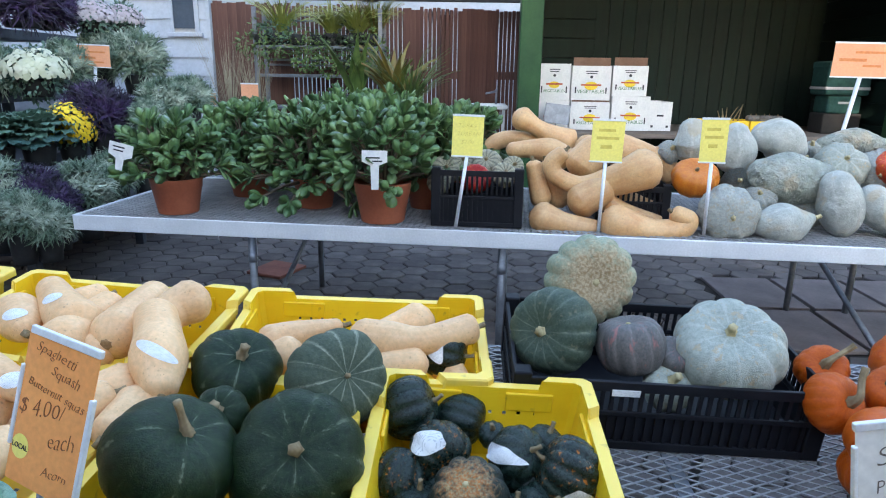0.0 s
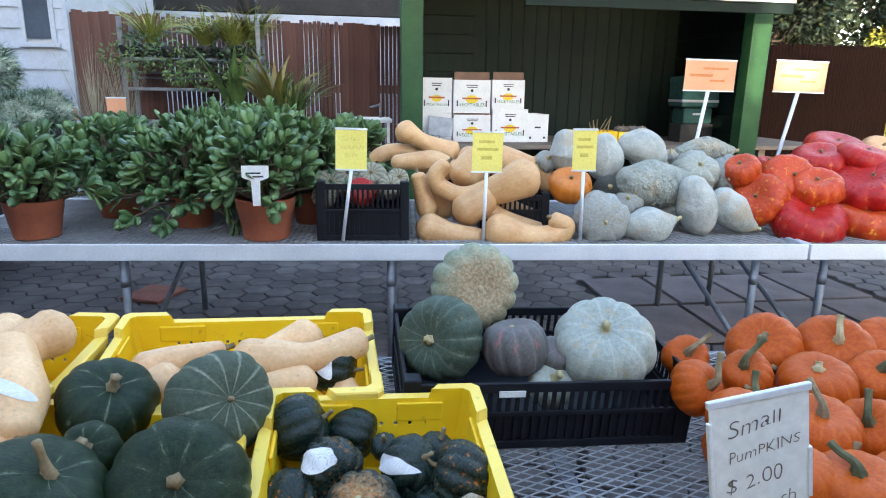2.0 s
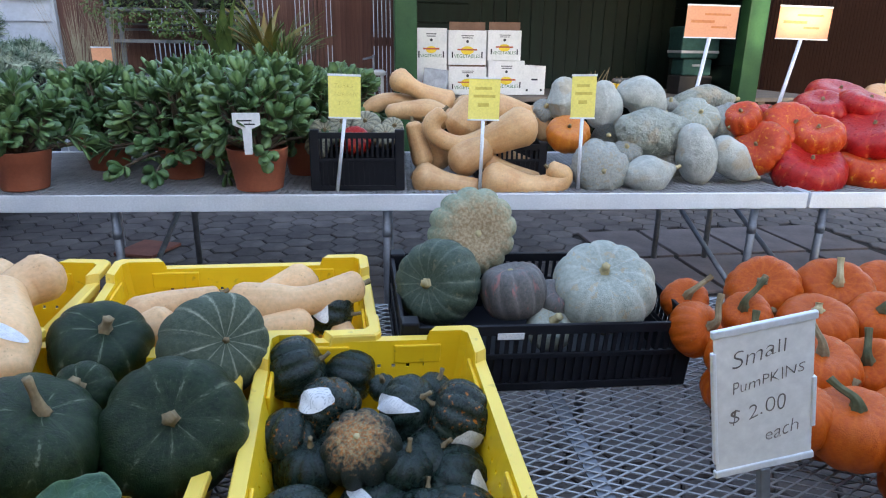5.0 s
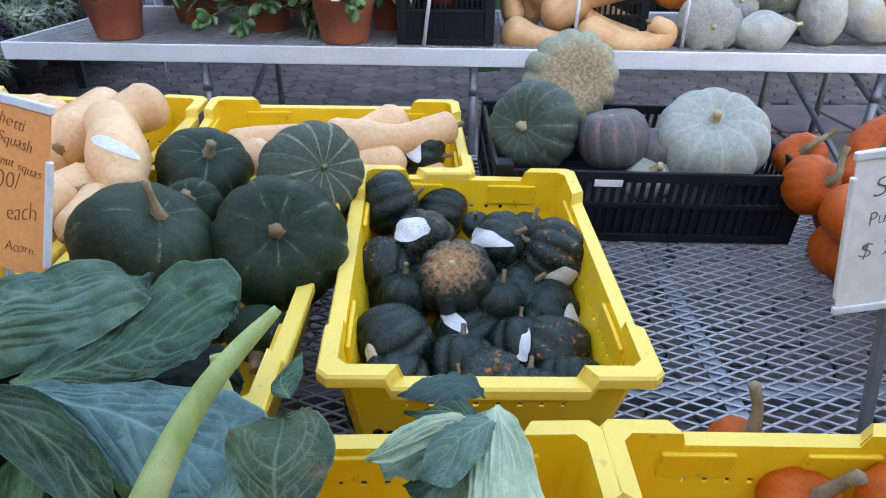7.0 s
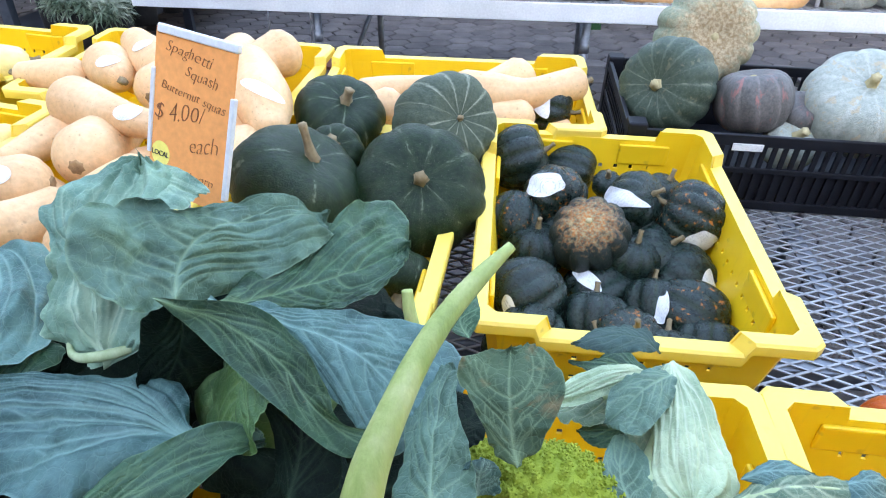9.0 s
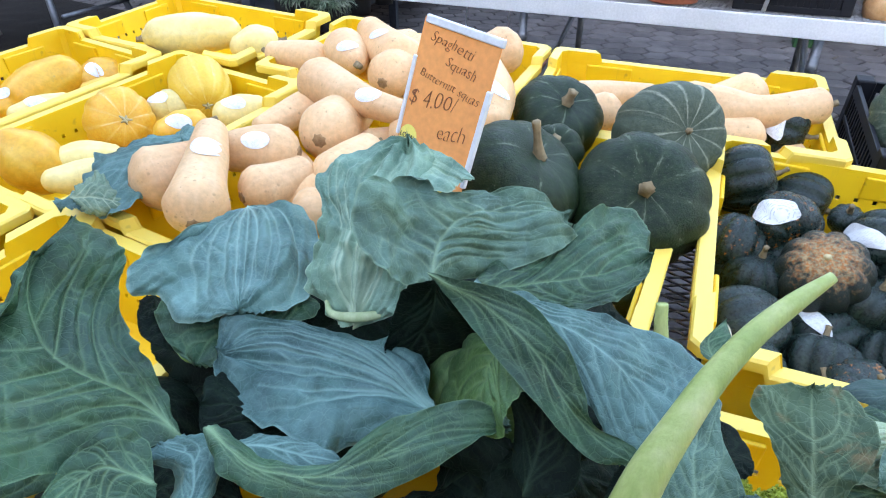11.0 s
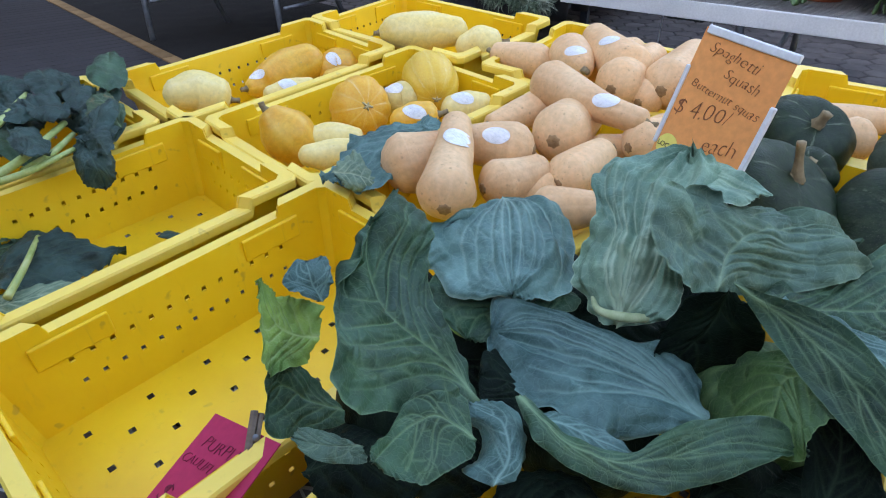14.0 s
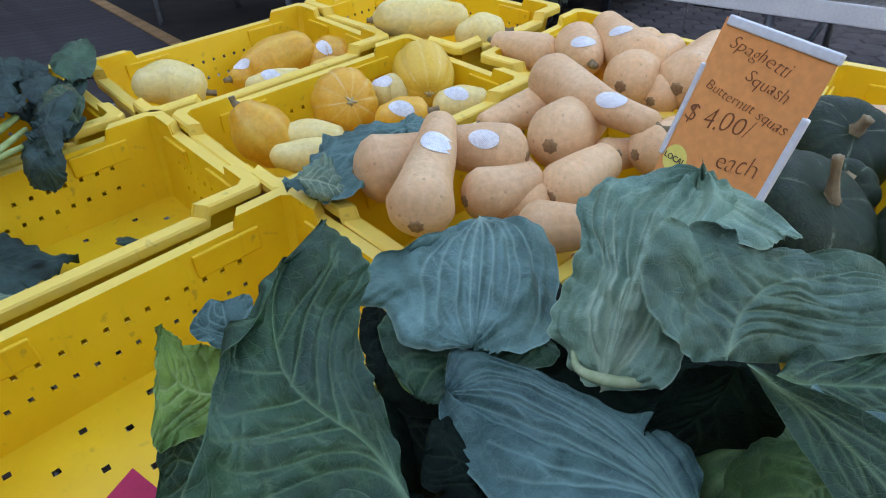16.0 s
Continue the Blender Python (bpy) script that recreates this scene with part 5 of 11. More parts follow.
crookneck([(0.673, 3.011, 0.789), (0.783, 3.002, 0.736), (0.934, 2.990, 0.693)], [0.043, 0.040, 0.032], 92)
crookneck([(0.783, 3.122, 0.773), (0.868, 3.115, 0.746), (0.968, 3.107, 0.719)], [0.061, 0.050, 0.039], 93)
crookneck([(0.631, 3.336, 1.013), (0.676, 3.332, 0.972), (0.721, 3.328, 0.929)], [0.057, 0.063, 0.070], 94)
crookneck([(0.974, 3.287, 0.975), (1.036, 3.282, 0.919), (1.069, 3.279, 0.862)], [0.046, 0.052, 0.052], 95)
# blue grey squash on the back table
hubbard((1.186, 2.840, 0.770), 0.130, 0.86, (-0.156, -0.987, 0.035), 96, 'blue', exact=True)
long_hubbard([(1.319, 2.800, 0.738), (1.387, 2.800, 0.740), (1.456, 2.800, 0.747), (1.536, 2.800, 0.768)], [0.053, 0.090, 0.080, 0.019], 97, 'blue')
long_hubbard([(1.650, 2.870, 0.910), (1.685, 2.870, 0.819), (1.708, 2.870, 0.726), (1.720, 2.870, 0.675)], [0.071, 0.099, 0.075, 0.025], 99, 'blue')
long_hubbard([(1.791, 2.840, 0.859), (1.840, 2.840, 0.803), (1.919, 2.840, 0.743), (1.980, 2.840, 0.717)], [0.065, 0.085, 0.055, 0.022], 100, 'blue')
long_hubbard([(1.381, 3.000, 0.920), (1.471, 3.000, 0.911), (1.601, 3.000, 0.896), (1.702, 3.000, 0.881), (1.745, 3.000, 0.878)], [0.078, 0.115, 0.107, 0.068, 0.034], 98, 'warty')
hubbard((1.787, 3.100, 0.951), 0.117, 0.90, (-0.213, -0.801, 0.560), 105, 'pale', exact=True)
hubbard((1.962, 3.080, 0.935), 0.102, 0.95, (-0.502, -0.865, -0.015), 106, 'blue', exact=True)
long_hubbard([(1.806, 3.330, 1.039), (1.888, 3.330, 1.045), (1.988, 3.330, 1.052), (2.080, 3.330, 1.043), (2.131, 3.330, 1.043)], [0.031, 0.056, 0.066, 0.041, 0.019], 104, 'warty')
long_hubbard([(1.465, 3.220, 1.081), (1.528, 3.220, 1.073), (1.605, 3.220, 1.034), (1.656, 3.220, 1.002)], [0.071, 0.095, 0.086, 0.045], 103, 'blue')
long_hubbard([(1.309, 3.160, 1.097), (1.325, 3.160, 1.020), (1.310, 3.160, 0.939)], [0.063, 0.090, 0.073], 102, 'blue')
long_hubbard([(1.120, 3.220, 1.109), (1.133, 3.220, 1.037), (1.128, 3.220, 0.976)], [0.064, 0.093, 0.070], 101, 'blue')
hubbard((1.034, 3.260, 0.989), 0.059, 0.95, (0.004, -0.866, 0.500), 108, 'blue', exact=True)
hubbard((1.300, 3.050, 0.876), 0.071, 0.90, (-0.211, -0.904, 0.372), 107, 'warty', exact=True)
hubbard((1.775, 3.340, 1.007), 0.044, 1.00, (-0.381, -0.577, 0.722), 110, 'blue', exact=True)
hubbard((1.378, 2.970, 0.812), 0.075, 0.90, (-0.361, -0.674, 0.644), 109, 'blue', exact=True)
hubbard((1.631, 3.013, 0.768), 0.089, 1.00, (0.108, -0.731, 0.674), 111, 'blue')
turban((1.096, 3.036, 0.899), 0.118, 0.81, (-0.101, -0.550, 0.829), 112, 'orange')
# red turban squash and tan pumpkins
turban((2.240, 2.815, 0.752), 0.178, 0.66, (-0.10, -0.50, 0.86), 113, 'red', exact=True)
turban((2.565, 2.815, 0.742), 0.172, 0.58, (-0.05, -0.15, 0.98), 114, 'redorange', exact=True)
turban((2.055, 2.935, 0.835), 0.138, 0.72, (-0.75, -0.50, 0.42), 117, 'redorange', exact=True)
turban((2.221, 2.969, 0.931), 0.136, 0.72, (-0.10, -0.82, 0.56), 120, 'redorange', exact=True)
turban((2.305, 2.875, 0.900), 0.126, 0.74, (-0.30, -0.40, 0.86), 121, 'redorange', exact=True)
turban((2.664, 2.916, 0.907), 0.204, 0.50, (-0.42, -0.22, 0.88), 118, 'red', exact=True)
turban((2.551, 3.181, 1.005), 0.143, 0.62, (-0.20, -0.30, 0.93), 123, 'red', exact=True)
turban((2.735, 3.083, 1.024), 0.148, 0.56, (0.15, -0.25, 0.95), 124, 'red', exact=True)
turban((2.777, 3.352, 1.056), 0.168, 0.50, (0.00, -0.30, 0.95), 125, 'red', exact=True)
turban((1.989, 3.012, 0.973), 0.092, 0.85, (-0.50, -0.30, 0.80), 122, 'redorange', exact=True)
turban((2.245, 3.180, 0.977), 0.068, 0.75, (0.00, -0.30, 0.95), 112, 'red', exact=True)
turban((3.046, 2.878, 0.884), 0.165, 0.58, (-0.45, -0.25, 0.86), 119, 'darkred', exact=True)
turban((2.915, 2.810, 0.752), 0.172, 0.66, (-0.10, -0.45, 0.89), 115, 'green', exact=True)
turban((3.240, 2.800, 0.745), 0.176, 0.72, (-0.20, -0.35, 0.91), 116, 'red', exact=True)
turban((2.715, 3.045, 0.818), 0.143, 0.70, (0.00, -0.40, 0.90), 136, 'green', exact=True)
turban((3.117, 3.412, 1.027), 0.138, 0.63, (-0.024, -0.523, 0.852), 126, 'tan')
turban((3.492, 3.381, 1.040), 0.129, 0.63, (-0.292, -0.442, 0.848), 127, 'tan')
turban((3.744, 3.310, 1.042), 0.155, 0.64, (-0.024, -0.523, 0.852), 128, 'tan')
turban((3.275, 3.148, 0.944), 0.159, 0.61, (0.043, -0.537, 0.842), 129, 'tan')
turban((3.436, 3.085, 0.900), 0.145, 0.67, (-0.354, -0.416, 0.837), 130, 'tan')
turban((3.501, 2.979, 0.911), 0.186, 0.73, (-0.024, -0.523, 0.852), 131, 'tan')
turban((3.921, 3.145, 0.982), 0.163, 0.71, (-0.024, -0.523, 0.852), 132, 'tan')
turban((3.578, 2.772, 0.787), 0.111, 1.18, (-0.292, -0.442, 0.848), 133, 'red')
turban((3.689, 2.964, 0.839), 0.144, 0.76, (-0.292, -0.442, 0.848), 134, 'tan')
turban((4.109, 3.381, 1.078), 0.153, 0.65, (-0.024, -0.523, 0.852), 135, 'tan')
# turban squash in the black crate
turban((0.072, 2.930, 0.890), 0.078, 0.87, (-0.032, -0.702, 0.711), 137, 'red')
turban((-0.072, 3.012, 0.915), 0.074, 0.93, (0.316, -0.767, 0.559), 138, 'striped')
turban((0.127, 3.056, 0.944), 0.080, 0.80, (-0.201, -0.687, 0.698), 139, 'striped')
turban((0.202, 2.949, 0.907), 0.062, 0.92, (0.236, -0.785, 0.573), 140, 'striped')
turban((0.006, 3.106, 0.941), 0.076, 0.79, (0.236, -0.785, 0.573), 141, 'striped')
turban((0.248, 3.046, 0.933), 0.054, 1.00, (0.236, -0.785, 0.573), 142, 'striped')
turban((-0.096, 2.934, 0.867), 0.057, 0.91, (0.236, -0.785, 0.573), 143, 'striped')
# small pumpkins heaped on the mesh
pumpkin((0.919, 1.546, 0.647), 0.063, 0.82, (-0.237, -0.676, 0.697), 144, stem_to=(0.057, -0.008, 0.057))
pumpkin((1.188, 1.598, 0.644), 0.101, 0.82, (-0.528, -0.510, 0.678), 145, stem_to=(0.010, 0.001, 0.017))
pumpkin((1.387, 1.572, 0.635), 0.106, 0.82, (-0.330, -0.571, 0.752), 146, stem_to=(0.011, 0.020, 0.069))
pumpkin((1.565, 1.576, 0.630), 0.098, 0.82, (-0.232, -0.447, 0.864), 147, stem_to=(0.014, 0.012, 0.061))
pumpkin((1.877, 1.710, 0.634), 0.097, 0.82, (-0.452, -0.625, 0.636), 148, stem_to=(0.067, -0.055, 0.051))
pumpkin((1.914, 1.586, 0.621), 0.085, 0.82, (-0.382, 0.079, 0.921), 149, stem_to=(-0.008, 0.026, 0.041))
pumpkin((2.076, 1.609, 0.618), 0.091, 0.82, (-0.338, -0.100, 0.936), 150, stem_to=(0.011, 0.011, 0.059))
pumpkin((0.867, 1.398, 0.635), 0.069, 0.82, (0.381, -0.785, 0.489), 151, stem_to=(0.033, 0.018, 0.077))
pumpkin((1.042, 1.455, 0.635), 0.066, 0.82, (-0.530, -0.360, 0.768), 152, stem_to=(0.048, 0.003, 0.078))
pumpkin((1.198, 1.396, 0.624), 0.093, 0.82, (-0.241, -0.245, 0.939), 153, stem_to=(0.004, 0.006, 0.019))
pumpkin((1.390, 1.406, 0.620), 0.084, 0.82, (-0.312, -0.381, 0.871), 154, stem_to=(0.032, -0.008, 0.048))
pumpkin((1.613, 1.434, 0.616), 0.101, 0.82, (-0.462, -0.376, 0.804), 155, stem_to=(0.018, 0.027, 0.103))
pumpkin((1.409, 1.223, 0.602), 0.099, 0.82, (-0.317, -0.022, 0.948), 156, stem_to=(0.074, -0.010, 0.142))
pumpkin((1.589, 1.233, 0.597), 0.089, 0.82, (-0.032, -0.243, 0.970), 157, stem_to=(0.024, 0.016, 0.083))
pumpkin((1.052, 1.205, 0.611), 0.093, 0.82, (-0.118, -0.256, 0.959), 158, stem_to=(-0.010, 0.045, 0.066))
pumpkin((1.192, 1.207, 0.607), 0.074, 0.82, (-0.626, -0.384, 0.678), 159, stem_to=(0.011, 0.029, 0.067))
pumpkin((0.983, 1.013, 0.595), 0.090, 0.82, (-0.161, -0.178, 0.971), 160, stem_to=(-0.026, 0.051, 0.038))
pumpkin((1.128, 1.024, 0.591), 0.083, 0.82, (-0.373, 0.101, 0.922), 161, stem_to=(0.021, 0.024, 0.067))
pumpkin((1.324, 1.030, 0.586), 0.086, 0.82, (-0.297, -0.395, 0.869), 162, stem_to=(0.046, 0.001, 0.086))
pumpkin((1.241, 0.901, 0.576), 0.062, 0.82, (-0.027, 0.053, 0.998), 163, stem_to=(0.027, 0.008, 0.053))
pumpkin((1.038, 0.899, 0.582), 0.067, 0.82, (-0.109, -0.436, 0.893), 164, stem_to=(0.035, -0.016, 0.029))
pumpkin((0.901, 1.253, 0.620), 0.080, 0.82, (0.122, -0.398, 0.909), 165, stem_to=(0.018, 0.030, 0.078))
pumpkin((1.867, 1.338, 0.599), 0.098, 0.82, (-0.317, -0.062, 0.946), 166, stem_to=(0.022, 0.009, 0.079))
pumpkin((1.598, 1.098, 0.584), 0.091, 0.82, (-0.367, -0.100, 0.925), 167, stem_to=(0.024, 0.023, 0.089))
pumpkin((0.895, 1.059, 0.602), 0.078, 0.82, (-0.144, -0.033, 0.989), 168, stem_to=(0.007, 0.027, 0.049))
pumpkin((1.409, 0.923, 0.573), 0.078, 0.82, (-0.334, -0.065, 0.940), 169, stem_to=(0.028, 0.011, 0.067))
pumpkin((2.249, 1.597, 0.612), 0.106, 0.82, (-0.400, -0.126, 0.908), 170, stem_to=(0.017, 0.010, 0.081))
pumpkin((0.930, 1.300, 0.519), 0.078, 0.82, (0.050, -0.100, 1.000), 180)
pumpkin((1.050, 1.150, 0.502), 0.078, 0.82, (0.050, -0.100, 1.000), 181)
pumpkin((1.020, 1.450, 0.531), 0.078, 0.82, (0.050, -0.100, 1.000), 182)
pumpkin((1.200, 1.520, 0.532), 0.078, 0.82, (0.050, -0.100, 1.000), 183)
pumpkin((1.380, 1.500, 0.525), 0.078, 0.82, (0.050, -0.100, 1.000), 184)
pumpkin((1.550, 1.500, 0.520), 0.078, 0.82, (0.050, -0.100, 1.000), 185)
pumpkin((1.720, 1.480, 0.513), 0.078, 0.82, (0.050, -0.100, 1.000), 186)
pumpkin((1.200, 1.330, 0.514), 0.078, 0.82, (0.050, -0.100, 1.000), 187)
pumpkin((1.370, 1.300, 0.506), 0.078, 0.82, (0.050, -0.100, 1.000), 188)
pumpkin((1.550, 1.300, 0.501), 0.078, 0.82, (0.050, -0.100, 1.000), 189)
pumpkin((1.730, 1.280, 0.493), 0.078, 0.82, (0.050, -0.100, 1.000), 190)
pumpkin((1.220, 1.120, 0.494), 0.078, 0.82, (0.050, -0.100, 1.000), 191)
pumpkin((1.400, 1.100, 0.486), 0.078, 0.82, (0.050, -0.100, 1.000), 192)
pumpkin((1.580, 1.100, 0.481), 0.078, 0.82, (0.050, -0.100, 1.000), 193)
pumpkin((1.120, 0.960, 0.481), 0.078, 0.82, (0.050, -0.100, 1.000), 194)
pumpkin((1.300, 0.930, 0.473), 0.078, 0.82, (0.050, -0.100, 1.000), 195)
pumpkin((1.480, 0.920, 0.467), 0.078, 0.82, (0.050, -0.100, 1.000), 196)
# pumpkins in the front crate
pumpkin((0.465, 0.623, 0.503), 0.059, 0.78, (0.050, -0.100, 1.000), 174)
pumpkin((0.577, 0.604, 0.528), 0.057, 0.78, (0.050, -0.100, 1.000), 175)
pumpkin((0.349, 0.559, 0.490), 0.055, 0.78, (0.050, -0.100, 1.000), 176)
pumpkin((0.481, 0.544, 0.485), 0.054, 0.78, (0.050, -0.100, 1.000), 177)
pumpkin((0.451, 0.762, 0.468), 0.053, 0.90, (0.050, -0.100, 1.000), 178)


# ---- black crates ----
def black_crate(m, L, W, H, label, group="black crates", slat=0.010, gap=0.012):
    """A slatted black crate, long side along x, its foot at z = 0."""
    t = thing("black_crate", m, label, "crate", group)
    e = 0.010
    box("floor_panel", -L / 2 + e, L / 2 - e, -W / 2 + e, W / 2 - e, 0.002, 0.008, M_BLACK, t, 0.001)
    for z0, z1, nm in ((0.0, 0.022, "foot_rail"), (H * 0.50, H * 0.50 + 0.014, "middle_rail"), (H - 0.026, H, "top_rail")):
        for s in (-1, 1):
            box(nm, -L / 2, L / 2, s * (W / 2 - e / 2) - e / 2, s * (W / 2 - e / 2) + e / 2, z0, z1, M_BLACK, t, 0.002)
            box(nm, s * (L / 2 - e / 2) - e / 2, s * (L / 2 - e / 2) + e / 2, -W / 2 + e, W / 2 - e, z0, z1, M_BLACK, t, 0.002)
    for s in (-1, 1):
        box("lower_panel", -L / 2 + 0.02, L / 2 - 0.02, s * (W / 2 - 0.011) - 0.0015, s * (W / 2 - 0.011) + 0.0015, 0.02, H * 0.50, M_BLACK, t, 0.0)
        box("lower_panel", s * (L / 2 - 0.011) - 0.0015, s * (L / 2 - 0.011) + 0.0015, -W / 2 + 0.02, W / 2 - 0.02, 0.02, H * 0.50, M_BLACK, t, 0.0)
    for s in (-1, 1):
        for q in (-1, 1):
            box("corner_post", s * (L / 2 - 0.02) - 0.021, s * (L / 2 - 0.02) + 0.021, q * (W / 2 - 0.02) - 0.021, q * (W / 2 - 0.02) + 0.021, 0.0, H + 0.012, M_BLACK, t, 0.005)
    me = None
    n = int((L - 0.1) / (slat + gap))
    for k in range(n + 1):
        x = -L / 2 + 0.05 + (L - 0.1) * k / n
        for s in (-1, 1):
            if me is None:
                o = box("slat", -slat / 2, slat / 2, -0.003, 0.003, 0.01, H - 0.01, M_BLACK, t, 0.0)
                me = o.data
            else:
                o = new("slat", me)
                o.parent = t
            o.location = (x, s * (W / 2 - 0.006), 0)
    n = int((W - 0.1) / (slat + gap))
    for k in range(n + 1):
        y = -W / 2 + 0.05 + (W - 0.1) * k / n
        for s in (-1, 1):
            o = new("slat", me)
            o.parent = t
            o.matrix_basis = pose(s * (L / 2 - 0.006), y, 0, 0, 0, 90)
    return t


bc = black_crate(on_slope(0.505, 1.640, -0.5, 0.002), 0.735, 0.44, 0.185, "slatted black plastic crate with large squash on the front stand")
box("label", -0.02, 0.045, -0.2235, -0.2205, 0.150, 0.166, M_LABEL, bc, 0.0, "small paper tag").location = (-0.12, 0, 0)
black_crate(on_table(1.893, 0.275, 0.002, 1), 0.41, 0.36, 0.255, "square black milk crate of turban squash on the back table")
black_crate(on_table(2.62, 0.48, 0.002, 1), 0.34, 0.30, 0.17, "square black crate under an orange squash on the back table")


# ---- green pavilion ----
def pavilion():
    y0, y1, x0, x1 = 5.4, 7.0, 0.45, 3.69
    t = thing("pavilion", Matrix.Identity(4), "dark green wooden market shed open at the front", "shed")
    for x in (x0, x1 - 0.18):
        box("post", x, x + 0.18, y0, y0 + 0.14, 0, 2.5, M_GREENPOST, t, 0.006, "painted green timber post")
    n = 17
    w = (x1 - 0.03 - x0 - 0.9) / n
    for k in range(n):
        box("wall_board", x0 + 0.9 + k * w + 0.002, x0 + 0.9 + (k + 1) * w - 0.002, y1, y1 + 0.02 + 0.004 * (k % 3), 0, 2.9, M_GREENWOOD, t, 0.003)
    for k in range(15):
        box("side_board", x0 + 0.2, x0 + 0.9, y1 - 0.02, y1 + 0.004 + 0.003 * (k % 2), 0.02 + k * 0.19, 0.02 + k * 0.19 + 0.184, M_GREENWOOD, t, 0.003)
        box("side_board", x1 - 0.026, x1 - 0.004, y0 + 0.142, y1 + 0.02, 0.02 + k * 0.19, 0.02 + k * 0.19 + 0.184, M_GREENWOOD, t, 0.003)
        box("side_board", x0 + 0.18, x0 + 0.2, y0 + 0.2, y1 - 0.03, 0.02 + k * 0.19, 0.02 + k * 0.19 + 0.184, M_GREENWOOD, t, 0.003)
    # backing panels added to stop light leaking through the gaps between boards
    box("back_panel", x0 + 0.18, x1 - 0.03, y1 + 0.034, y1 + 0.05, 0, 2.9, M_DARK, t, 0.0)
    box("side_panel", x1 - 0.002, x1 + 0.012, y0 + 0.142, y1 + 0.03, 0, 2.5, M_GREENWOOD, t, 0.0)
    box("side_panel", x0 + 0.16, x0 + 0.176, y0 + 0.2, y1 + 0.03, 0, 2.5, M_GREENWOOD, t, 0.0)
    box("fascia", x0 + 0.95, x1, y0 - 0.25, y0 - 0.22, 2.0, 2.08, M_GREENWOOD, t, 0.004, "narrow green fascia board")
    box("fascia", x0 + 0.95, x1, y0 - 0.27, y0 - 0.22, 2.085, 2.105, M_WHITE, t, 0.004, "white gutter edge catching the sun")
    box("roof", x0 - 0.3, x1 + 0.25, y0 - 0.22, y1 + 0.3, 2.5, 2.62, M_DARK, t, 0.01, "dark shingled roof")
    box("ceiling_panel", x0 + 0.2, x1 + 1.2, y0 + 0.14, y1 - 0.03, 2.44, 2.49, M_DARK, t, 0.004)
    box("shelf", x0 + 0.22, x1 + 1.0, 5.62, 6.9, 0.84, 0.88, M_WOOD, t, 0.005, "weathered plank shelf")
    for x in (1.0, 2.4, 3.9):
        box("shelf_leg", x, x + 0.07, 5.66, 5.73, 0, 0.84, M_WOOD, t, 0.004)
    return t


pavilion()


# ---- produce boxes in the pavilion ----
M_BXGREEN = wear("box print green", [(0.3, (0.04, 0.16, 0.06)), (0.7, (0.06, 0.22, 0.09))], 30, 0.6)
M_BXYEL = wear("box print yellow", [(0.3, (0.80, 0.55, 0.03)), (0.7, (0.88, 0.66, 0.06))], 30, 0.6)
M_BXRED = wear("box print red", [(0.3, (0.45, 0.10, 0.05)), (0.7, (0.52, 0.14, 0.07))], 30, 0.6)


def lettering(text, size, mat, parent, m, name="lettering", depth=0.0003, thin=False):
    cu = bpy.data.curves.new(name, "FONT")
    cu.body, cu.size, cu.extrude = text, size, depth
    if thin:
        cu.offset, cu.shear = -0.022 * size, 0.25
    cu.align_x, cu.align_y = "CENTER", "CENTER"
    tmp = new("temp", cu)
    me = bpy.data.meshes.new_from_object(tmp.evaluated_get(bpy.context.evaluated_depsgraph_get()))
    bpy.data.objects.remove(tmp)
    me.materials.clear()
    me.materials.append(mat)
    if thin:
        # an unsteady hand
        for v in me.vertices:
            q = Vector((v.co.x / size * 1.1, v.co.y / size * 0.9, len(text)))
            v.co.x += size * 0.10 * noise.noise(q)
            v.co.y += size * 0.13 * noise.noise(q + Vector((7, 3, 1)))
    ob = new(name, me)
    ob.parent = parent
    ob.matrix_basis = m
    return ob


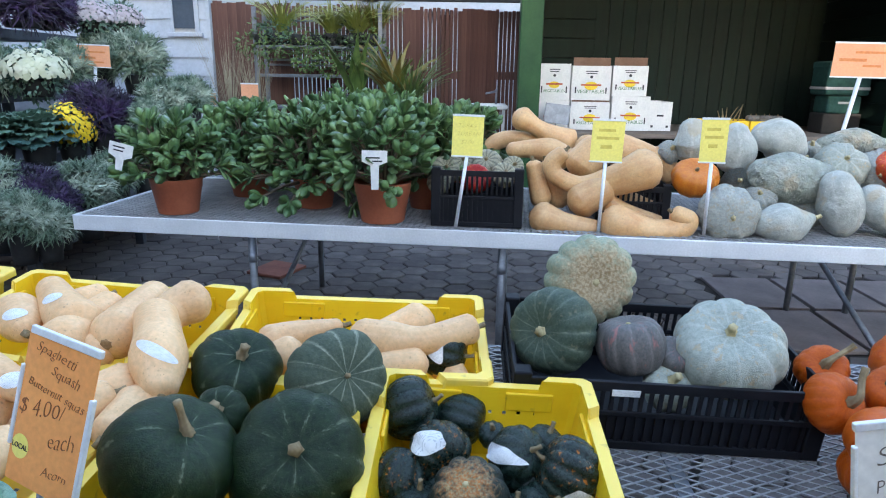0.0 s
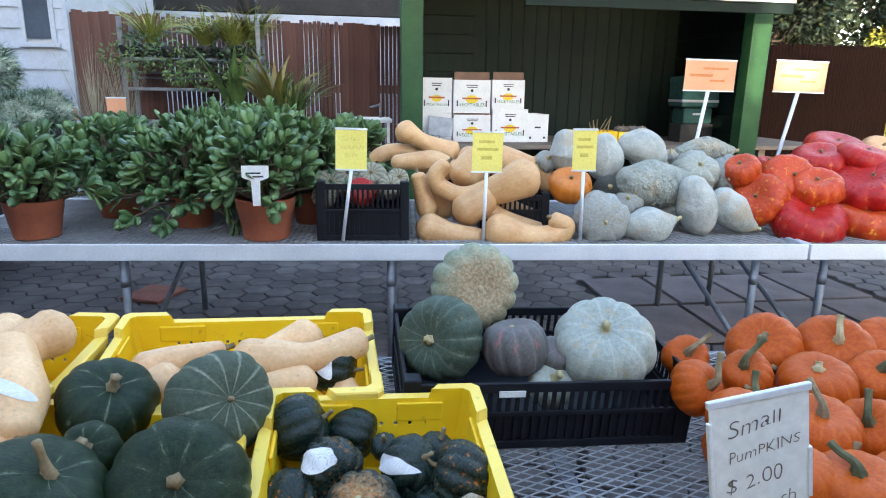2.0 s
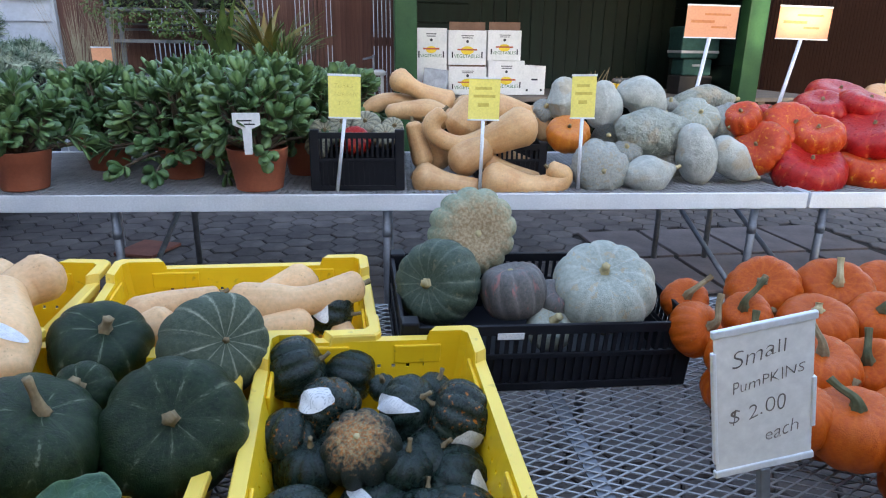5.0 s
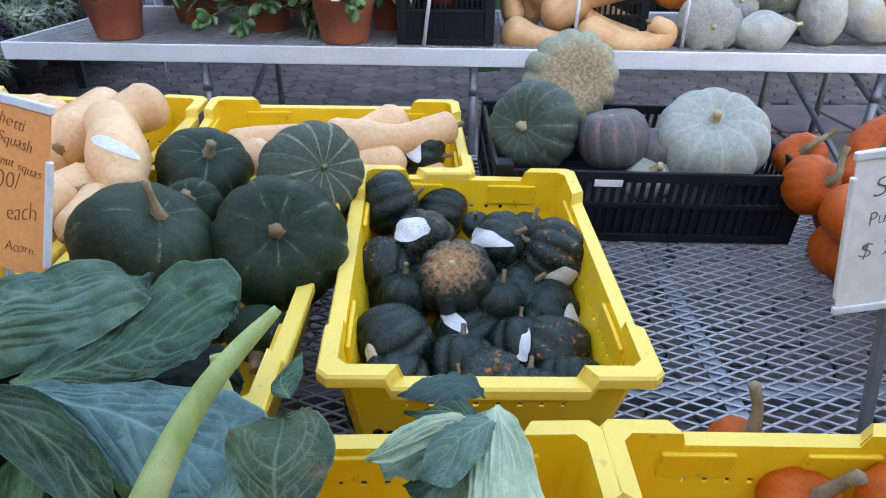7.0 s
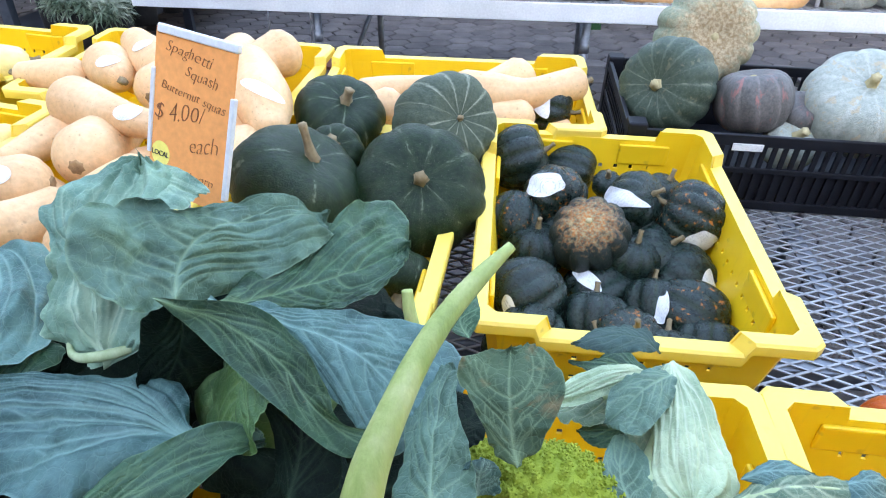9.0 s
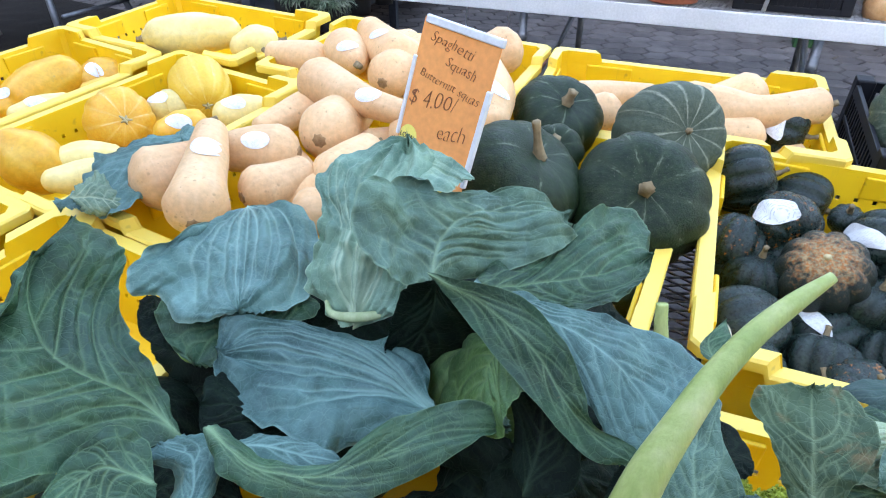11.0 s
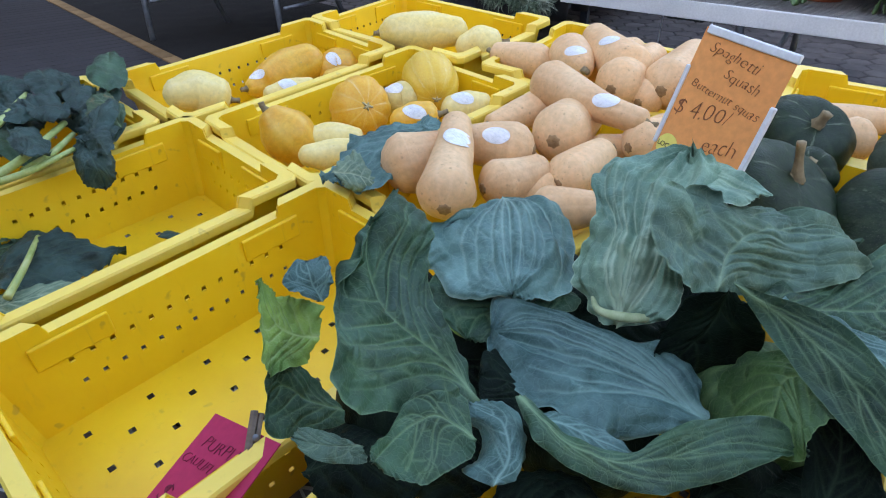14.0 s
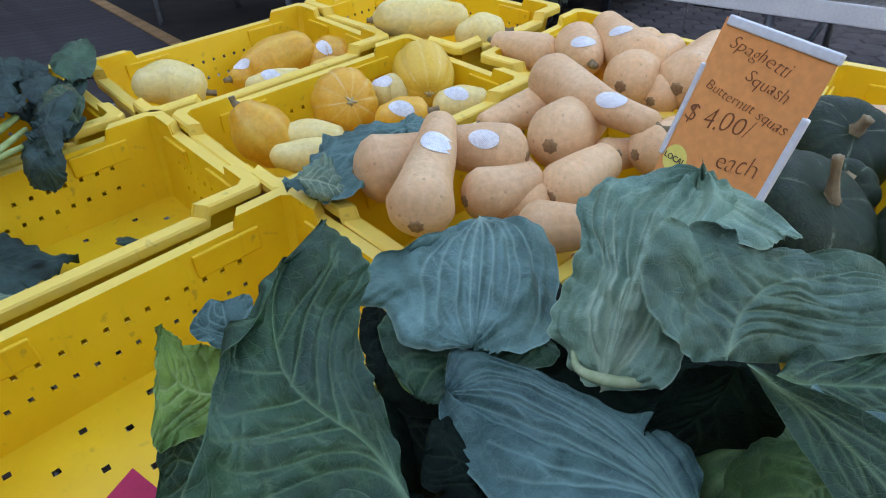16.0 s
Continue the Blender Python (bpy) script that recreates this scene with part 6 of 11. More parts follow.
def produce_box(x0, x1, z0, z1, y=5.9, turn=0.0, plain=False, open_top=False, dep=0.36):
    w, h = x1 - x0, z1 - z0
    t = thing("produce_box", Matrix.Translation(((x0 + x1) / 2, y, z0)) @ pose(0, 0, 0, 0, 0, turn), "white cardboard produce box" + (" with two hand holes" if plain else " printed with green lettering and a yellow sun"), "box", "produce boxes in the shed")
    g = 0.004
    box("front_panel", -w / 2, w / 2, 0, g, 0, h, M_WHITE, t, 0.001)
    box("back_panel", -w / 2, w / 2, dep - g, dep, 0, h, M_WHITE, t, 0.001)
    box("side_panel", -w / 2, -w / 2 + g, g, dep - g, 0, h, M_WHITE, t, 0.001)
    box("side_panel", w / 2 - g, w / 2, g, dep - g, 0, h, M_WHITE, t, 0.001)
    box("bottom_panel", -w / 2 + g, w / 2 - g, g, dep - g, 0, g, M_BROWNCARD, t, 0.0)
    if open_top:
        box("flap", -w / 2 + 0.01, w / 2 - 0.01, 0.02, 0.024, h, h + 0.07, M_BROWNCARD, t, 0.001, "brown inside of an open flap")
    face = pose(0, -0.001, 0, 90, 0, 0)
    if plain:
        box("hand_hole", -0.03, 0.03, -0.002, 0.0, h * 0.50, h * 0.56, M_INK, t, 0.0005)
        for s in (-1, 1):
            box("hand_hole", s * w * 0.33 - 0.01, s * w * 0.33 + 0.01, -0.002, 0.0, 0.03, 0.05, M_INK, t, 0.0005)
        return t
    bm = bmesh.new()
    bmesh.ops.create_circle(bm, cap_ends=True, segments=20, radius=w * 0.17)
    bmesh.ops.scale(bm, vec=(1.0, 0.62, 1), verts=bm.verts)
    s = part("sun_print", bm, M_BXYEL, t)
    s.matrix_basis = pose(0, -0.0015, h * 0.42, 90)
    lettering("VEGETABLES", w * 0.125, M_BXGREEN, t, pose(0, -0.002, h * 0.25, 90))
    box("red_script_bar", -w * 0.26, w * 0.26, -0.0024, -0.0016, h * 0.42, h * 0.47, M_BXRED, t, 0.0)
    for k in range(2):
        box("small_print_bar", -w * (0.16 - 0.02 * k), w * (0.16 - 0.02 * k), -0.002, -0.001, h * (0.83 - 0.06 * k), h * (0.855 - 0.06 * k), M_INK, t, 0.0)
    for s in (-1, 1):
        box("slot", s * w * 0.39 - 0.006, s * w * 0.39 + 0.006, -0.002, 0, h * 0.2, h * 0.38, M_INK, t, 0.0005)
    bm = bmesh.new()
    bmesh.ops.create_circle(bm, cap_ends=True, segments=12, radius=0.013)
    o = part("hand_hole", bm, M_INK, t)
    o.matrix_basis = pose(0, -0.0015, h * 0.68, 90)
    return t


produce_box(0.66, 0.955, 0.885, 1.14)
produce_box(0.97, 1.32, 0.885, 1.13, open_top=True)
produce_box(1.33, 1.665, 0.885, 1.185, y=5.87)
produce_box(1.67, 1.875, 0.885, 1.14, plain=True)
produce_box(0.67, 0.952, 1.142, 1.455)
produce_box(0.965, 1.31, 1.145, 1.44, open_top=True)
produce_box(1.325, 1.63, 1.187, 1.445, open_top=True, turn=-2)


def leaning_board():
    t = thing("slate_sign", pose(0.83, 5.74, 1.03, 80, 6, 0), "small grey slate sign on a thin stake", "sign")
    box("board", -0.11, 0.11, -0.085, 0.085, -0.004, 0.004, M_STEEL, t, 0.002)
    straight("stake", (0.0, -0.08, 0), (0.0, -0.16, -0.02), 0.006, M_STEEL, t)
    return t


leaning_board()


def tray(x, y, w):
    t = thing("yellow_tray", pose(x, y, 0.88), "shallow yellow tray of small dark gourds on the shed shelf", "tray", "yellow trays in the shed")
    for a in (((-w / 2, w / 2, -0.15, -0.14)), ((-w / 2, w / 2, 0.14, 0.15))):
        box("long_side", a[0], a[1], a[2], a[3], 0, 0.12, M_CRATE, t, 0.003)
    for s in (-1, 1):
        box("short_side", s * w / 2 - (0.01 if s > 0 else 0), s * w / 2 + (0.01 if s < 0 else 0), -0.14, 0.14, 0, 0.12, M_CRATE, t, 0.003)
    box("base", -w / 2 + 0.01, w / 2 - 0.01, -0.14, 0.14, 0, 0.006, M_CRATE, t, 0.001)
    return t


tray(2.25, 5.80, 0.42)
tray(2.64, 5.80, 0.34)
for k in range(5):
    round_squash("gourd", (2.53 + 0.058 * k, 5.80 + 0.03 * (k % 2), 1.015), 0.045, 0.07, S_DARKRED, "small dark brown gourd in a yellow tray", "gourd", "gourds in the tray", ribs=8, seed=900 + k, stem=(0.015, 0.005, 0.003))
for k in range(7):
    v, f, u = tube([(0, 0, 0), (0.02, 0, 0.05), (0.05 * math.sin(k), 0.02, 0.13 + 0.01 * k)], [0.006, 0.006, 0.003], 6, 6)
    o = link_mesh("dried_stalk", v, f, M_STEM)
    o.matrix_world = pose(2.24 + 0.03 * k, 5.79, 0.945, 0, 0, 40 * k)
    tagged(o, "dry tan stalk standing in a yellow tray", "stalk", "dried stalks in the tray")


def cooler_stack():
    t = thing("cooler_box", pose(3.42, 6.1, 1.06), "stacked teal insulated boxes with a pale stripe", "box")
    box("lower_box", -0.15, 0.15, -0.12, 0.12, 0.0, 0.155, M_TEAL, t, 0.02)
    box("upper_box", -0.195, 0.195, -0.14, 0.14, 0.160, 0.45, M_TEAL, t, 0.02)
    box("lid", -0.20, 0.20, -0.146, 0.146, 0.385, 0.452, M_TEAL, t, 0.018)
    box("stripe", -0.198, 0.198, -0.143, 0.143, 0.205, 0.235, M_GREY, t, 0.01, "pale woven stripe")
    box("handle", -0.06, 0.06, -0.132, -0.118, 0.085, 0.105, M_GREY, t, 0.004)
    box("stand", -0.17, 0.17, -0.12, 0.12, -0.18, -0.002, M_DARK, t, 0.01)
    return t


cooler_stack()


# ---- fence ----
def fence(name_label, x0, x1, y, top, gap, shut, seed, turn=0.0, mat=None):
    rg = random.Random(seed)
    mat = mat or M_FENCE
    t = thing("fence", pose(x0, y, 0, 0, 0, turn), name_label, "fence")
    x, k = 0.0, 0
    me = box("board", 0, 0.034, 0, 0.018, 0.05, 1.0, mat, t, 0.003)
    base = me.data
    first = True
    while x < x1 - x0:
        o = me if first else new("board", base)
        first = False
        o.parent = t
        o.location = (x, 0, 0)
        o.scale = (rg.uniform(0.98, 1.10) if not shut(x) else (1.36 if mat is M_FENCE else 1.26), 1, top + rg.uniform(-0.015, 0.02))
        x += 0.046
        k += 1
    for z in (0.45, 1.30):
        box("rail", 0, x1 - x0, 0.02, 0.06, z, z + 0.09, mat, t, 0.004)
    for q in np.arange(0, x1 - x0, 1.2):
        box("post", q, q + 0.1, 0.062, 0.16, 0, top - 0.05, mat, t, 0.005)
    return t


fence("weathered red-brown slatted wooden fence with light between the slats", -2.60, 0.66, 6.80, 2.02, 0.02, lambda x: x < 0.75 or 1.95 < x < 2.15 or 2.55 < x < 2.95, 1, 10.5)
fence("shade-darkened red-brown board fence behind the shed", 3.75, 6.85, 7.45, 1.95, 0.0, lambda x: True, 2, 0.0, M_FENCESHADE)


# ---- white house ----
def house():
    t = thing("house", pose(-2.60, 6.75, 0), "white clapboard house with a dark window", "house")
    d = 5.0
    n = 24
    lap = 0.185
    for k in range(n):
        z = k * lap
        spans = [(-d, 0.0)]
        if 1.72 < z + lap and z < 2.85:
            spans = [(-d, -0.36), (-0.08, 0.0)]
        for a, b in spans:
            bm = bmesh.new()
            vs = [bm.verts.new(q) for q in ((a, 0.0, z), (b, 0.0, z), (b, 0.020, z + lap), (a, 0.020, z + lap), (a, 0.024, z), (b, 0.024, z))]
            bm.faces.new((vs[0], vs[1], vs[2], vs[3]))
            bm.faces.new((vs[0], vs[4], vs[5], vs[1]))
            bm.faces.new((vs[3], vs[2], vs[5], vs[4]))
            part("siding_board", bm, M_SIDING, t)
    box("wall", -d, -0.01, 0.026, 3.0, 0, 4.3, M_GREY, t, 0.0)
    box("corner_trim", -0.008, 0.03, -0.004, 0.08, 0, 4.3, M_SIDING, t, 0.003)
    w = box("window", -0.36, -0.10, 0.006, 0.02, 1.76, 2.82, M_GLASSY, t, 0.0, "dark window pane")
    for a in ((-0.38, -0.345, 1.70, 2.88), (-0.125, -0.08, 1.70, 2.88)):
        box("frame_side", a[0], a[1], -0.012, 0.02, a[2], a[3], M_SIDING, w, 0.003)
    box("sill", -0.41, -0.05, -0.03, 0.02, 1.68, 1.72, M_SIDING, w, 0.004)
    return t


house()


def far_building():
    t = thing("far_house", pose(-2.0, 11.5, 0), "pale house behind the fence with a white eave", "house")
    box("wall", -2.5, 4.3, 0, 4, 0, 3.6, M_GREY, t, 0.0)
    box("eave", -2.6, 3.8, -0.35, -0.05, 2.36, 2.50, M_SIDING, t, 0.004, "white painted eave board")
    for k in range(10):
        box("siding_board", -2.5, 4.2, -0.04, -0.012, 0.3 + k * 0.2, 0.3 + k * 0.2 + 0.19, M_SIDING, t, 0.003)
    box("roof", -2.6, 3.8, -0.36, 4.2, 2.51, 3.2, M_DARK, t, 0.01)
    return t


far_building()


# ---- unseen blocks added behind the camera to keep the low sun off the stall ----
def sun_block(x0, x1, h, label, over=None):
    """An unseen sun block h high; over starts an upper wall, leaving a light slot between."""
    t = thing("street_building", pose(0, 0, 0), label, "building", "street buildings")
    box("wall", x0, x1, -12.1, -12, 0, h, M_UNSEEN, t, 0.0)
    if over:
        box("upper_wall", x0, x1, -12.1, -12, over, 12.0, M_UNSEEN, t, 0.0)
    return t


sun_block(-40, -3.15, 12.0, "unseen sun block behind the stall")
sun_block(-3.15, -2.82, 4.97, "unseen sun block with a light slot", 5.14)
sun_block(-2.82, -2.62, 5.23, "narrow unseen sun block with a light slot", 6.1)
sun_block(-2.62, -1.9, 12.0, "narrow unseen sun block")
sun_block(-1.9, -0.9, 4.27, "low unseen sun block with a light slot", 4.62)
sun_block(-0.9, 0.0, 12.0, "unseen sun block at the end of the row")


# unseen side walls added to cut the sky light from left and right
def sky_block(x, y0, y1, h, label):
    t = thing("street_building", pose(x, 0, 0), label, "building", "street buildings")
    box("wall", -0.2, 0.2, y0, y1, 0, h, M_UNSEEN, t, 0.0)
    return t


sky_block(-15, -11, 24, 10.0, "unseen dark wall cutting sky light from the left")
sky_block(17, -11, 3, 10.0, "unseen dark wall cutting sky light from the right")


def walkway_wall():
    """An unseen dark wall added behind the camera to shade the nearest crates."""
    t = thing("walkway_wall", pose(0, -1.35, 0), "unseen dark wall shading the nearest crates", "wall")
    box("wall_panel", -4.5, 3.2, -0.12, 0.0, 0, 2.05, M_UNSEEN, t, 0.0)
    return t


walkway_wall()


# ---- leaves ----
def leaf_material(name, base, dark, vein, rough=0.50, brown=0.0, spec=0.05, bloom=0.0, veins=0.62, net=0.20):
    """UV x runs along the midrib from the stalk, UV y across it from -1 to 1; the attribute vein holds the ribs."""
    m, nt, b = material(name, rough, spec=spec)
    uvn = nd(nt, "TexCoord").outputs["UV"]
    sep = nd(nt, "SeparateXYZ")
    nt.links.new(uvn, sep.inputs[0])
    s, w = sep.outputs[0], sep.outputs[1]
    v = coords(nt)
    aw = math_n(nt, "ABSOLUTE", w)
    at = nt.nodes.new("ShaderNodeAttribute")
    at.attribute_name = "vein"
    ribs = at.outputs["Fac"]
    # the finest net of veins, its cells bent by noise
    bent = nd(nt, "VectorMath", op="ADD")
    nt.links.new(v, bent.inputs[0])
    nz = nd(nt, "TexNoise")
    nz.inputs["Scale"].default_value = 40
    nt.links.new(v, nz.inputs["Vector"])
    sc = nd(nt, "VectorMath", op="SCALE")
    nt.links.new(nz.outputs["Color"], sc.inputs[0])
    sc.inputs["Scale"].default_value = 0.016
    nt.links.new(sc.outputs[0], bent.inputs[1])
    cells = []
    for scale, wid in ((75, 0.045), (190, 0.07)):
        vo = nd(nt, "TexVoronoi", feature="DISTANCE_TO_EDGE")
        vo.inputs["Scale"].default_value = scale
        nt.links.new(bent.outputs[0], vo.inputs["Vector"])
        cells.append(ramp(nt, vo.outputs["Distance"], [(0.0, (1.0,)), (wid, (0.0,))]))
    fine_net = math_n(nt, "ADD", math_n(nt, "MULTIPLY", cells[0], 0.65), math_n(nt, "MULTIPLY", cells[1], 0.35))
    wide = noise_at(nt, v, 12, 4, 0.6)
    mid = noise_at(nt, v, 38, 4, 0.62)
    fine = noise_at(nt, v, 150, 3, 0.6)
    col = mix(nt, ramp(nt, wide, [(0.36, (0.0,)), (0.62, (1.0,))]), dark, base)
    col = mix(nt, 0.55, col, ramp(nt, mid, [(0.34, (0.55, 0.64, 0.62)), (0.66, (1.18, 1.16, 1.14))]), "MULTIPLY")
    col = mix(nt, 0.3, col, ramp(nt, fine, [(0.3, (0.7,)), (0.7, (1.0,))]), "MULTIPLY")
    if bloom:
        # wax on the skin, rubbed off in places
        rub = ramp(nt, noise_at(nt, v, 19, 5, 0.65, 0.6), [(0.36, (0.0,)), (0.62, (1.0,))])
        col = mix(nt, math_n(nt, "MULTIPLY", rub, bloom), col, (0.20, 0.37, 0.36))
    col = mix(nt, math_n(nt, "MULTIPLY", fine_net, net), col, vein)
    col = mix(nt, math_n(nt, "MULTIPLY", ribs, veins), col, vein)
    foot = ramp(nt, math_n(nt, "ADD", s, math_n(nt, "MULTIPLY", aw, 0.10)), [(0.0, (1.0,)), (0.13, (0.0,))])
    col = mix(nt, math_n(nt, "MULTIPLY", foot, 0.55), col, vein)
    edge = ramp(nt, aw, [(0.972, (0.0,)), (1.0, (1.0,))])
    col = mix(nt, math_n(nt, "MULTIPLY", edge, 0.4), col, vein)
    spots = ramp(nt, noise_at(nt, v, 62, 4, 0.7, 0.3), [(0.70, (0.0,)), (0.75, (1.0,))])
    col = mix(nt, math_n(nt, "MULTIPLY", spots, 0.35), col, (0.16, 0.13, 0.06))
    if brown:
        br = ramp(nt, noise_at(nt, v, 22, 4, 0.65, 0.5), [(0.56, (0.0,)), (0.66, (1.0,))])
        col = mix(nt, math_n(nt, "MULTIPLY", br, 0.7), col, (0.20, 0.13, 0.06))
    nt.links.new(col, b.inputs["Base Color"])
    nt.links.new(math_n(nt, "ADD", math_n(nt, "MULTIPLY", mid, 0.3), rough - 0.15), b.inputs["Roughness"])
    h = math_n(nt, "ADD", math_n(nt, "MULTIPLY", fine_net, -0.55), math_n(nt, "ADD", math_n(nt, "MULTIPLY", mid, 0.9), math_n(nt, "MULTIPLY", fine, 0.25)))
    h = math_n(nt, "ADD", h, math_n(nt, "MULTIPLY", ribs, 0.5))
    bump(nt, b, h, 0.5, 0.003)
    # light passes through the thin blade
    tr = nd(nt, "BsdfTranslucent")
    nt.links.new(col, tr.inputs[0])
    mx = nd(nt, "MixShader")
    mx.inputs[0].default_value = 0.08
    nt.links.new(b.outputs[0], mx.inputs[1])
    nt.links.new(tr.outputs[0], mx.inputs[2])
    nt.links.new(mx.outputs[0], nt.nodes["Material Output"].inputs["Surface"])
    return m


LEAF = {
    "dark": leaf_material("cabbage leaf", (0.026, 0.084, 0.036), (0.008, 0.032, 0.015), (0.20, 0.33, 0.18), spec=0.24, bloom=0.10),
    "blue": leaf_material("waxy cabbage leaf", (0.050, 0.130, 0.112), (0.014, 0.054, 0.050), (0.25, 0.43, 0.38), spec=0.26, bloom=0.30, veins=0.65),
    # brighter copy of blue: light on the sky-facing blade put into its colour
    "sky": leaf_material("sky-lit waxy cabbage leaf", (0.130, 0.262, 0.224), (0.050, 0.125, 0.112), (0.36, 0.54, 0.46), spec=0.26, bloom=0.30, veins=0.65),
    "greens": leaf_material("dark greens leaf", (0.020, 0.052, 0.042), (0.007, 0.020, 0.017), (0.075, 0.13, 0.09), spec=0.24, bloom=0.12),
    "white": leaf_material("pale leaf stalk", (0.46, 0.56, 0.36), (0.25, 0.36, 0.22), (0.66, 0.72, 0.54), spec=0.25),
    "light": leaf_material("pale green cabbage leaf", (0.24, 0.38, 0.07), (0.11, 0.23, 0.050), (0.42, 0.54, 0.26), spec=0.2),
    "head": leaf_material("inner cabbage leaf", (0.058, 0.135, 0.038), (0.027, 0.072, 0.022), (0.24, 0.38, 0.16), spec=0.2, bloom=0.06),
    "pale": leaf_material("cauliflower leaf", (0.175, 0.265, 0.175), (0.065, 0.130, 0.085), (0.55, 0.62, 0.42), spec=0.2),
    "wax": leaf_material("bloomy cabbage leaf", (0.260, 0.420, 0.300), (0.095, 0.205, 0.140), (0.60, 0.74, 0.54), spec=0.22, bloom=0.24),
    "mid": leaf_material("grey green cabbage leaf", (0.098, 0.186, 0.122), (0.036, 0.082, 0.050), (0.28, 0.42, 0.28), spec=0.26, bloom=0.18, veins=0.6),
    # near-black filler: the shade of the gaps is put into the leaf colour
    "deep": leaf_material("gap-shade leaf", (0.007, 0.017, 0.012), (0.002, 0.005, 0.004), (0.030, 0.055, 0.032), spec=0.06),
    "brown": leaf_material("browned leaf", (0.075, 0.125, 0.070), (0.025, 0.058, 0.036), (0.24, 0.33, 0.19), brown=1.0, spec=0.12),
}
M_STALK = wear("green stalk", [(0.25, (0.20, 0.30, 0.075)), (0.5, (0.36, 0.44, 0.15)), (0.75, (0.52, 0.56, 0.27))], 7, 0.40, grain=70, stretch=(5, 5, 1.2), bstr=0.35)
M_RIB = wear("pale leaf rib", [(0.3, (0.30, 0.40, 0.20)), (0.7, (0.48, 0.56, 0.34))], 9, 0.45, grain=50, stretch=(6, 6, 1), bstr=0.2)
M_CURD = wear("romanesco curd", [(0.3, (0.21, 0.28, 0.020)), (0.7, (0.38, 0.44, 0.050))], 30, 0.7, grain=160, bstr=0.8, bdist=0.003)


def fan_veins(rg, n):
    """Veins that spread like a fan from the foot and fork on their way."""
    lines = []
    for k in range(n):
        g = -1 + 2 * (k + 0.5) / n + rg.uniform(-0.5, 0.5) / n
        wig, wag = rg.uniform(0, 6.28), rg.uniform(0.01, 0.04)
        far = rg.uniform(0.82, 0.98) * (1 - 0.35 * abs(g) ** 2)

        def at(t):
            return (0.02 + far * t, g * (0.30 + 0.62 * t ** 0.7) * (0.55 + 0.45 * t) + wag * math.sin(6 * t + wig) * t)

        amp = rg.uniform(0.55, 1.0)
        lines.append(([at(t) for t in np.linspace(0, 1, 9)], 0.0030, 0.0006, amp))
        for t0 in (0.35, 0.5, 0.65, 0.8):
            if rg.random() < 0.3:
                continue
            p = at(t0 + rg.uniform(-0.06, 0.06))
            side = rg.choice((-1, 1))
            q = (p[0] + rg.uniform(0.05, 0.10), p[1] + side * rg.uniform(0.04, 0.08))
            e = (q[0] + rg.uniform(0.02, 0.12), q[1] + side * rg.uniform(0.04, 0.12))
            lines.append(([p, q, e], 0.0011, 0.0005, rg.uniform(0.35, 0.6)))
    return lines


def leaf_veins(rg, n):
    """Lines in the leaf's own coordinates: s along the midrib, w across; each with its width at both ends in metres and its strength."""
    kink = [rg.uniform(-0.03, 0.03) for _ in range(4)]
    lines = [([(0.0, 0.0), (0.22, kink[0]), (0.45, kink[1]), (0.7, kink[2]), (0.96, 0.0)], 0.0030, 0.0008, 1.0)]
    for side in (-1, 1):
        s0 = 0.010
        for k in range(n):
            if k:
                s0 += 0.74 / n * rg.uniform(0.55, 1.5)
            if s0 > 0.82:
                break
            sweep = rg.uniform(0.26, 0.52) * (1 - 0.55 * s0)
            wig, wag = rg.uniform(0, 6.28), rg.uniform(0.008, 0.030)
            reach = rg.uniform(0.72, 1.0)
            amp = rg.uniform(0.5, 0.9)

            def at(t):
                return (s0 + sweep * t ** 1.2 + wag * math.sin(5.5 * t + wig) * t, side * reach * t)

            lines.append(([at(t) for t in np.linspace(0, 1, 9)], 0.0016, 0.0005, amp))
            gap = 0.74 / n
            for t0 in (0.16, 0.32, 0.48, 0.64, 0.80):
                if rg.random() < 0.2:
                    continue
                p = at(t0 + rg.uniform(-0.07, 0.07))
                fork = rg.choice((-1, 1, 1))
                ln = gap * rg.uniform(0.5, 1.15)
                q = (p[0] + fork * ln * 0.5 + rg.uniform(-0.012, 0.012), p[1] + side * rg.uniform(0.03, 0.13))
                e = (p[0] + fork * ln, p[1] + side * rg.uniform(0.06, 0.28))
                lines.append(([p, q, e], 0.0010, 0.0005, rg.uniform(0.35, 0.6)))
                if rg.random() < 0.6:
                    e2 = (q[0] + fork * ln * 0.15, q[1] + side * rg.uniform(0.10, 0.20))
                    lines.append(([q, e2], 0.0007, 0.0004, 0.35))
    return lines


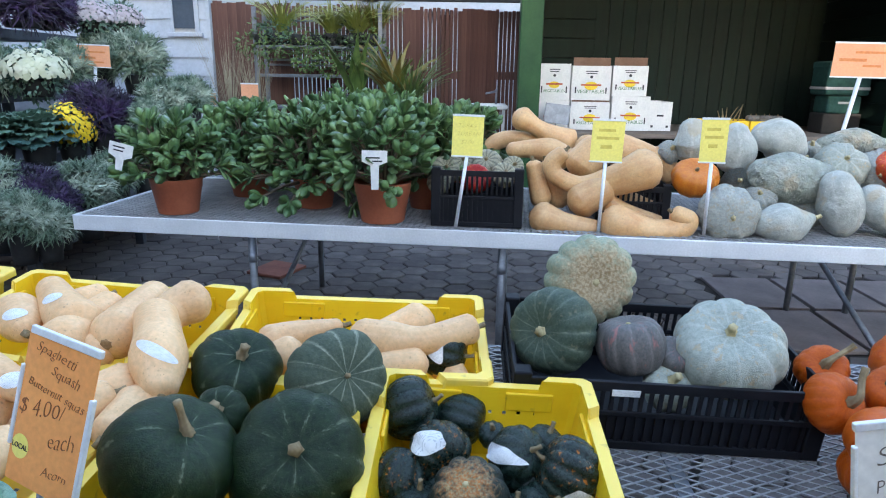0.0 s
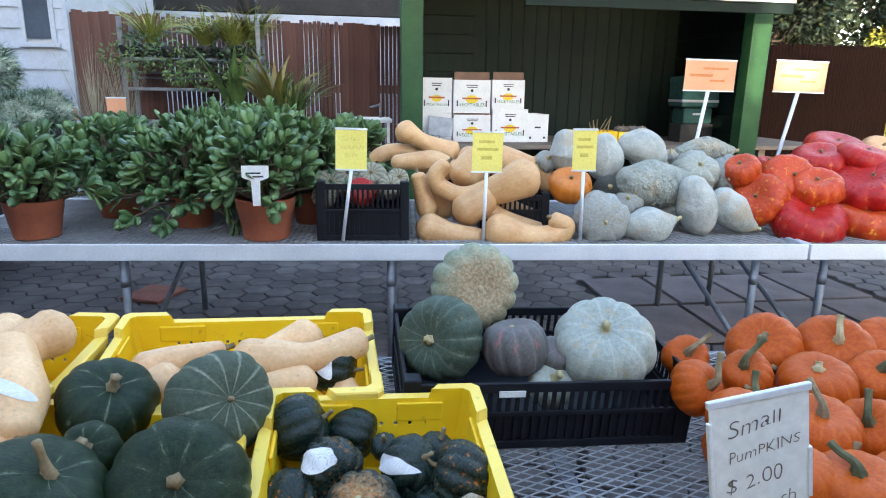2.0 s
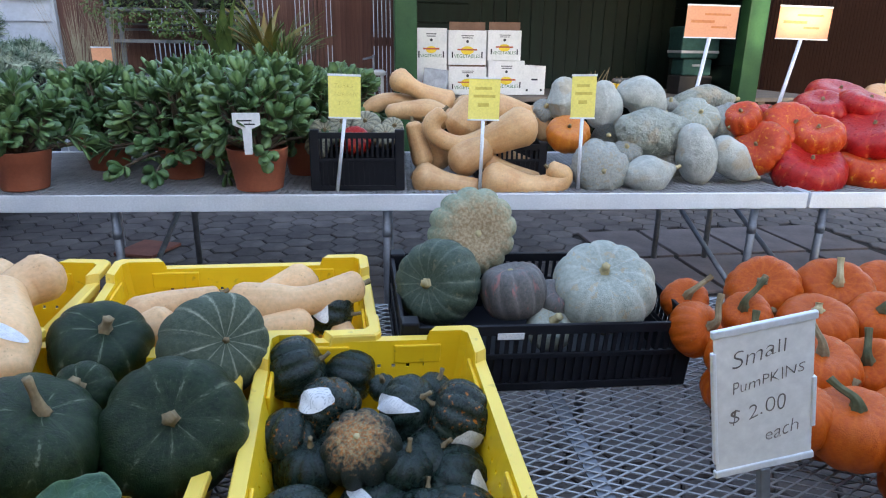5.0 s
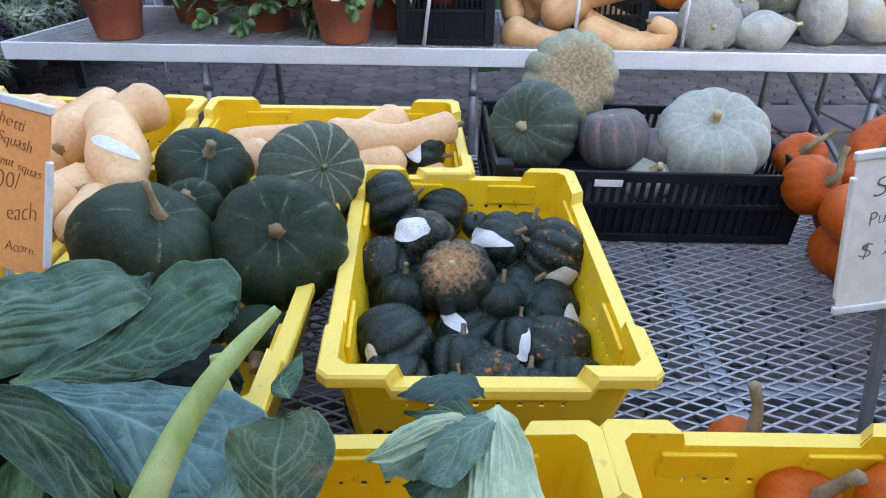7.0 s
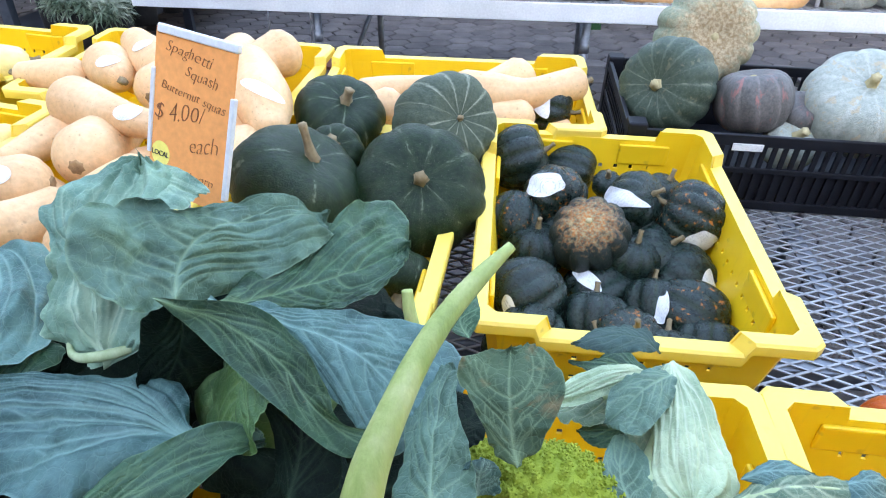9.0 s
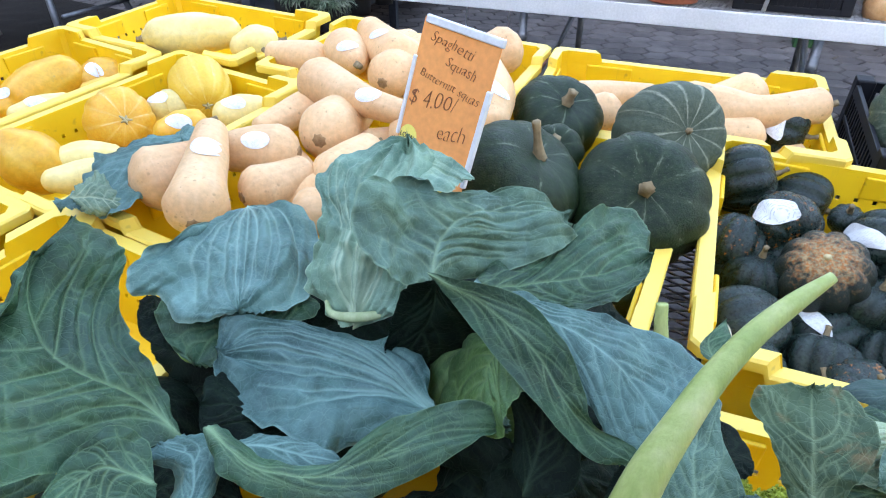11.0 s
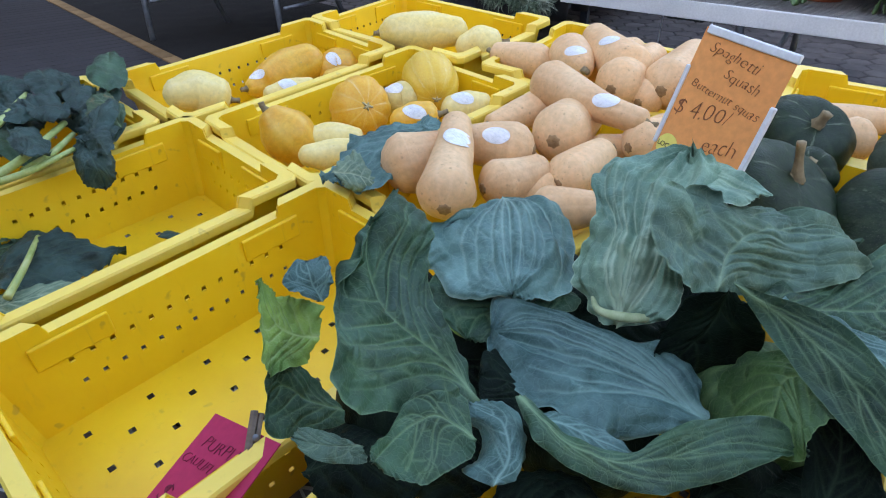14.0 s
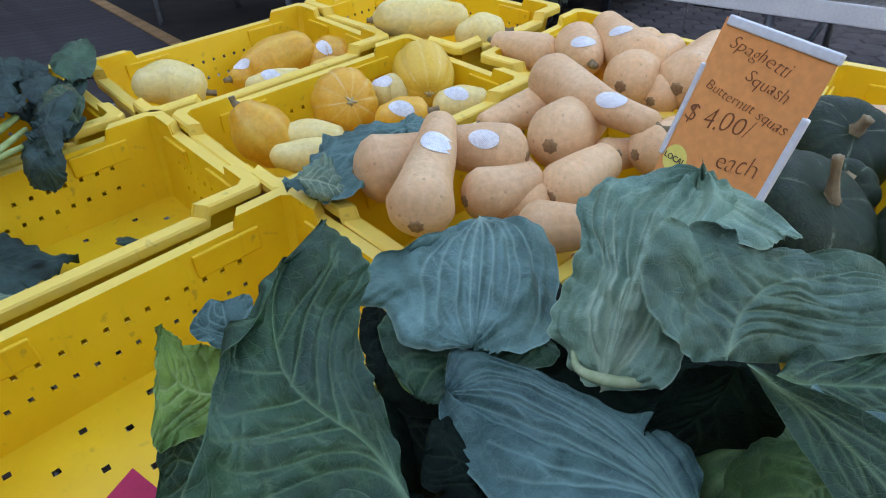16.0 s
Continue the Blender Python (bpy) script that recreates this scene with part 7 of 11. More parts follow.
def leaf(parent, mid, a, b, kind, seed, ruffle=0.006, rib=1.0, crumple=0.006, fold=0.012, brown=0, ns=84, nw=70, big=0, fan=0):
    """A blade along the midrib points with its two edges a and b, given from stalk to tip: thin, quilted between branching veins, creased, wavy and torn at the edge."""
    if big:
        ns, nw = 150, 130
    o = np.array(parent.matrix_world.translation)
    rg = random.Random(seed * 13 + 5)
    M = spline(mid, ns + 1)
    A = spline([mid[0]] + list(a) + [mid[-1]], ns + 1)
    B = spline([mid[0]] + list(b) + [mid[-1]], ns + 1)
    off = rg.uniform(0, 50)
    width = np.linalg.norm(A - B, axis=1)
    length = float(np.linalg.norm(np.diff(M, axis=0), axis=1).sum())
    k0 = min(1.0, float(width.max()) / 0.16)
    curl = 0.045 if big and fan else 0.0
    ragged = 0.065 * k0
    s = np.linspace(0, 1, ns + 1)
    w = np.linspace(-1, 1, nw + 1)
    half, bow = (B - A) / 2, (A + B) / 2 - M
    aw = np.abs(w)
    out = np.ones((ns + 1, nw + 1))
    for i in range(ns + 1):
        for side, cols in ((0.0, range(0, nw // 2)), (1.0, range(nw // 2, nw + 1))):
            # a bitten, uneven outline
            e = 0.07 * noise.noise(Vector((s[i] * 6 + off, side * 7, 0.3))) + 0.4 * ragged * noise.noise(Vector((s[i] * 18 + off, side * 7, 4.3))) + 0.16 * ragged * noise.noise(Vector((s[i] * 50 + off, side * 7, 9.3)))
            for j in cols:
                out[i, j] += aw[j] ** 4 * e
    Q = M[:, None, :] + (out * w)[:, :, None] * half[:, None, :] + (w * w)[None, :, None] * bow[:, None, :]
    ds, dw = np.gradient(Q, axis=0), np.gradient(Q, axis=1)
    N = np.cross(ds, dw)
    N /= np.linalg.norm(N, axis=2)[:, :, None] + 1e-12
    N[0], N[-1] = N[1], N[-2]
    for _ in range(4):
        N[1:-1] = (N[:-2] + 2 * N[1:-1] + N[2:]) / 4
        N[:, 1:-1] = (N[:, :-2] + 2 * N[:, 1:-1] + N[:, 2:]) / 4
    N /= np.linalg.norm(N, axis=2)[:, :, None] + 1e-12
    if (N[ns // 3:2 * ns // 3] @ np.array(VIEW)).mean() < 0:
        N = -N
    # veins and the swelling between them
    S2, W2 = np.meshgrid(s, w, indexing="ij")
    hw = np.maximum(width / 2, 0.004)[:, None]
    X, Y = S2 * length, W2 * hw
    step = max(length / ns, float(width.max()) / nw)
    vein, wide = np.zeros_like(X), np.zeros_like(X)
    for line, r0, r1, amp in (fan_veins(rg, fan) if fan else leaf_veins(rg, 5 + (length > 0.12) + (length > 0.18))):
        d2 = np.full_like(X, 9.0)
        tt = np.zeros_like(X)
        for k in range(len(line) - 1):
            (sa, wa), (sb, wb) = line[k], line[k + 1]
            ax, ay, bx, by = sa * length, wa * hw, sb * length, wb * hw
            ex, ey = bx - ax, by - ay
            u = np.clip(((X - ax) * ex + (Y - ay) * ey) / (ex * ex + ey * ey + 1e-12), 0, 1)
            d = (X - ax - u * ex) ** 2 + (Y - ay - u * ey) ** 2
            near = d < d2
            d2 = np.where(near, d, d2)
            tt = np.where(near, (k + u) / (len(line) - 1), tt)
        r = (r0 + (r1 - r0) * tt) * (0.6 + 0.4 * k0)
        rr = np.maximum(r, 0.62 * step)
        vein = np.maximum(vein, amp * (1 - 0.35 * tt) * (r / rr) ** 0.7 * np.exp(-d2 / (rr * rr)))
        wide = np.maximum(wide, amp * (1 - 0.4 * tt) * np.exp(-np.sqrt(d2) / (0.0080 * k0)))
    lift = 0.0105 * k0 ** 1.5 * (0.5 - wide) * np.clip(S2 * 6, 0, 1) * (1 - 0.8 * np.abs(W2) ** 6)
    verts = []
    for i in range(ns + 1):
        end = max(0.0, (s[i] - 0.82) / 0.18)
        for j in range(nw + 1):
            rim = max(aw[j] ** 5, end ** 2)
            e = 5.0 * s[i] + 2.2 * w[j] * end
            h = lift[i, j] - curl * width[i] * aw[j] ** 2.4
            if rim > 0.02:
                h += ruffle * 1.3 * k0 * rim * (noise.noise(Vector((e * 1.6 + off, 3.0 + (w[j] > 0), 0))) * 1.6 + noise.noise(Vector((e * 4.2 + off, 8.0 + (w[j] > 0), 0))))
            v = Vector(Q[i, j])
            h += crumple * 0.6 * (noise.noise(v * 30 + Vector((off, 0, 0))) + 0.5 * noise.noise(v * 72 + Vector((off, 5, 0))))
            n1 = noise.noise(v * 11 + Vector((off, 9, 0)))
            h += (1.7 if big else 1.35) * fold * k0 * min(1.0, 0.25 + 1.2 * aw[j]) * (n1 - 0.9 * max(0.0, 0.16 - abs(n1)))
            if fan:
                # pleats that run out from the foot
                n2 = noise.noise(Vector((w[j] * 3.4 + off, s[i] * 1.3, 2.0)))
                h += 0.55 * fold * (n2 + 0.5 * noise.noise(Vector((w[j] * 8.5 + off, s[i] * 2.6, 6.0)))) * min(1.0, 4 * s[i])
            verts.append(Q[i, j] - o + N[i, j] * h)
    uvs = np.stack([S2, W2], axis=2).reshape(-1, 2)
    faces = []
    for i in range(ns):
        for j in range(nw):
            k = i * (nw + 1) + j
            faces.append((k, k + 1, k + nw + 2, k + nw + 1))
    ob = link_mesh("leaf", verts, faces, LEAF["brown" if brown else kind], parent, uvs)
    ob.data.attributes.new("vein", "FLOAT", "POINT").data.foreach_set("value", vein.astype(np.float32).ravel())
    if rib > 1.2:
        pts = [M[int(ns * f)] - o + N[int(ns * f), nw // 2] * -0.0015 for f in (0.0, 0.15, 0.3, 0.45, 0.6, 0.8)]
        v, f, u = tube(pts, [0.0050 * rib, 0.0045 * rib, 0.0038 * rib, 0.0030 * rib, 0.0020 * rib, 0.001], 24, 10, flat=0.55)
        link_mesh("midrib", v, f, M_RIB, ob, label="pale thick midrib")
    return ob


def head_core(parent, p, r, kind="head", label="tight pale green cabbage head"):
    """A tight head: a globe with the veins of its wrapping leaves."""
    v, f, u = gourd(r, r * 1.75, 0, 0.0, 0.05, 64, 44, 0.9, 0.0, 3, 0.02)
    uv, vein = [], []
    for k in range(len(v)):
        a = math.atan2(v[k][1], v[k][0]) + 0.25 * math.sin(u[k][1] * 5)
        q = (a / math.pi * 9 + 0.8 * u[k][1]) % 1.0
        uv.append((0.2 + 0.6 * u[k][1], 0.5))
        vein.append(0.55 * math.exp(-((q - 0.5) / 0.14) ** 2))
    ob = link_mesh("head", v, f, LEAF[kind], parent, uv, label=label)
    ob.data.attributes.new("vein", "FLOAT", "POINT").data.foreach_set("value", vein)
    ob.location = Vector(p) - parent.matrix_world.translation
    return ob


def stalk(parent, pts, radii):
    o = parent.matrix_world.translation
    v, f, u = tube([tuple(Vector(q) - o) for q in pts], radii, 26, 12, 5, 0.06)
    return link_mesh("stalk", v, f, M_STALK, parent, u, label="thick pale green leaf stalk")


def leaf_rib(parent, pts, radii):
    o = parent.matrix_world.translation
    v, f, u = tube([tuple(Vector(q) - o) for q in pts], radii, 26, 12, 5, 0.06)
    return link_mesh("midrib", v, f, M_RIB, parent, u, label="pale yellow-green midrib")


def romanesco_head(parent, p, r):
    """Cones of small cones on a dome, laid out on a golden spiral."""
    verts, faces = [], []

    def cone(c, n, h, rad, sides):
        n = n.normalized()
        a = n.orthogonal().normalized()
        b = n.cross(a)
        i = len(verts)
        for lev, (hh, rr) in enumerate(((0.0, 1.0), (0.45, 0.72), (0.8, 0.34))):
            for k in range(sides):
                t = 2 * math.pi * (k + 0.5 * lev) / sides
                verts.append(c + n * h * hh + (a * math.cos(t) + b * math.sin(t)) * rad * rr)
        verts.append(c + n * h)
        for lev in range(2):
            for k in range(sides):
                k2 = (k + 1) % sides
                faces.append((i + lev * sides + k, i + lev * sides + k2, i + (lev + 1) * sides + k2, i + (lev + 1) * sides + k))
        for k in range(sides):
            faces.append((i + 2 * sides + k, i + 2 * sides + (k + 1) % sides, i + 3 * sides))

    core = gourd(r * 0.97, r * 1.9, 0, 0.0, 0.0, 32, 20, 1.0, 0.0, 1, 0.01)
    verts += [Vector(q) for q in core[0]]
    faces += list(core[1])
    n1 = 110
    for k in range(n1):
        f = (k + 0.5) / n1
        z = 1 - f * 1.1
        th = k * 2.39996
        n = Vector((math.sqrt(max(0, 1 - z * z)) * math.cos(th), math.sqrt(max(0, 1 - z * z)) * math.sin(th), z))
        c = n * r
        rad = r * 0.16 * (0.6 + 0.6 * f)
        cone(c * 0.95, n, rad * 1.3, rad, 8)
        a = n.orthogonal().normalized()
        b = n.cross(a)
        for q in range(14):
            g = (q + 0.5) / 14
            t2 = q * 2.39996
            cc = c * 0.96 + n * rad * 1.35 * (1 - g) + (a * math.cos(t2) + b * math.sin(t2)) * rad * (0.15 + 0.85 * g)
            cone(cc, (n * 0.6 + (a * math.cos(t2) + b * math.sin(t2))), rad * 0.42, rad * 0.22, 5)
    ob = link_mesh("floret_head", verts, faces, M_CURD, parent, label="knobbly lime green curds")
    ob.location = Vector(p) - parent.matrix_world.translation
    return ob


cab_a = thing("cabbage", Matrix.Translation((-0.882, 0.417, 0.614)), "dark green cabbage with one broad upright outer leaf", "cabbage", "cabbages in the crate")
leaf(cab_a, [(-0.595, 0.315, 0.742), (-0.643, 0.321, 0.768), (-0.672, 0.304, 0.796), (-0.696, 0.295, 0.822), (-0.724, 0.309, 0.847), (-0.752, 0.343, 0.868), (-0.779, 0.406, 0.873)], [(-0.641, 0.343, 0.763), (-0.677, 0.355, 0.793), (-0.706, 0.375, 0.818), (-0.727, 0.407, 0.830), (-0.741, 0.421, 0.842), (-0.762, 0.423, 0.858)], [(-0.608, 0.285, 0.756), (-0.622, 0.230, 0.787), (-0.633, 0.184, 0.816), (-0.657, 0.184, 0.835), (-0.684, 0.215, 0.842), (-0.710, 0.253, 0.849), (-0.735, 0.301, 0.860), (-0.759, 0.351, 0.874)], "dark", 1, ruffle=0.006, crumple=0.004, big=1)
leaf(cab_a, [(-0.768, 0.296, 0.643), (-0.786, 0.265, 0.672), (-0.805, 0.244, 0.700), (-0.810, 0.226, 0.698)], [(-0.791, 0.290, 0.671), (-0.813, 0.275, 0.703), (-0.822, 0.255, 0.724), (-0.818, 0.232, 0.711)], [(-0.762, 0.280, 0.635), (-0.774, 0.241, 0.653), (-0.778, 0.217, 0.660), (-0.796, 0.207, 0.672)], "dark", 3, ruffle=0.006)
leaf(cab_a, [(-0.832, 0.324, 0.703), (-0.831, 0.288, 0.731), (-0.848, 0.279, 0.754), (-0.878, 0.292, 0.786)], [(-0.860, 0.352, 0.716), (-0.861, 0.327, 0.745), (-0.866, 0.308, 0.760), (-0.874, 0.298, 0.776)], [(-0.812, 0.290, 0.698), (-0.800, 0.248, 0.724), (-0.801, 0.225, 0.734), (-0.834, 0.251, 0.752)], "light", 2, ruffle=0.007)
leaf(cab_a, [(-0.837, 0.340, 0.741), (-0.848, 0.339, 0.769), (-0.865, 0.347, 0.784)], [(-0.837, 0.318, 0.757), (-0.854, 0.309, 0.768), (-0.867, 0.314, 0.778), (-0.872, 0.339, 0.787)], [(-0.838, 0.354, 0.746), (-0.842, 0.367, 0.764), (-0.861, 0.376, 0.779)], "blue", 4, ruffle=0.006, crumple=0.008)
leaf(cab_a, [(-0.562, 0.253, 0.767), (-0.593, 0.242, 0.785), (-0.605, 0.224, 0.784), (-0.607, 0.192, 0.785), (-0.604, 0.168, 0.788)], [(-0.590, 0.275, 0.777), (-0.602, 0.269, 0.798), (-0.617, 0.252, 0.795), (-0.619, 0.227, 0.789), (-0.614, 0.204, 0.787), (-0.612, 0.178, 0.789)], [(-0.559, 0.241, 0.758), (-0.562, 0.222, 0.765), (-0.568, 0.198, 0.766), (-0.583, 0.181, 0.772)], "dark", 5, ruffle=0.006, big=1)
leaf(cab_a, [(-0.529, 0.226, 0.759), (-0.532, 0.254, 0.767), (-0.559, 0.286, 0.762), (-0.593, 0.287, 0.760)], [(-0.562, 0.232, 0.747), (-0.562, 0.255, 0.742), (-0.575, 0.277, 0.746), (-0.597, 0.275, 0.756)], [(-0.516, 0.245, 0.760), (-0.530, 0.280, 0.753), (-0.557, 0.315, 0.749), (-0.583, 0.309, 0.753)], "blue", 17, ruffle=0.005)
leaf(cab_a, [(-0.648, 0.203, 0.749), (-0.698, 0.198, 0.721), (-0.737, 0.198, 0.704)], [(-0.695, 0.210, 0.728), (-0.733, 0.209, 0.711)], [(-0.636, 0.191, 0.746), (-0.694, 0.187, 0.714)], "mid", 6, ruffle=0.005)
cab_b = thing("cabbage", Matrix.Translation((-0.776, 0.616, 0.630)), "blue-green cabbage with a drooping outer leaf", "cabbage", "cabbages in the crate")
leaf(cab_b, [(-0.807, 0.699, 0.747), (-0.760, 0.638, 0.763), (-0.707, 0.558, 0.758), (-0.660, 0.479, 0.740)], [(-0.797, 0.616, 0.760), (-0.809, 0.535, 0.765), (-0.819, 0.487, 0.761), (-0.799, 0.465, 0.742), (-0.780, 0.482, 0.733), (-0.738, 0.458, 0.735), (-0.697, 0.464, 0.735)], [(-0.762, 0.706, 0.748), (-0.696, 0.691, 0.756), (-0.649, 0.637, 0.749), (-0.615, 0.568, 0.742), (-0.622, 0.524, 0.738), (-0.642, 0.499, 0.736)], "sky", 7, ruffle=0.006, big=1, fan=9, fold=0.014)
leaf(cab_b, [(-0.627, 0.567, 0.722), (-0.664, 0.531, 0.711), (-0.696, 0.469, 0.703), (-0.692, 0.430, 0.695)], [(-0.700, 0.548, 0.701), (-0.755, 0.515, 0.712), (-0.782, 0.476, 0.715), (-0.746, 0.447, 0.704)], [(-0.600, 0.546, 0.715), (-0.636, 0.498, 0.700), (-0.657, 0.447, 0.696)], "dark", 8, ruffle=0.006)
leaf(cab_b, [(-0.808, 0.502, 0.717), (-0.768, 0.463, 0.702), (-0.722, 0.441, 0.692)], [(-0.817, 0.485, 0.715), (-0.780, 0.445, 0.701)], [(-0.772, 0.500, 0.703), (-0.734, 0.472, 0.691)], "deep", 10, ruffle=0.006)
leaf(cab_b, [(-0.748, 0.464, 0.700), (-0.721, 0.450, 0.694), (-0.698, 0.438, 0.688)], [(-0.742, 0.451, 0.698), (-0.717, 0.437, 0.692)], [(-0.733, 0.463, 0.697), (-0.707, 0.450, 0.691)], "light", 9, ruffle=0.004, ns=24, nw=20)
cab_c = thing("cabbage", Matrix.Translation((-0.597, 0.838, 0.645)), "crumpled green cabbage with a pale midrib at its foot", "cabbage", "cabbages in the crate")
leaf(cab_c, [(-0.548, 0.530, 0.712), (-0.548, 0.546, 0.765), (-0.555, 0.573, 0.823), (-0.563, 0.635, 0.851), (-0.537, 0.692, 0.867)], [(-0.580, 0.538, 0.710), (-0.602, 0.557, 0.737), (-0.625, 0.571, 0.766), (-0.618, 0.595, 0.811), (-0.635, 0.634, 0.836), (-0.630, 0.680, 0.849), (-0.595, 0.708, 0.860)], [(-0.491, 0.533, 0.752), (-0.492, 0.553, 0.794), (-0.500, 0.585, 0.831), (-0.493, 0.634, 0.853), (-0.490, 0.677, 0.872)], "wax", 11, ruffle=0.014, crumple=0.012, fold=0.026, big=1, fan=10)
leaf(cab_c, [(-0.449, 0.537, 0.804), (-0.454, 0.573, 0.829), (-0.435, 0.615, 0.844), (-0.399, 0.678, 0.834), (-0.343, 0.731, 0.804)], [(-0.477, 0.512, 0.808), (-0.514, 0.502, 0.840), (-0.533, 0.526, 0.869), (-0.528, 0.572, 0.882), (-0.481, 0.612, 0.869), (-0.427, 0.677, 0.846)], [(-0.421, 0.568, 0.792), (-0.382, 0.604, 0.790), (-0.349, 0.648, 0.793), (-0.328, 0.688, 0.796), (-0.329, 0.712, 0.798)], "mid", 12, ruffle=0.008, crumple=0.011, fold=0.022, big=1)
leaf(cab_c, [(-0.417, 0.558, 0.785), (-0.367, 0.598, 0.780), (-0.303, 0.637, 0.779), (-0.240, 0.711, 0.778)], [(-0.403, 0.615, 0.792), (-0.346, 0.664, 0.796), (-0.328, 0.713, 0.809), (-0.289, 0.771, 0.811), (-0.252, 0.762, 0.793)], [(-0.382, 0.568, 0.772), (-0.327, 0.584, 0.766), (-0.278, 0.608, 0.770), (-0.245, 0.659, 0.775)], "dark", 13, ruffle=0.007, crumple=0.006, big=1)
leaf(cab_c, [(-0.598, 0.699, 0.833), (-0.534, 0.684, 0.863), (-0.448, 0.626, 0.874)], [(-0.581, 0.730, 0.854), (-0.509, 0.692, 0.878), (-0.439, 0.632, 0.880)], [(-0.565, 0.658, 0.830), (-0.515, 0.637, 0.850), (-0.462, 0.613, 0.866)], "wax", 14, ruffle=0.005, crumple=0.008)
leaf_rib(cab_c, [(-0.587, 0.544, 0.738), (-0.571, 0.527, 0.733), (-0.548, 0.526, 0.734), (-0.522, 0.538, 0.735), (-0.503, 0.559, 0.736), (-0.498, 0.591, 0.736)], [0.002, 0.0045, 0.0062, 0.0058, 0.0040, 0.002])
cab_d = thing("cabbage", Matrix.Translation((-0.576, 0.522, 0.615)), "blue-green cabbage with broad veined leaves", "cabbage", "cabbages in the crate")
leaf(cab_d, [(-0.420, 0.458, 0.697), (-0.480, 0.473, 0.713), (-0.548, 0.476, 0.717), (-0.617, 0.470, 0.719), (-0.663, 0.438, 0.716)], [(-0.454, 0.515, 0.710), (-0.511, 0.529, 0.717), (-0.575, 0.513, 0.725), (-0.641, 0.496, 0.724), (-0.684, 0.479, 0.723)], [(-0.443, 0.432, 0.690), (-0.476, 0.396, 0.692), (-0.503, 0.370, 0.698), (-0.548, 0.378, 0.701), (-0.612, 0.394, 0.708), (-0.653, 0.416, 0.713)], "blue", 15, ruffle=0.006, big=1, fan=11, fold=0.014)
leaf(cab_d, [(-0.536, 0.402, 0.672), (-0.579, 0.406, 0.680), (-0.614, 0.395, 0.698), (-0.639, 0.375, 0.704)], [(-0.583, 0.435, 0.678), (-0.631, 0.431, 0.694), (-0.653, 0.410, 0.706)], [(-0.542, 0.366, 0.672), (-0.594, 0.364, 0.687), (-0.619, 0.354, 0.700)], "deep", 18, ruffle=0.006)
leaf(cab_d, [(-0.552, 0.302, 0.782), (-0.507, 0.288, 0.778), (-0.461, 0.307, 0.757), (-0.426, 0.342, 0.753), (-0.388, 0.384, 0.758), (-0.333, 0.430, 0.738)], [(-0.539, 0.312, 0.768), (-0.492, 0.307, 0.763), (-0.450, 0.337, 0.752), (-0.436, 0.358, 0.762), (-0.406, 0.390, 0.768), (-0.371, 0.426, 0.763), (-0.341, 0.438, 0.744)], [(-0.521, 0.278, 0.774), (-0.487, 0.273, 0.766), (-0.446, 0.298, 0.741), (-0.418, 0.325, 0.731), (-0.386, 0.356, 0.736), (-0.355, 0.396, 0.746), (-0.336, 0.424, 0.735)], "dark", 16, ruffle=0.008, big=1)
leaf(cab_d, [(-0.540, 0.311, 0.758), (-0.514, 0.324, 0.752), (-0.478, 0.339, 0.738), (-0.457, 0.353, 0.728)], [(-0.532, 0.335, 0.753), (-0.494, 0.350, 0.740)], [(-0.516, 0.300, 0.754), (-0.478, 0.320, 0.740)], "blue", 19, ruffle=0.006)
cab_e = thing("cabbage", Matrix.Translation((-0.381, 0.596, 0.616)), "pale green cabbage head under large dark outer leaves", "cabbage", "cabbages in the crate")
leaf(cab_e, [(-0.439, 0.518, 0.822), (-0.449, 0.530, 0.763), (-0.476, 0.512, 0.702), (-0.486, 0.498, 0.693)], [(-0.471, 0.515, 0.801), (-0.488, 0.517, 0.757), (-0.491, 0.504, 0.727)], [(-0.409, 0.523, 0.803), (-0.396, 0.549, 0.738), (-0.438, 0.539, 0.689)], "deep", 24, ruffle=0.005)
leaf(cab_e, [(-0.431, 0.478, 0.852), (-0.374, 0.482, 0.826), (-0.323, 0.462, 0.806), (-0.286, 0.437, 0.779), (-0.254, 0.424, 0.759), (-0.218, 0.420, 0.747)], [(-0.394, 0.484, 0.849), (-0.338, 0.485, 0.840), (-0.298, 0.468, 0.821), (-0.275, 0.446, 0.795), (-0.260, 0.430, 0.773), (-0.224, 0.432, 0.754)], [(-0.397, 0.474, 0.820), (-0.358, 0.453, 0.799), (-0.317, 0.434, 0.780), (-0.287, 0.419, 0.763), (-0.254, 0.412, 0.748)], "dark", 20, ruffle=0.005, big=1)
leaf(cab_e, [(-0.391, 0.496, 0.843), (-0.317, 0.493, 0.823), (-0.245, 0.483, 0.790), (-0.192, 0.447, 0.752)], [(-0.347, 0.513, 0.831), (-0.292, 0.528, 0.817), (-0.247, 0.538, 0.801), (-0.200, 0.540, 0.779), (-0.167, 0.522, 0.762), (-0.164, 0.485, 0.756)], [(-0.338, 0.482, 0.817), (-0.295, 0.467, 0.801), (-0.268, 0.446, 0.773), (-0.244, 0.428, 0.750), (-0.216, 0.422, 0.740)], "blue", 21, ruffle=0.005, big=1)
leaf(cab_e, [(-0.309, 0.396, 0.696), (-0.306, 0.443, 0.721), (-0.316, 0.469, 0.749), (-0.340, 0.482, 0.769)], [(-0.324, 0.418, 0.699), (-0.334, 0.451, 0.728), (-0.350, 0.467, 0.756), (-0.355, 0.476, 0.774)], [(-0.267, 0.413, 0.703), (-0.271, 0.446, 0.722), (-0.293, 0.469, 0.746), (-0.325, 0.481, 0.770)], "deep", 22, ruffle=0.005)
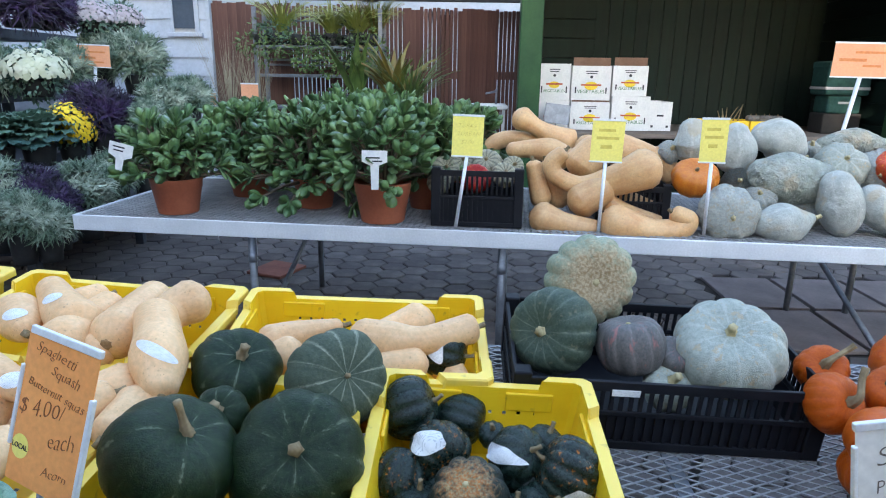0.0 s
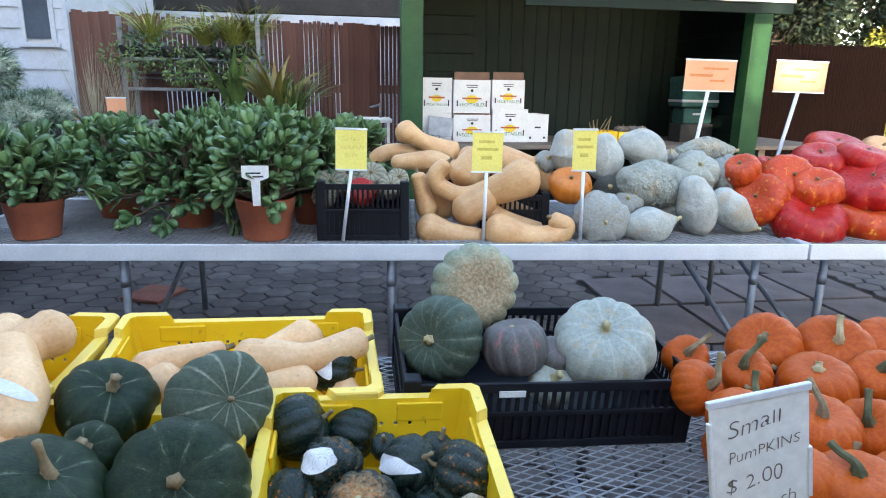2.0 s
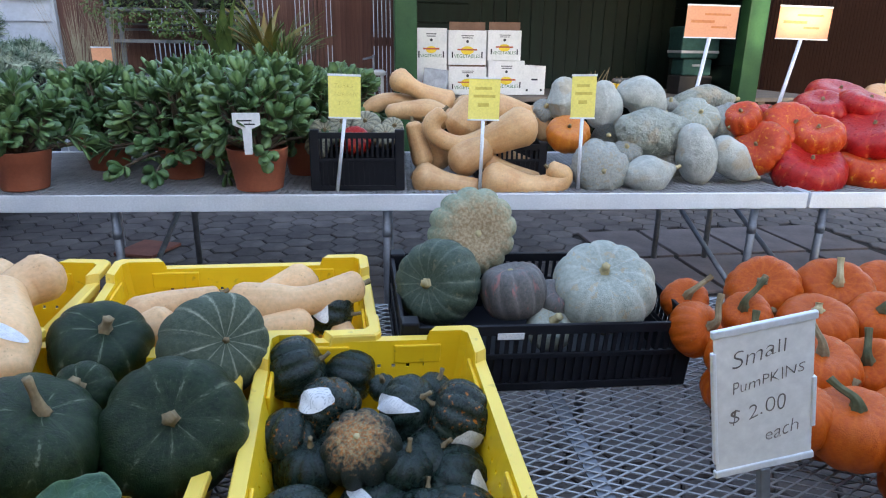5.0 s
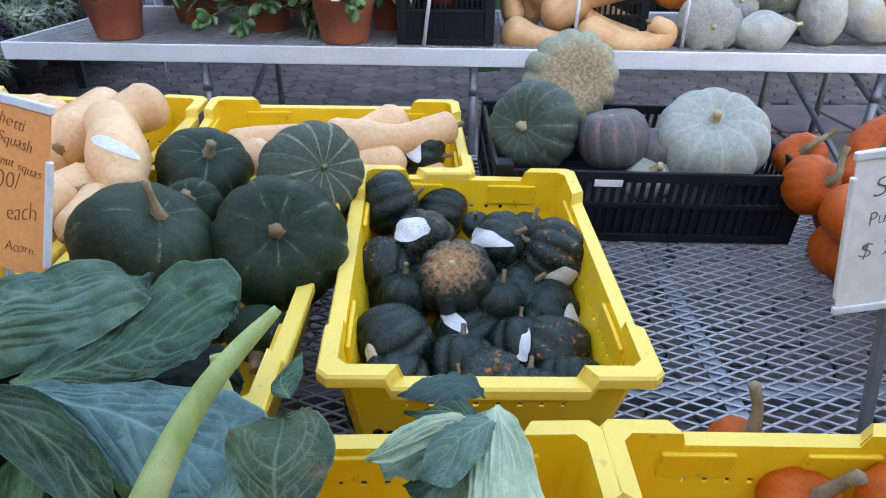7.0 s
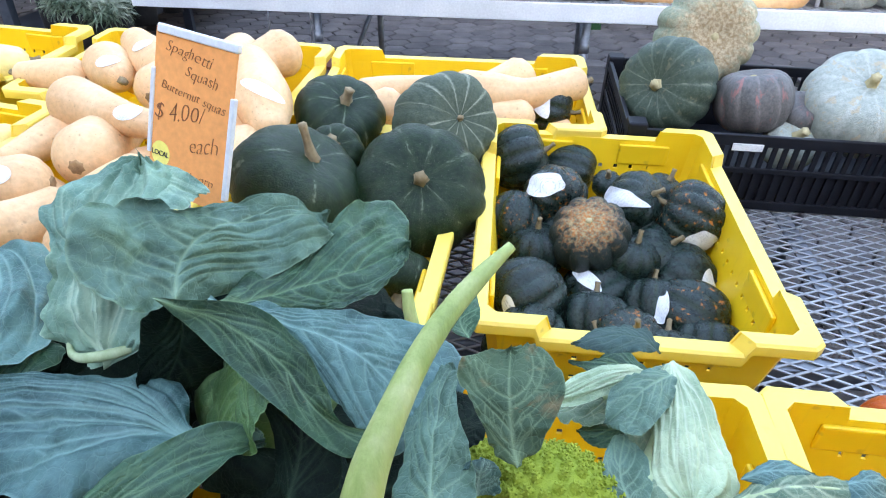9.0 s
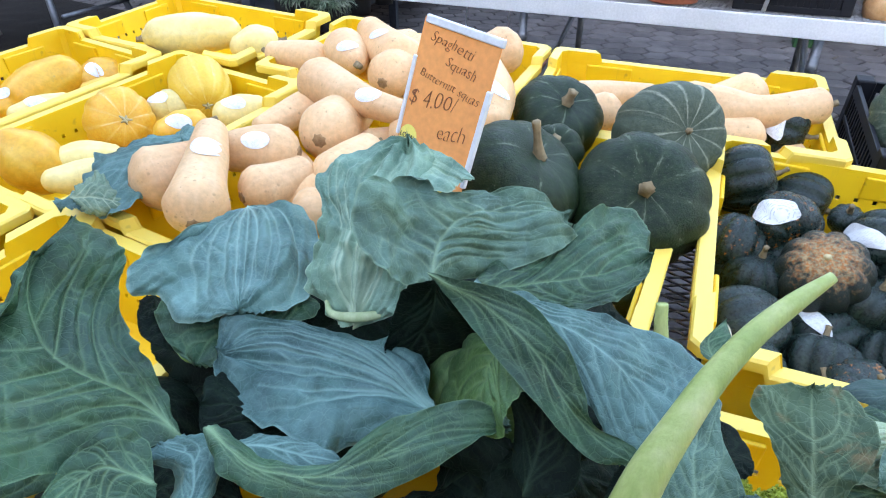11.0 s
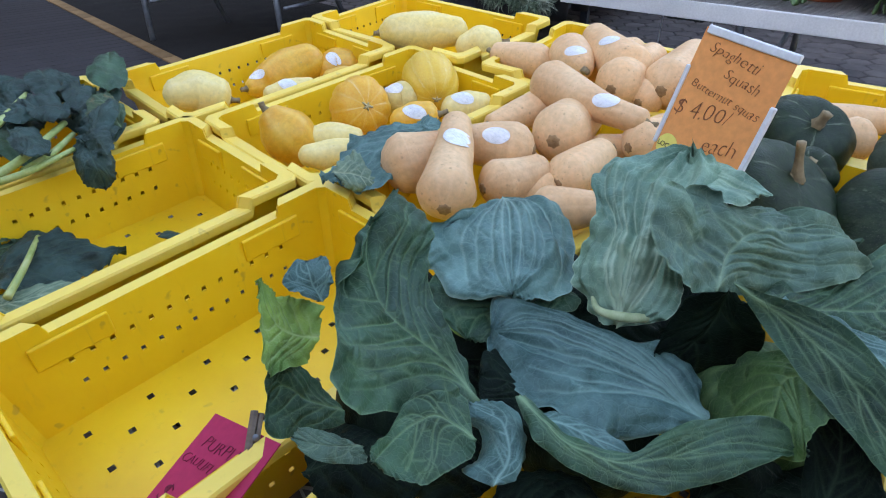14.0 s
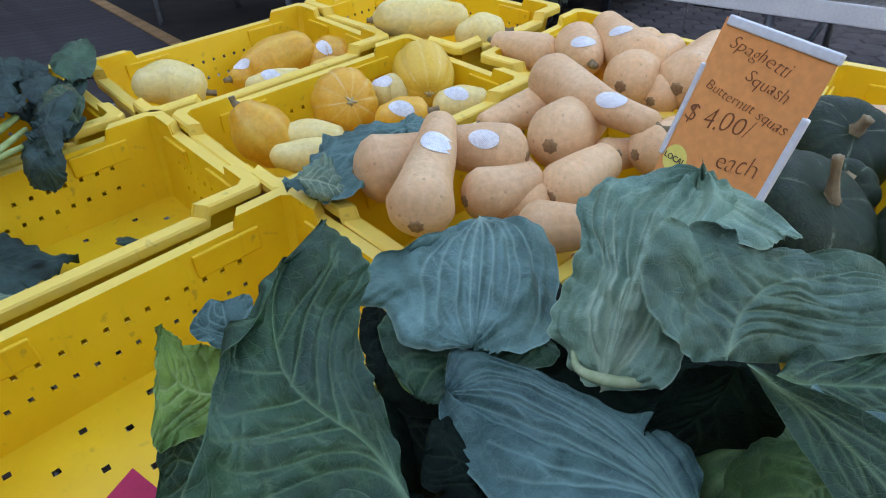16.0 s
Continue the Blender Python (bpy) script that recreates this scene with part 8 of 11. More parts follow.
leaf(cab_e, [(-0.332, 0.475, 0.792), (-0.367, 0.487, 0.767), (-0.368, 0.458, 0.749), (-0.361, 0.428, 0.721)], [(-0.367, 0.529, 0.772), (-0.411, 0.538, 0.733), (-0.426, 0.520, 0.701), (-0.415, 0.474, 0.681)], [(-0.321, 0.454, 0.780), (-0.332, 0.427, 0.766), (-0.335, 0.415, 0.741)], "head", 23, ruffle=0.003, fold=0.004, crumple=0.003)
head_core(cab_e, (-0.385, 0.565, 0.655), 0.080)
# filler heads and leaves, coloured near-black for the shade between the cabbages
head_core(cab_a, (-0.761, 0.386, 0.587), 0.085, "deep", "filler cabbage head darkened like a shaded gap")
head_core(cab_b, (-0.714, 0.570, 0.593), 0.08, "deep", "filler cabbage head darkened like a shaded gap")
head_core(cab_c, (-0.597, 0.808, 0.633), 0.09, "deep", "filler cabbage head darkened like a shaded gap")
head_core(cab_d, (-0.554, 0.485, 0.581), 0.09, "deep", "filler cabbage head darkened like a shaded gap")
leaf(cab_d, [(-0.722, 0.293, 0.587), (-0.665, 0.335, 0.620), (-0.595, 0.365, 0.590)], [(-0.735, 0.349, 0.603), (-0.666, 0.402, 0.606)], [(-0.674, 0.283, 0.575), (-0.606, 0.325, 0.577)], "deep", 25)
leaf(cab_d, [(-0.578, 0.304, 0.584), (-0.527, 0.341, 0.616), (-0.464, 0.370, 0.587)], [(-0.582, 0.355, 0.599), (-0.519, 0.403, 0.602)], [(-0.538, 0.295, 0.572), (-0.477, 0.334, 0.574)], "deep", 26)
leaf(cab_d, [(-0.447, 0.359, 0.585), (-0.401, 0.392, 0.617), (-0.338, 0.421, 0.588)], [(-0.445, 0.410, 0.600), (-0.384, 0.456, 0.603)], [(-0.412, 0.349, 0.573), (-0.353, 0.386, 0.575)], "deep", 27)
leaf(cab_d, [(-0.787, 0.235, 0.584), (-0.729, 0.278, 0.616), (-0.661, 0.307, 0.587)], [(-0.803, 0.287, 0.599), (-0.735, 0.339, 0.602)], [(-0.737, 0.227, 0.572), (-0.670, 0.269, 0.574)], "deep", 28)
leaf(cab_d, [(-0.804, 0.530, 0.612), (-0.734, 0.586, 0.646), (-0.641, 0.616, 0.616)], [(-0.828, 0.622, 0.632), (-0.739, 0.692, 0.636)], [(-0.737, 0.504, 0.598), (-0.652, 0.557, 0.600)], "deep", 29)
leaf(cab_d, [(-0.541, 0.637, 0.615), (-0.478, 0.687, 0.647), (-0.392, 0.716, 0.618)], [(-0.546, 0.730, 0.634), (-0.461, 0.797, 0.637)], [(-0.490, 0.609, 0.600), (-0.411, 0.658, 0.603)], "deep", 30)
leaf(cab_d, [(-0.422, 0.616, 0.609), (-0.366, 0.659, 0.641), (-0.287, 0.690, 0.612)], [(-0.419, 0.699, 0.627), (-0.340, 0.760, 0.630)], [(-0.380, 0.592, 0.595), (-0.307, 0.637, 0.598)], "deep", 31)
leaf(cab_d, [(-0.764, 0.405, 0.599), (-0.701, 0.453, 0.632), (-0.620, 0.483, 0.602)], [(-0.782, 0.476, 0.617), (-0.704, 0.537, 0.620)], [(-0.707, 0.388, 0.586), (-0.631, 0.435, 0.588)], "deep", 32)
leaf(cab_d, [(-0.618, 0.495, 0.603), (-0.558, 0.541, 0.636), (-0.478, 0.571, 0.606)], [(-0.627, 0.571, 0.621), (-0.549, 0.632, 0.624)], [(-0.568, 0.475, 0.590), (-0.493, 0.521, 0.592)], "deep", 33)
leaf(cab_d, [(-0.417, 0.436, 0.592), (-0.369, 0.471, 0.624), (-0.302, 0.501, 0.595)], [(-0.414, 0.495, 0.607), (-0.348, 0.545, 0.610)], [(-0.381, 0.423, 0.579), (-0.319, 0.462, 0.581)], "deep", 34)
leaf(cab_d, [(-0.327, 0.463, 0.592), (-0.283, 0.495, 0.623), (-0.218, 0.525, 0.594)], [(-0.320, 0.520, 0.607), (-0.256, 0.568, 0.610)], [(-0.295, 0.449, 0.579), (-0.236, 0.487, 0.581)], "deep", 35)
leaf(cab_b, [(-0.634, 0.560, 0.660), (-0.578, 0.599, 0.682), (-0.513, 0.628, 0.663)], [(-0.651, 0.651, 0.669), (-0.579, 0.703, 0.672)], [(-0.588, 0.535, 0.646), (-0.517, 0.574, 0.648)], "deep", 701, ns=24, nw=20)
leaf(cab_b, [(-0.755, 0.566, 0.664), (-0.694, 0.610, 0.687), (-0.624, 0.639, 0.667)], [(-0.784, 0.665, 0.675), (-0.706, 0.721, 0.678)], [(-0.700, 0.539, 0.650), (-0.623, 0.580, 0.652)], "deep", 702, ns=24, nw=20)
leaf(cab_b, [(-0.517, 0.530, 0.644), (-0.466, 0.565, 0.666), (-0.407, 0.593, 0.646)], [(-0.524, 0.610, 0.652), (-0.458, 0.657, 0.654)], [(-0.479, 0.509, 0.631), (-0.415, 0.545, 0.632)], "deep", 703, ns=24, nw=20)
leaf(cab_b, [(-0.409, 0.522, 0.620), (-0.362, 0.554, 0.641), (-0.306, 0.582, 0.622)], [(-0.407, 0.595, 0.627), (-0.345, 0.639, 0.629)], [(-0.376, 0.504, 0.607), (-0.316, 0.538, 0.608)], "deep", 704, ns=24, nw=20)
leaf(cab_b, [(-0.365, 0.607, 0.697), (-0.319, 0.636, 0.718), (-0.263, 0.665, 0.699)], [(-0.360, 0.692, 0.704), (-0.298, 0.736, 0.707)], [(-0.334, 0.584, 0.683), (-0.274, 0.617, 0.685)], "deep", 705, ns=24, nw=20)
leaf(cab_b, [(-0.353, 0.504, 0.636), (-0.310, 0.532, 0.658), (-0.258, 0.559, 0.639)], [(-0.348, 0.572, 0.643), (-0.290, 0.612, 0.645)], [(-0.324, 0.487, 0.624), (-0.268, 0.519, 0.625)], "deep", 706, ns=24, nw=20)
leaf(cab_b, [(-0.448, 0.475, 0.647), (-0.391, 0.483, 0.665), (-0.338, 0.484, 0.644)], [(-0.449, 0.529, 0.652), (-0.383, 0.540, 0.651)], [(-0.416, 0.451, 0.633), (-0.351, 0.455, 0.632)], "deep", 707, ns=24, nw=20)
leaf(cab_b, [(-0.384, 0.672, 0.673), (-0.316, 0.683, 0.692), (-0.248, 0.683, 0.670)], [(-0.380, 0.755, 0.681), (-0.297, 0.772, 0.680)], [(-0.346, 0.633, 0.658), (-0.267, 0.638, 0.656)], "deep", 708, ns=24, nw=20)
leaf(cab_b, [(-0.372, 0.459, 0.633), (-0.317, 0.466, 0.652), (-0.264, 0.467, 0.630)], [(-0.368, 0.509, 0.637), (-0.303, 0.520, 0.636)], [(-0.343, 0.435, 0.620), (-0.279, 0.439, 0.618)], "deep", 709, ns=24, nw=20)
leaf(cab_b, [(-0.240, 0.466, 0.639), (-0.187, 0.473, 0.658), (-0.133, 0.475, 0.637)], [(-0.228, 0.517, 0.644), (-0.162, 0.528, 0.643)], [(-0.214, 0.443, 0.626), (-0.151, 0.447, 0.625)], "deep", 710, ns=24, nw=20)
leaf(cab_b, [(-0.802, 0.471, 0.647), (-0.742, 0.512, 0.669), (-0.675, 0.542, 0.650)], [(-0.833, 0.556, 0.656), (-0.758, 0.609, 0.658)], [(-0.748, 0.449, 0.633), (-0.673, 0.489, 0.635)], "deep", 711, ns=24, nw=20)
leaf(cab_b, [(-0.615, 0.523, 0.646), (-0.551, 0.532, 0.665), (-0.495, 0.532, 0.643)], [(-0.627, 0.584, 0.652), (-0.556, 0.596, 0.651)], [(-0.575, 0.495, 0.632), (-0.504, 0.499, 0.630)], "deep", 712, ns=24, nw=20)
rom_a = thing("romanesco", Matrix.Translation((-0.101, 0.441, 0.693)), "lime green romanesco among torn leaves", "romanesco", "romanesco and cauliflower in the crate")
leaf(rom_a, [(-0.117, 0.352, 0.824), (-0.122, 0.371, 0.846), (-0.124, 0.390, 0.859), (-0.124, 0.424, 0.869)], [(-0.135, 0.362, 0.827), (-0.144, 0.371, 0.847), (-0.153, 0.386, 0.860), (-0.161, 0.407, 0.866), (-0.146, 0.418, 0.868)], [(-0.104, 0.365, 0.827), (-0.095, 0.371, 0.846), (-0.086, 0.393, 0.860), (-0.091, 0.415, 0.865), (-0.105, 0.429, 0.870)], "brown", 36, ruffle=0.006, fold=0.014, big=1)
leaf(rom_a, [(-0.177, 0.348, 0.778), (-0.180, 0.398, 0.774), (-0.181, 0.451, 0.775), (-0.173, 0.506, 0.777)], [(-0.209, 0.366, 0.757), (-0.206, 0.418, 0.753), (-0.201, 0.466, 0.757), (-0.187, 0.506, 0.770)], [(-0.145, 0.349, 0.787), (-0.151, 0.390, 0.792), (-0.163, 0.434, 0.787), (-0.165, 0.477, 0.784)], "mid", 37, ruffle=0.006, big=1)
leaf(rom_a, [(-0.158, 0.403, 0.776), (-0.168, 0.442, 0.772), (-0.177, 0.482, 0.765)], [(-0.180, 0.414, 0.768), (-0.187, 0.462, 0.763)], [(-0.139, 0.420, 0.778), (-0.150, 0.463, 0.772)], "deep", 38, ruffle=0.005)
leaf(rom_a, [(-0.143, 0.380, 0.753), (-0.142, 0.383, 0.776), (-0.142, 0.388, 0.790)], [(-0.156, 0.375, 0.765), (-0.154, 0.379, 0.789)], [(-0.126, 0.393, 0.745), (-0.129, 0.394, 0.774)], "blue", 39, ruffle=0.004)
romanesco_head(rom_a, (-0.079, 0.417, 0.685), 0.058)
romanesco_head(rom_a, (-0.149, 0.445, 0.715), 0.022)
leaf(rom_a, [(-0.161, 0.576, 0.747), (-0.172, 0.597, 0.760), (-0.156, 0.636, 0.763)], [(-0.179, 0.579, 0.758)], [(-0.151, 0.600, 0.759)], "dark", 41, ruffle=0.004)
stalk(rom_a, [(-0.127, 0.457, 0.936), (-0.149, 0.440, 0.919), (-0.171, 0.419, 0.899), (-0.190, 0.396, 0.874), (-0.205, 0.373, 0.846), (-0.218, 0.354, 0.815), (-0.227, 0.338, 0.777)], [0.0040, 0.0072, 0.0088, 0.0102, 0.0120, 0.0145, 0.0170])
stalk(rom_a, [(-0.224, 0.571, 0.809), (-0.221, 0.564, 0.788), (-0.214, 0.558, 0.757)], [0.006, 0.007, 0.008])
cau_a = thing("cauliflower", Matrix.Translation((0.011, 0.515, 0.696)), "cauliflower wrapped in pale ribbed leaves", "cauliflower", "romanesco and cauliflower in the crate")
leaf(cau_a, [(-0.012, 0.416, 0.707), (0.016, 0.480, 0.705), (0.043, 0.546, 0.703), (0.055, 0.599, 0.704)], [(-0.027, 0.433, 0.697), (-0.009, 0.497, 0.698), (0.011, 0.556, 0.701), (0.034, 0.589, 0.703)], [(0.025, 0.430, 0.700), (0.057, 0.493, 0.695), (0.075, 0.537, 0.699), (0.070, 0.578, 0.702)], "pale", 42, ruffle=0.005, rib=1.9, big=1)
leaf(cau_a, [(0.031, 0.549, 0.707), (-0.006, 0.557, 0.699), (-0.039, 0.560, 0.689), (-0.072, 0.546, 0.684)], [(0.022, 0.589, 0.700), (-0.018, 0.596, 0.692), (-0.052, 0.583, 0.686)], [(0.005, 0.517, 0.700), (-0.032, 0.522, 0.692), (-0.060, 0.521, 0.687)], "pale", 43, ruffle=0.006, rib=1.7, big=1)
leaf(cau_a, [(0.047, 0.600, 0.691), (0.005, 0.621, 0.686), (-0.048, 0.627, 0.680)], [(0.030, 0.626, 0.688), (0.011, 0.645, 0.691), (-0.023, 0.625, 0.684)], [(0.020, 0.598, 0.686), (-0.015, 0.607, 0.682)], "dark", 44, ruffle=0.006)
leaf(cau_a, [(0.028, 0.540, 0.687), (-0.009, 0.523, 0.686), (-0.047, 0.527, 0.677)], [(0.013, 0.556, 0.686), (-0.028, 0.546, 0.680)], [(0.000, 0.505, 0.683), (-0.032, 0.506, 0.678)], "dark", 45, ruffle=0.006)
leaf(cau_a, [(-0.014, 0.411, 0.713), (-0.019, 0.449, 0.715), (-0.008, 0.495, 0.708)], [(-0.047, 0.408, 0.720), (-0.035, 0.451, 0.719), (-0.020, 0.488, 0.712)], [(0.004, 0.428, 0.708), (0.008, 0.471, 0.708)], "mid", 46, ruffle=0.005)
leaf(cau_a, [(0.025, 0.429, 0.686), (0.050, 0.459, 0.689), (0.078, 0.503, 0.685)], [(0.027, 0.453, 0.686), (0.052, 0.487, 0.689)], [(0.052, 0.432, 0.686), (0.076, 0.471, 0.684)], "mid", 47, ruffle=0.005)
leaf(cau_a, [(0.052, 0.588, 0.722), (0.050, 0.545, 0.736), (0.046, 0.490, 0.730), (0.040, 0.425, 0.700)], [(0.036, 0.570, 0.726), (0.020, 0.530, 0.728), (0.010, 0.480, 0.720), (0.008, 0.440, 0.700)], [(0.064, 0.575, 0.722), (0.080, 0.535, 0.724), (0.088, 0.485, 0.712), (0.080, 0.440, 0.692)], "white", 53, ruffle=0.004, crumple=0.003, fold=0.012, big=1, fan=7)
leaf(cau_a, [(0.024, 0.566, 0.726), (-0.022, 0.550, 0.734), (-0.082, 0.524, 0.714)], [(0.000, 0.572, 0.726), (-0.052, 0.556, 0.722)], [(0.000, 0.544, 0.726), (-0.056, 0.520, 0.716)], "white", 54, ruffle=0.004, crumple=0.003, fold=0.010, fan=5)
leaf(cau_a, [(0.040, 0.592, 0.728), (0.006, 0.600, 0.748), (-0.052, 0.596, 0.730)], [(0.020, 0.616, 0.744), (-0.020, 0.618, 0.742)], [(0.018, 0.582, 0.738), (-0.022, 0.580, 0.736)], "greens", 48, ruffle=0.010, fold=0.020)
leaf(cau_a, [(0.050, 0.560, 0.732), (0.014, 0.528, 0.742), (-0.030, 0.488, 0.724)], [(0.022, 0.560, 0.738), (-0.018, 0.532, 0.736)], [(0.036, 0.516, 0.740), (0.000, 0.474, 0.730)], "mid", 52, ruffle=0.008, fold=0.018)
cau_b = thing("cauliflower", Matrix.Translation((0.154, 0.474, 0.648)), "cauliflower with pale outer leaves beside the pumpkins", "cauliflower", "romanesco and cauliflower in the crate")
leaf(cau_b, [(0.064, 0.423, 0.706), (0.118, 0.435, 0.726), (0.214, 0.463, 0.695)], [(0.129, 0.458, 0.718)], [(0.121, 0.400, 0.702)], "pale", 49, ruffle=0.006, rib=1.5)
leaf(cau_b, [(0.082, 0.445, 0.718), (0.107, 0.446, 0.732), (0.148, 0.457, 0.717)], [(0.112, 0.460, 0.728)], [(0.104, 0.435, 0.726)], "blue", 50, ruffle=0.005)
leaf(cau_b, [(0.170, 0.456, 0.706), (0.195, 0.457, 0.715), (0.235, 0.465, 0.695)], [(0.200, 0.468, 0.716)], [(0.190, 0.437, 0.704)], "blue", 51, ruffle=0.005)
grn_a = thing("broccoli_greens", Matrix.Translation((-2.016, 0.576, 0.613)), "dark limp broccoli greens with thick pale stems", "greens", "leafy greens")
leaf(grn_a, [(-1.906, 0.530, 0.719), (-1.911, 0.477, 0.734), (-1.976, 0.439, 0.713)], [(-1.956, 0.518, 0.730), (-2.003, 0.482, 0.728)], [(-1.866, 0.487, 0.714), (-1.883, 0.443, 0.710)], "greens", 501, ruffle=0.012, fold=0.03, crumple=0.010, ns=40, nw=32)
leaf(grn_a, [(-2.083, 0.673, 0.713), (-1.932, 0.626, 0.724), (-1.848, 0.600, 0.699)], [(-1.998, 0.615, 0.715), (-1.896, 0.578, 0.709)], [(-2.013, 0.680, 0.712), (-1.904, 0.652, 0.706)], "greens", 502, ruffle=0.012, fold=0.03, crumple=0.010, ns=40, nw=32)
leaf(grn_a, [(-2.025, 0.570, 0.656), (-1.938, 0.618, 0.678), (-1.901, 0.680, 0.663)], [(-1.910, 0.562, 0.662), (-1.843, 0.603, 0.664)], [(-2.056, 0.625, 0.662), (-2.014, 0.684, 0.667)], "greens", 503, ruffle=0.012, fold=0.03, crumple=0.010, ns=40, nw=32)
leaf(grn_a, [(-1.949, 0.519, 0.712), (-1.849, 0.523, 0.730), (-1.810, 0.542, 0.710)], [(-1.846, 0.481, 0.715), (-1.778, 0.483, 0.714)], [(-1.956, 0.562, 0.716), (-1.900, 0.581, 0.717)], "greens", 504, ruffle=0.012, fold=0.03, crumple=0.010, ns=40, nw=32)
leaf(grn_a, [(-2.162, 0.364, 0.673), (-2.192, 0.416, 0.698), (-2.291, 0.482, 0.688)], [(-2.100, 0.389, 0.683), (-2.137, 0.441, 0.689)], [(-2.257, 0.385, 0.677), (-2.336, 0.438, 0.685)], "greens", 505, ruffle=0.012, fold=0.03, crumple=0.010, ns=40, nw=32)
leaf(grn_a, [(-2.255, 0.751, 0.695), (-2.143, 0.684, 0.705), (-2.093, 0.637, 0.679)], [(-2.240, 0.693, 0.699), (-2.179, 0.638, 0.692)], [(-2.153, 0.735, 0.691), (-2.070, 0.687, 0.684)], "greens", 507, ruffle=0.012, fold=0.03, crumple=0.010, ns=40, nw=32)
leaf(grn_a, [(-1.941, 0.418, 0.668), (-1.819, 0.427, 0.685), (-1.757, 0.448, 0.665)], [(-1.837, 0.389, 0.672), (-1.752, 0.395, 0.670)], [(-1.926, 0.457, 0.671), (-1.848, 0.477, 0.670)], "dark", 509, ruffle=0.012, fold=0.03, crumple=0.010, ns=26, nw=20)
leaf(grn_a, [(-2.353, 0.672, 0.673), (-2.311, 0.582, 0.684), (-2.327, 0.509, 0.657)], [(-2.383, 0.630, 0.680), (-2.386, 0.559, 0.674)], [(-2.280, 0.617, 0.666), (-2.255, 0.543, 0.658)], "greens", 510, ruffle=0.012, fold=0.03, crumple=0.010, ns=40, nw=32)
leaf(grn_a, [(-2.109, 0.393, 0.677), (-2.185, 0.407, 0.701), (-2.335, 0.432, 0.688)], [(-2.126, 0.422, 0.691), (-2.225, 0.447, 0.696)], [(-2.167, 0.374, 0.677), (-2.268, 0.383, 0.681)], "greens", 511, ruffle=0.012, fold=0.03, crumple=0.010, ns=40, nw=32)
leaf(grn_a, [(-2.218, 0.529, 0.686), (-2.145, 0.556, 0.707), (-2.130, 0.596, 0.690)], [(-2.094, 0.506, 0.690), (-2.039, 0.528, 0.691)], [(-2.274, 0.577, 0.693), (-2.253, 0.617, 0.696)], "greens", 512, ruffle=0.012, fold=0.03, crumple=0.010, ns=40, nw=32)
leaf(grn_a, [(-1.987, 0.485, 0.660), (-1.944, 0.415, 0.673), (-1.958, 0.360, 0.648)], [(-2.015, 0.450, 0.668), (-2.016, 0.394, 0.663)], [(-1.919, 0.447, 0.655), (-1.894, 0.391, 0.649)], "greens", 513, ruffle=0.012, fold=0.03, crumple=0.010, ns=40, nw=32)
leaf(grn_a, [(-2.146, 0.402, 0.707), (-2.000, 0.390, 0.722), (-1.928, 0.390, 0.699)], [(-2.043, 0.361, 0.710), (-1.946, 0.350, 0.706)], [(-2.102, 0.430, 0.708), (-2.005, 0.431, 0.706)], "dark", 516, ruffle=0.012, fold=0.03, crumple=0.010, ns=26, nw=20)
leaf(grn_a, [(-1.956, 0.642, 0.677), (-1.808, 0.594, 0.689), (-1.723, 0.567, 0.663)], [(-1.881, 0.577, 0.679), (-1.781, 0.538, 0.672)], [(-1.879, 0.656, 0.677), (-1.770, 0.629, 0.671)], "greens", 517, ruffle=0.012, fold=0.03, crumple=0.010, ns=40, nw=32)
leaf(grn_a, [(-2.162, 0.631, 0.701), (-2.045, 0.629, 0.718), (-1.988, 0.643, 0.697)], [(-2.056, 0.592, 0.704), (-1.975, 0.591, 0.702)], [(-2.149, 0.666, 0.704), (-2.076, 0.679, 0.703)], "greens", 518, ruffle=0.012, fold=0.03, crumple=0.010, ns=40, nw=32)
leaf(grn_a, [(-2.172, 0.840, 0.739), (-2.003, 0.742, 0.745), (-1.907, 0.677, 0.716)], [(-2.109, 0.759, 0.740), (-1.998, 0.683, 0.729)], [(-2.057, 0.816, 0.733), (-1.931, 0.746, 0.723)], "dark", 519, ruffle=0.012, fold=0.03, crumple=0.010, ns=26, nw=20)
leaf(grn_a, [(-1.837, 0.422, 0.711), (-1.713, 0.411, 0.726), (-1.653, 0.414, 0.705)], [(-1.751, 0.384, 0.715), (-1.669, 0.375, 0.712)], [(-1.800, 0.449, 0.713), (-1.718, 0.451, 0.711)], "greens", 520, ruffle=0.012, fold=0.03, crumple=0.010, ns=40, nw=32)
leaf(grn_a, [(-2.159, 0.642, 0.737), (-2.025, 0.598, 0.749), (-1.961, 0.575, 0.725)], [(-2.088, 0.586, 0.740), (-2.003, 0.551, 0.734)], [(-2.092, 0.650, 0.736), (-2.000, 0.625, 0.731)], "greens", 521, ruffle=0.012, fold=0.03, crumple=0.010, ns=40, nw=32)
leaf(grn_a, [(-1.600, 0.496, 0.686), (-1.665, 0.515, 0.709), (-1.790, 0.555, 0.697)], [(-1.613, 0.520, 0.698), (-1.694, 0.553, 0.704)], [(-1.654, 0.489, 0.687), (-1.741, 0.509, 0.691)], "greens", 523, ruffle=0.012, fold=0.03, crumple=0.010, ns=40, nw=32)
leaf(grn_a, [(-2.041, 0.754, 0.699), (-1.955, 0.688, 0.710), (-1.926, 0.643, 0.685)], [(-2.039, 0.705, 0.705), (-1.999, 0.653, 0.698)], [(-1.955, 0.732, 0.695), (-1.892, 0.684, 0.688)], "greens", 524, ruffle=0.012, fold=0.03, crumple=0.010, ns=40, nw=32)
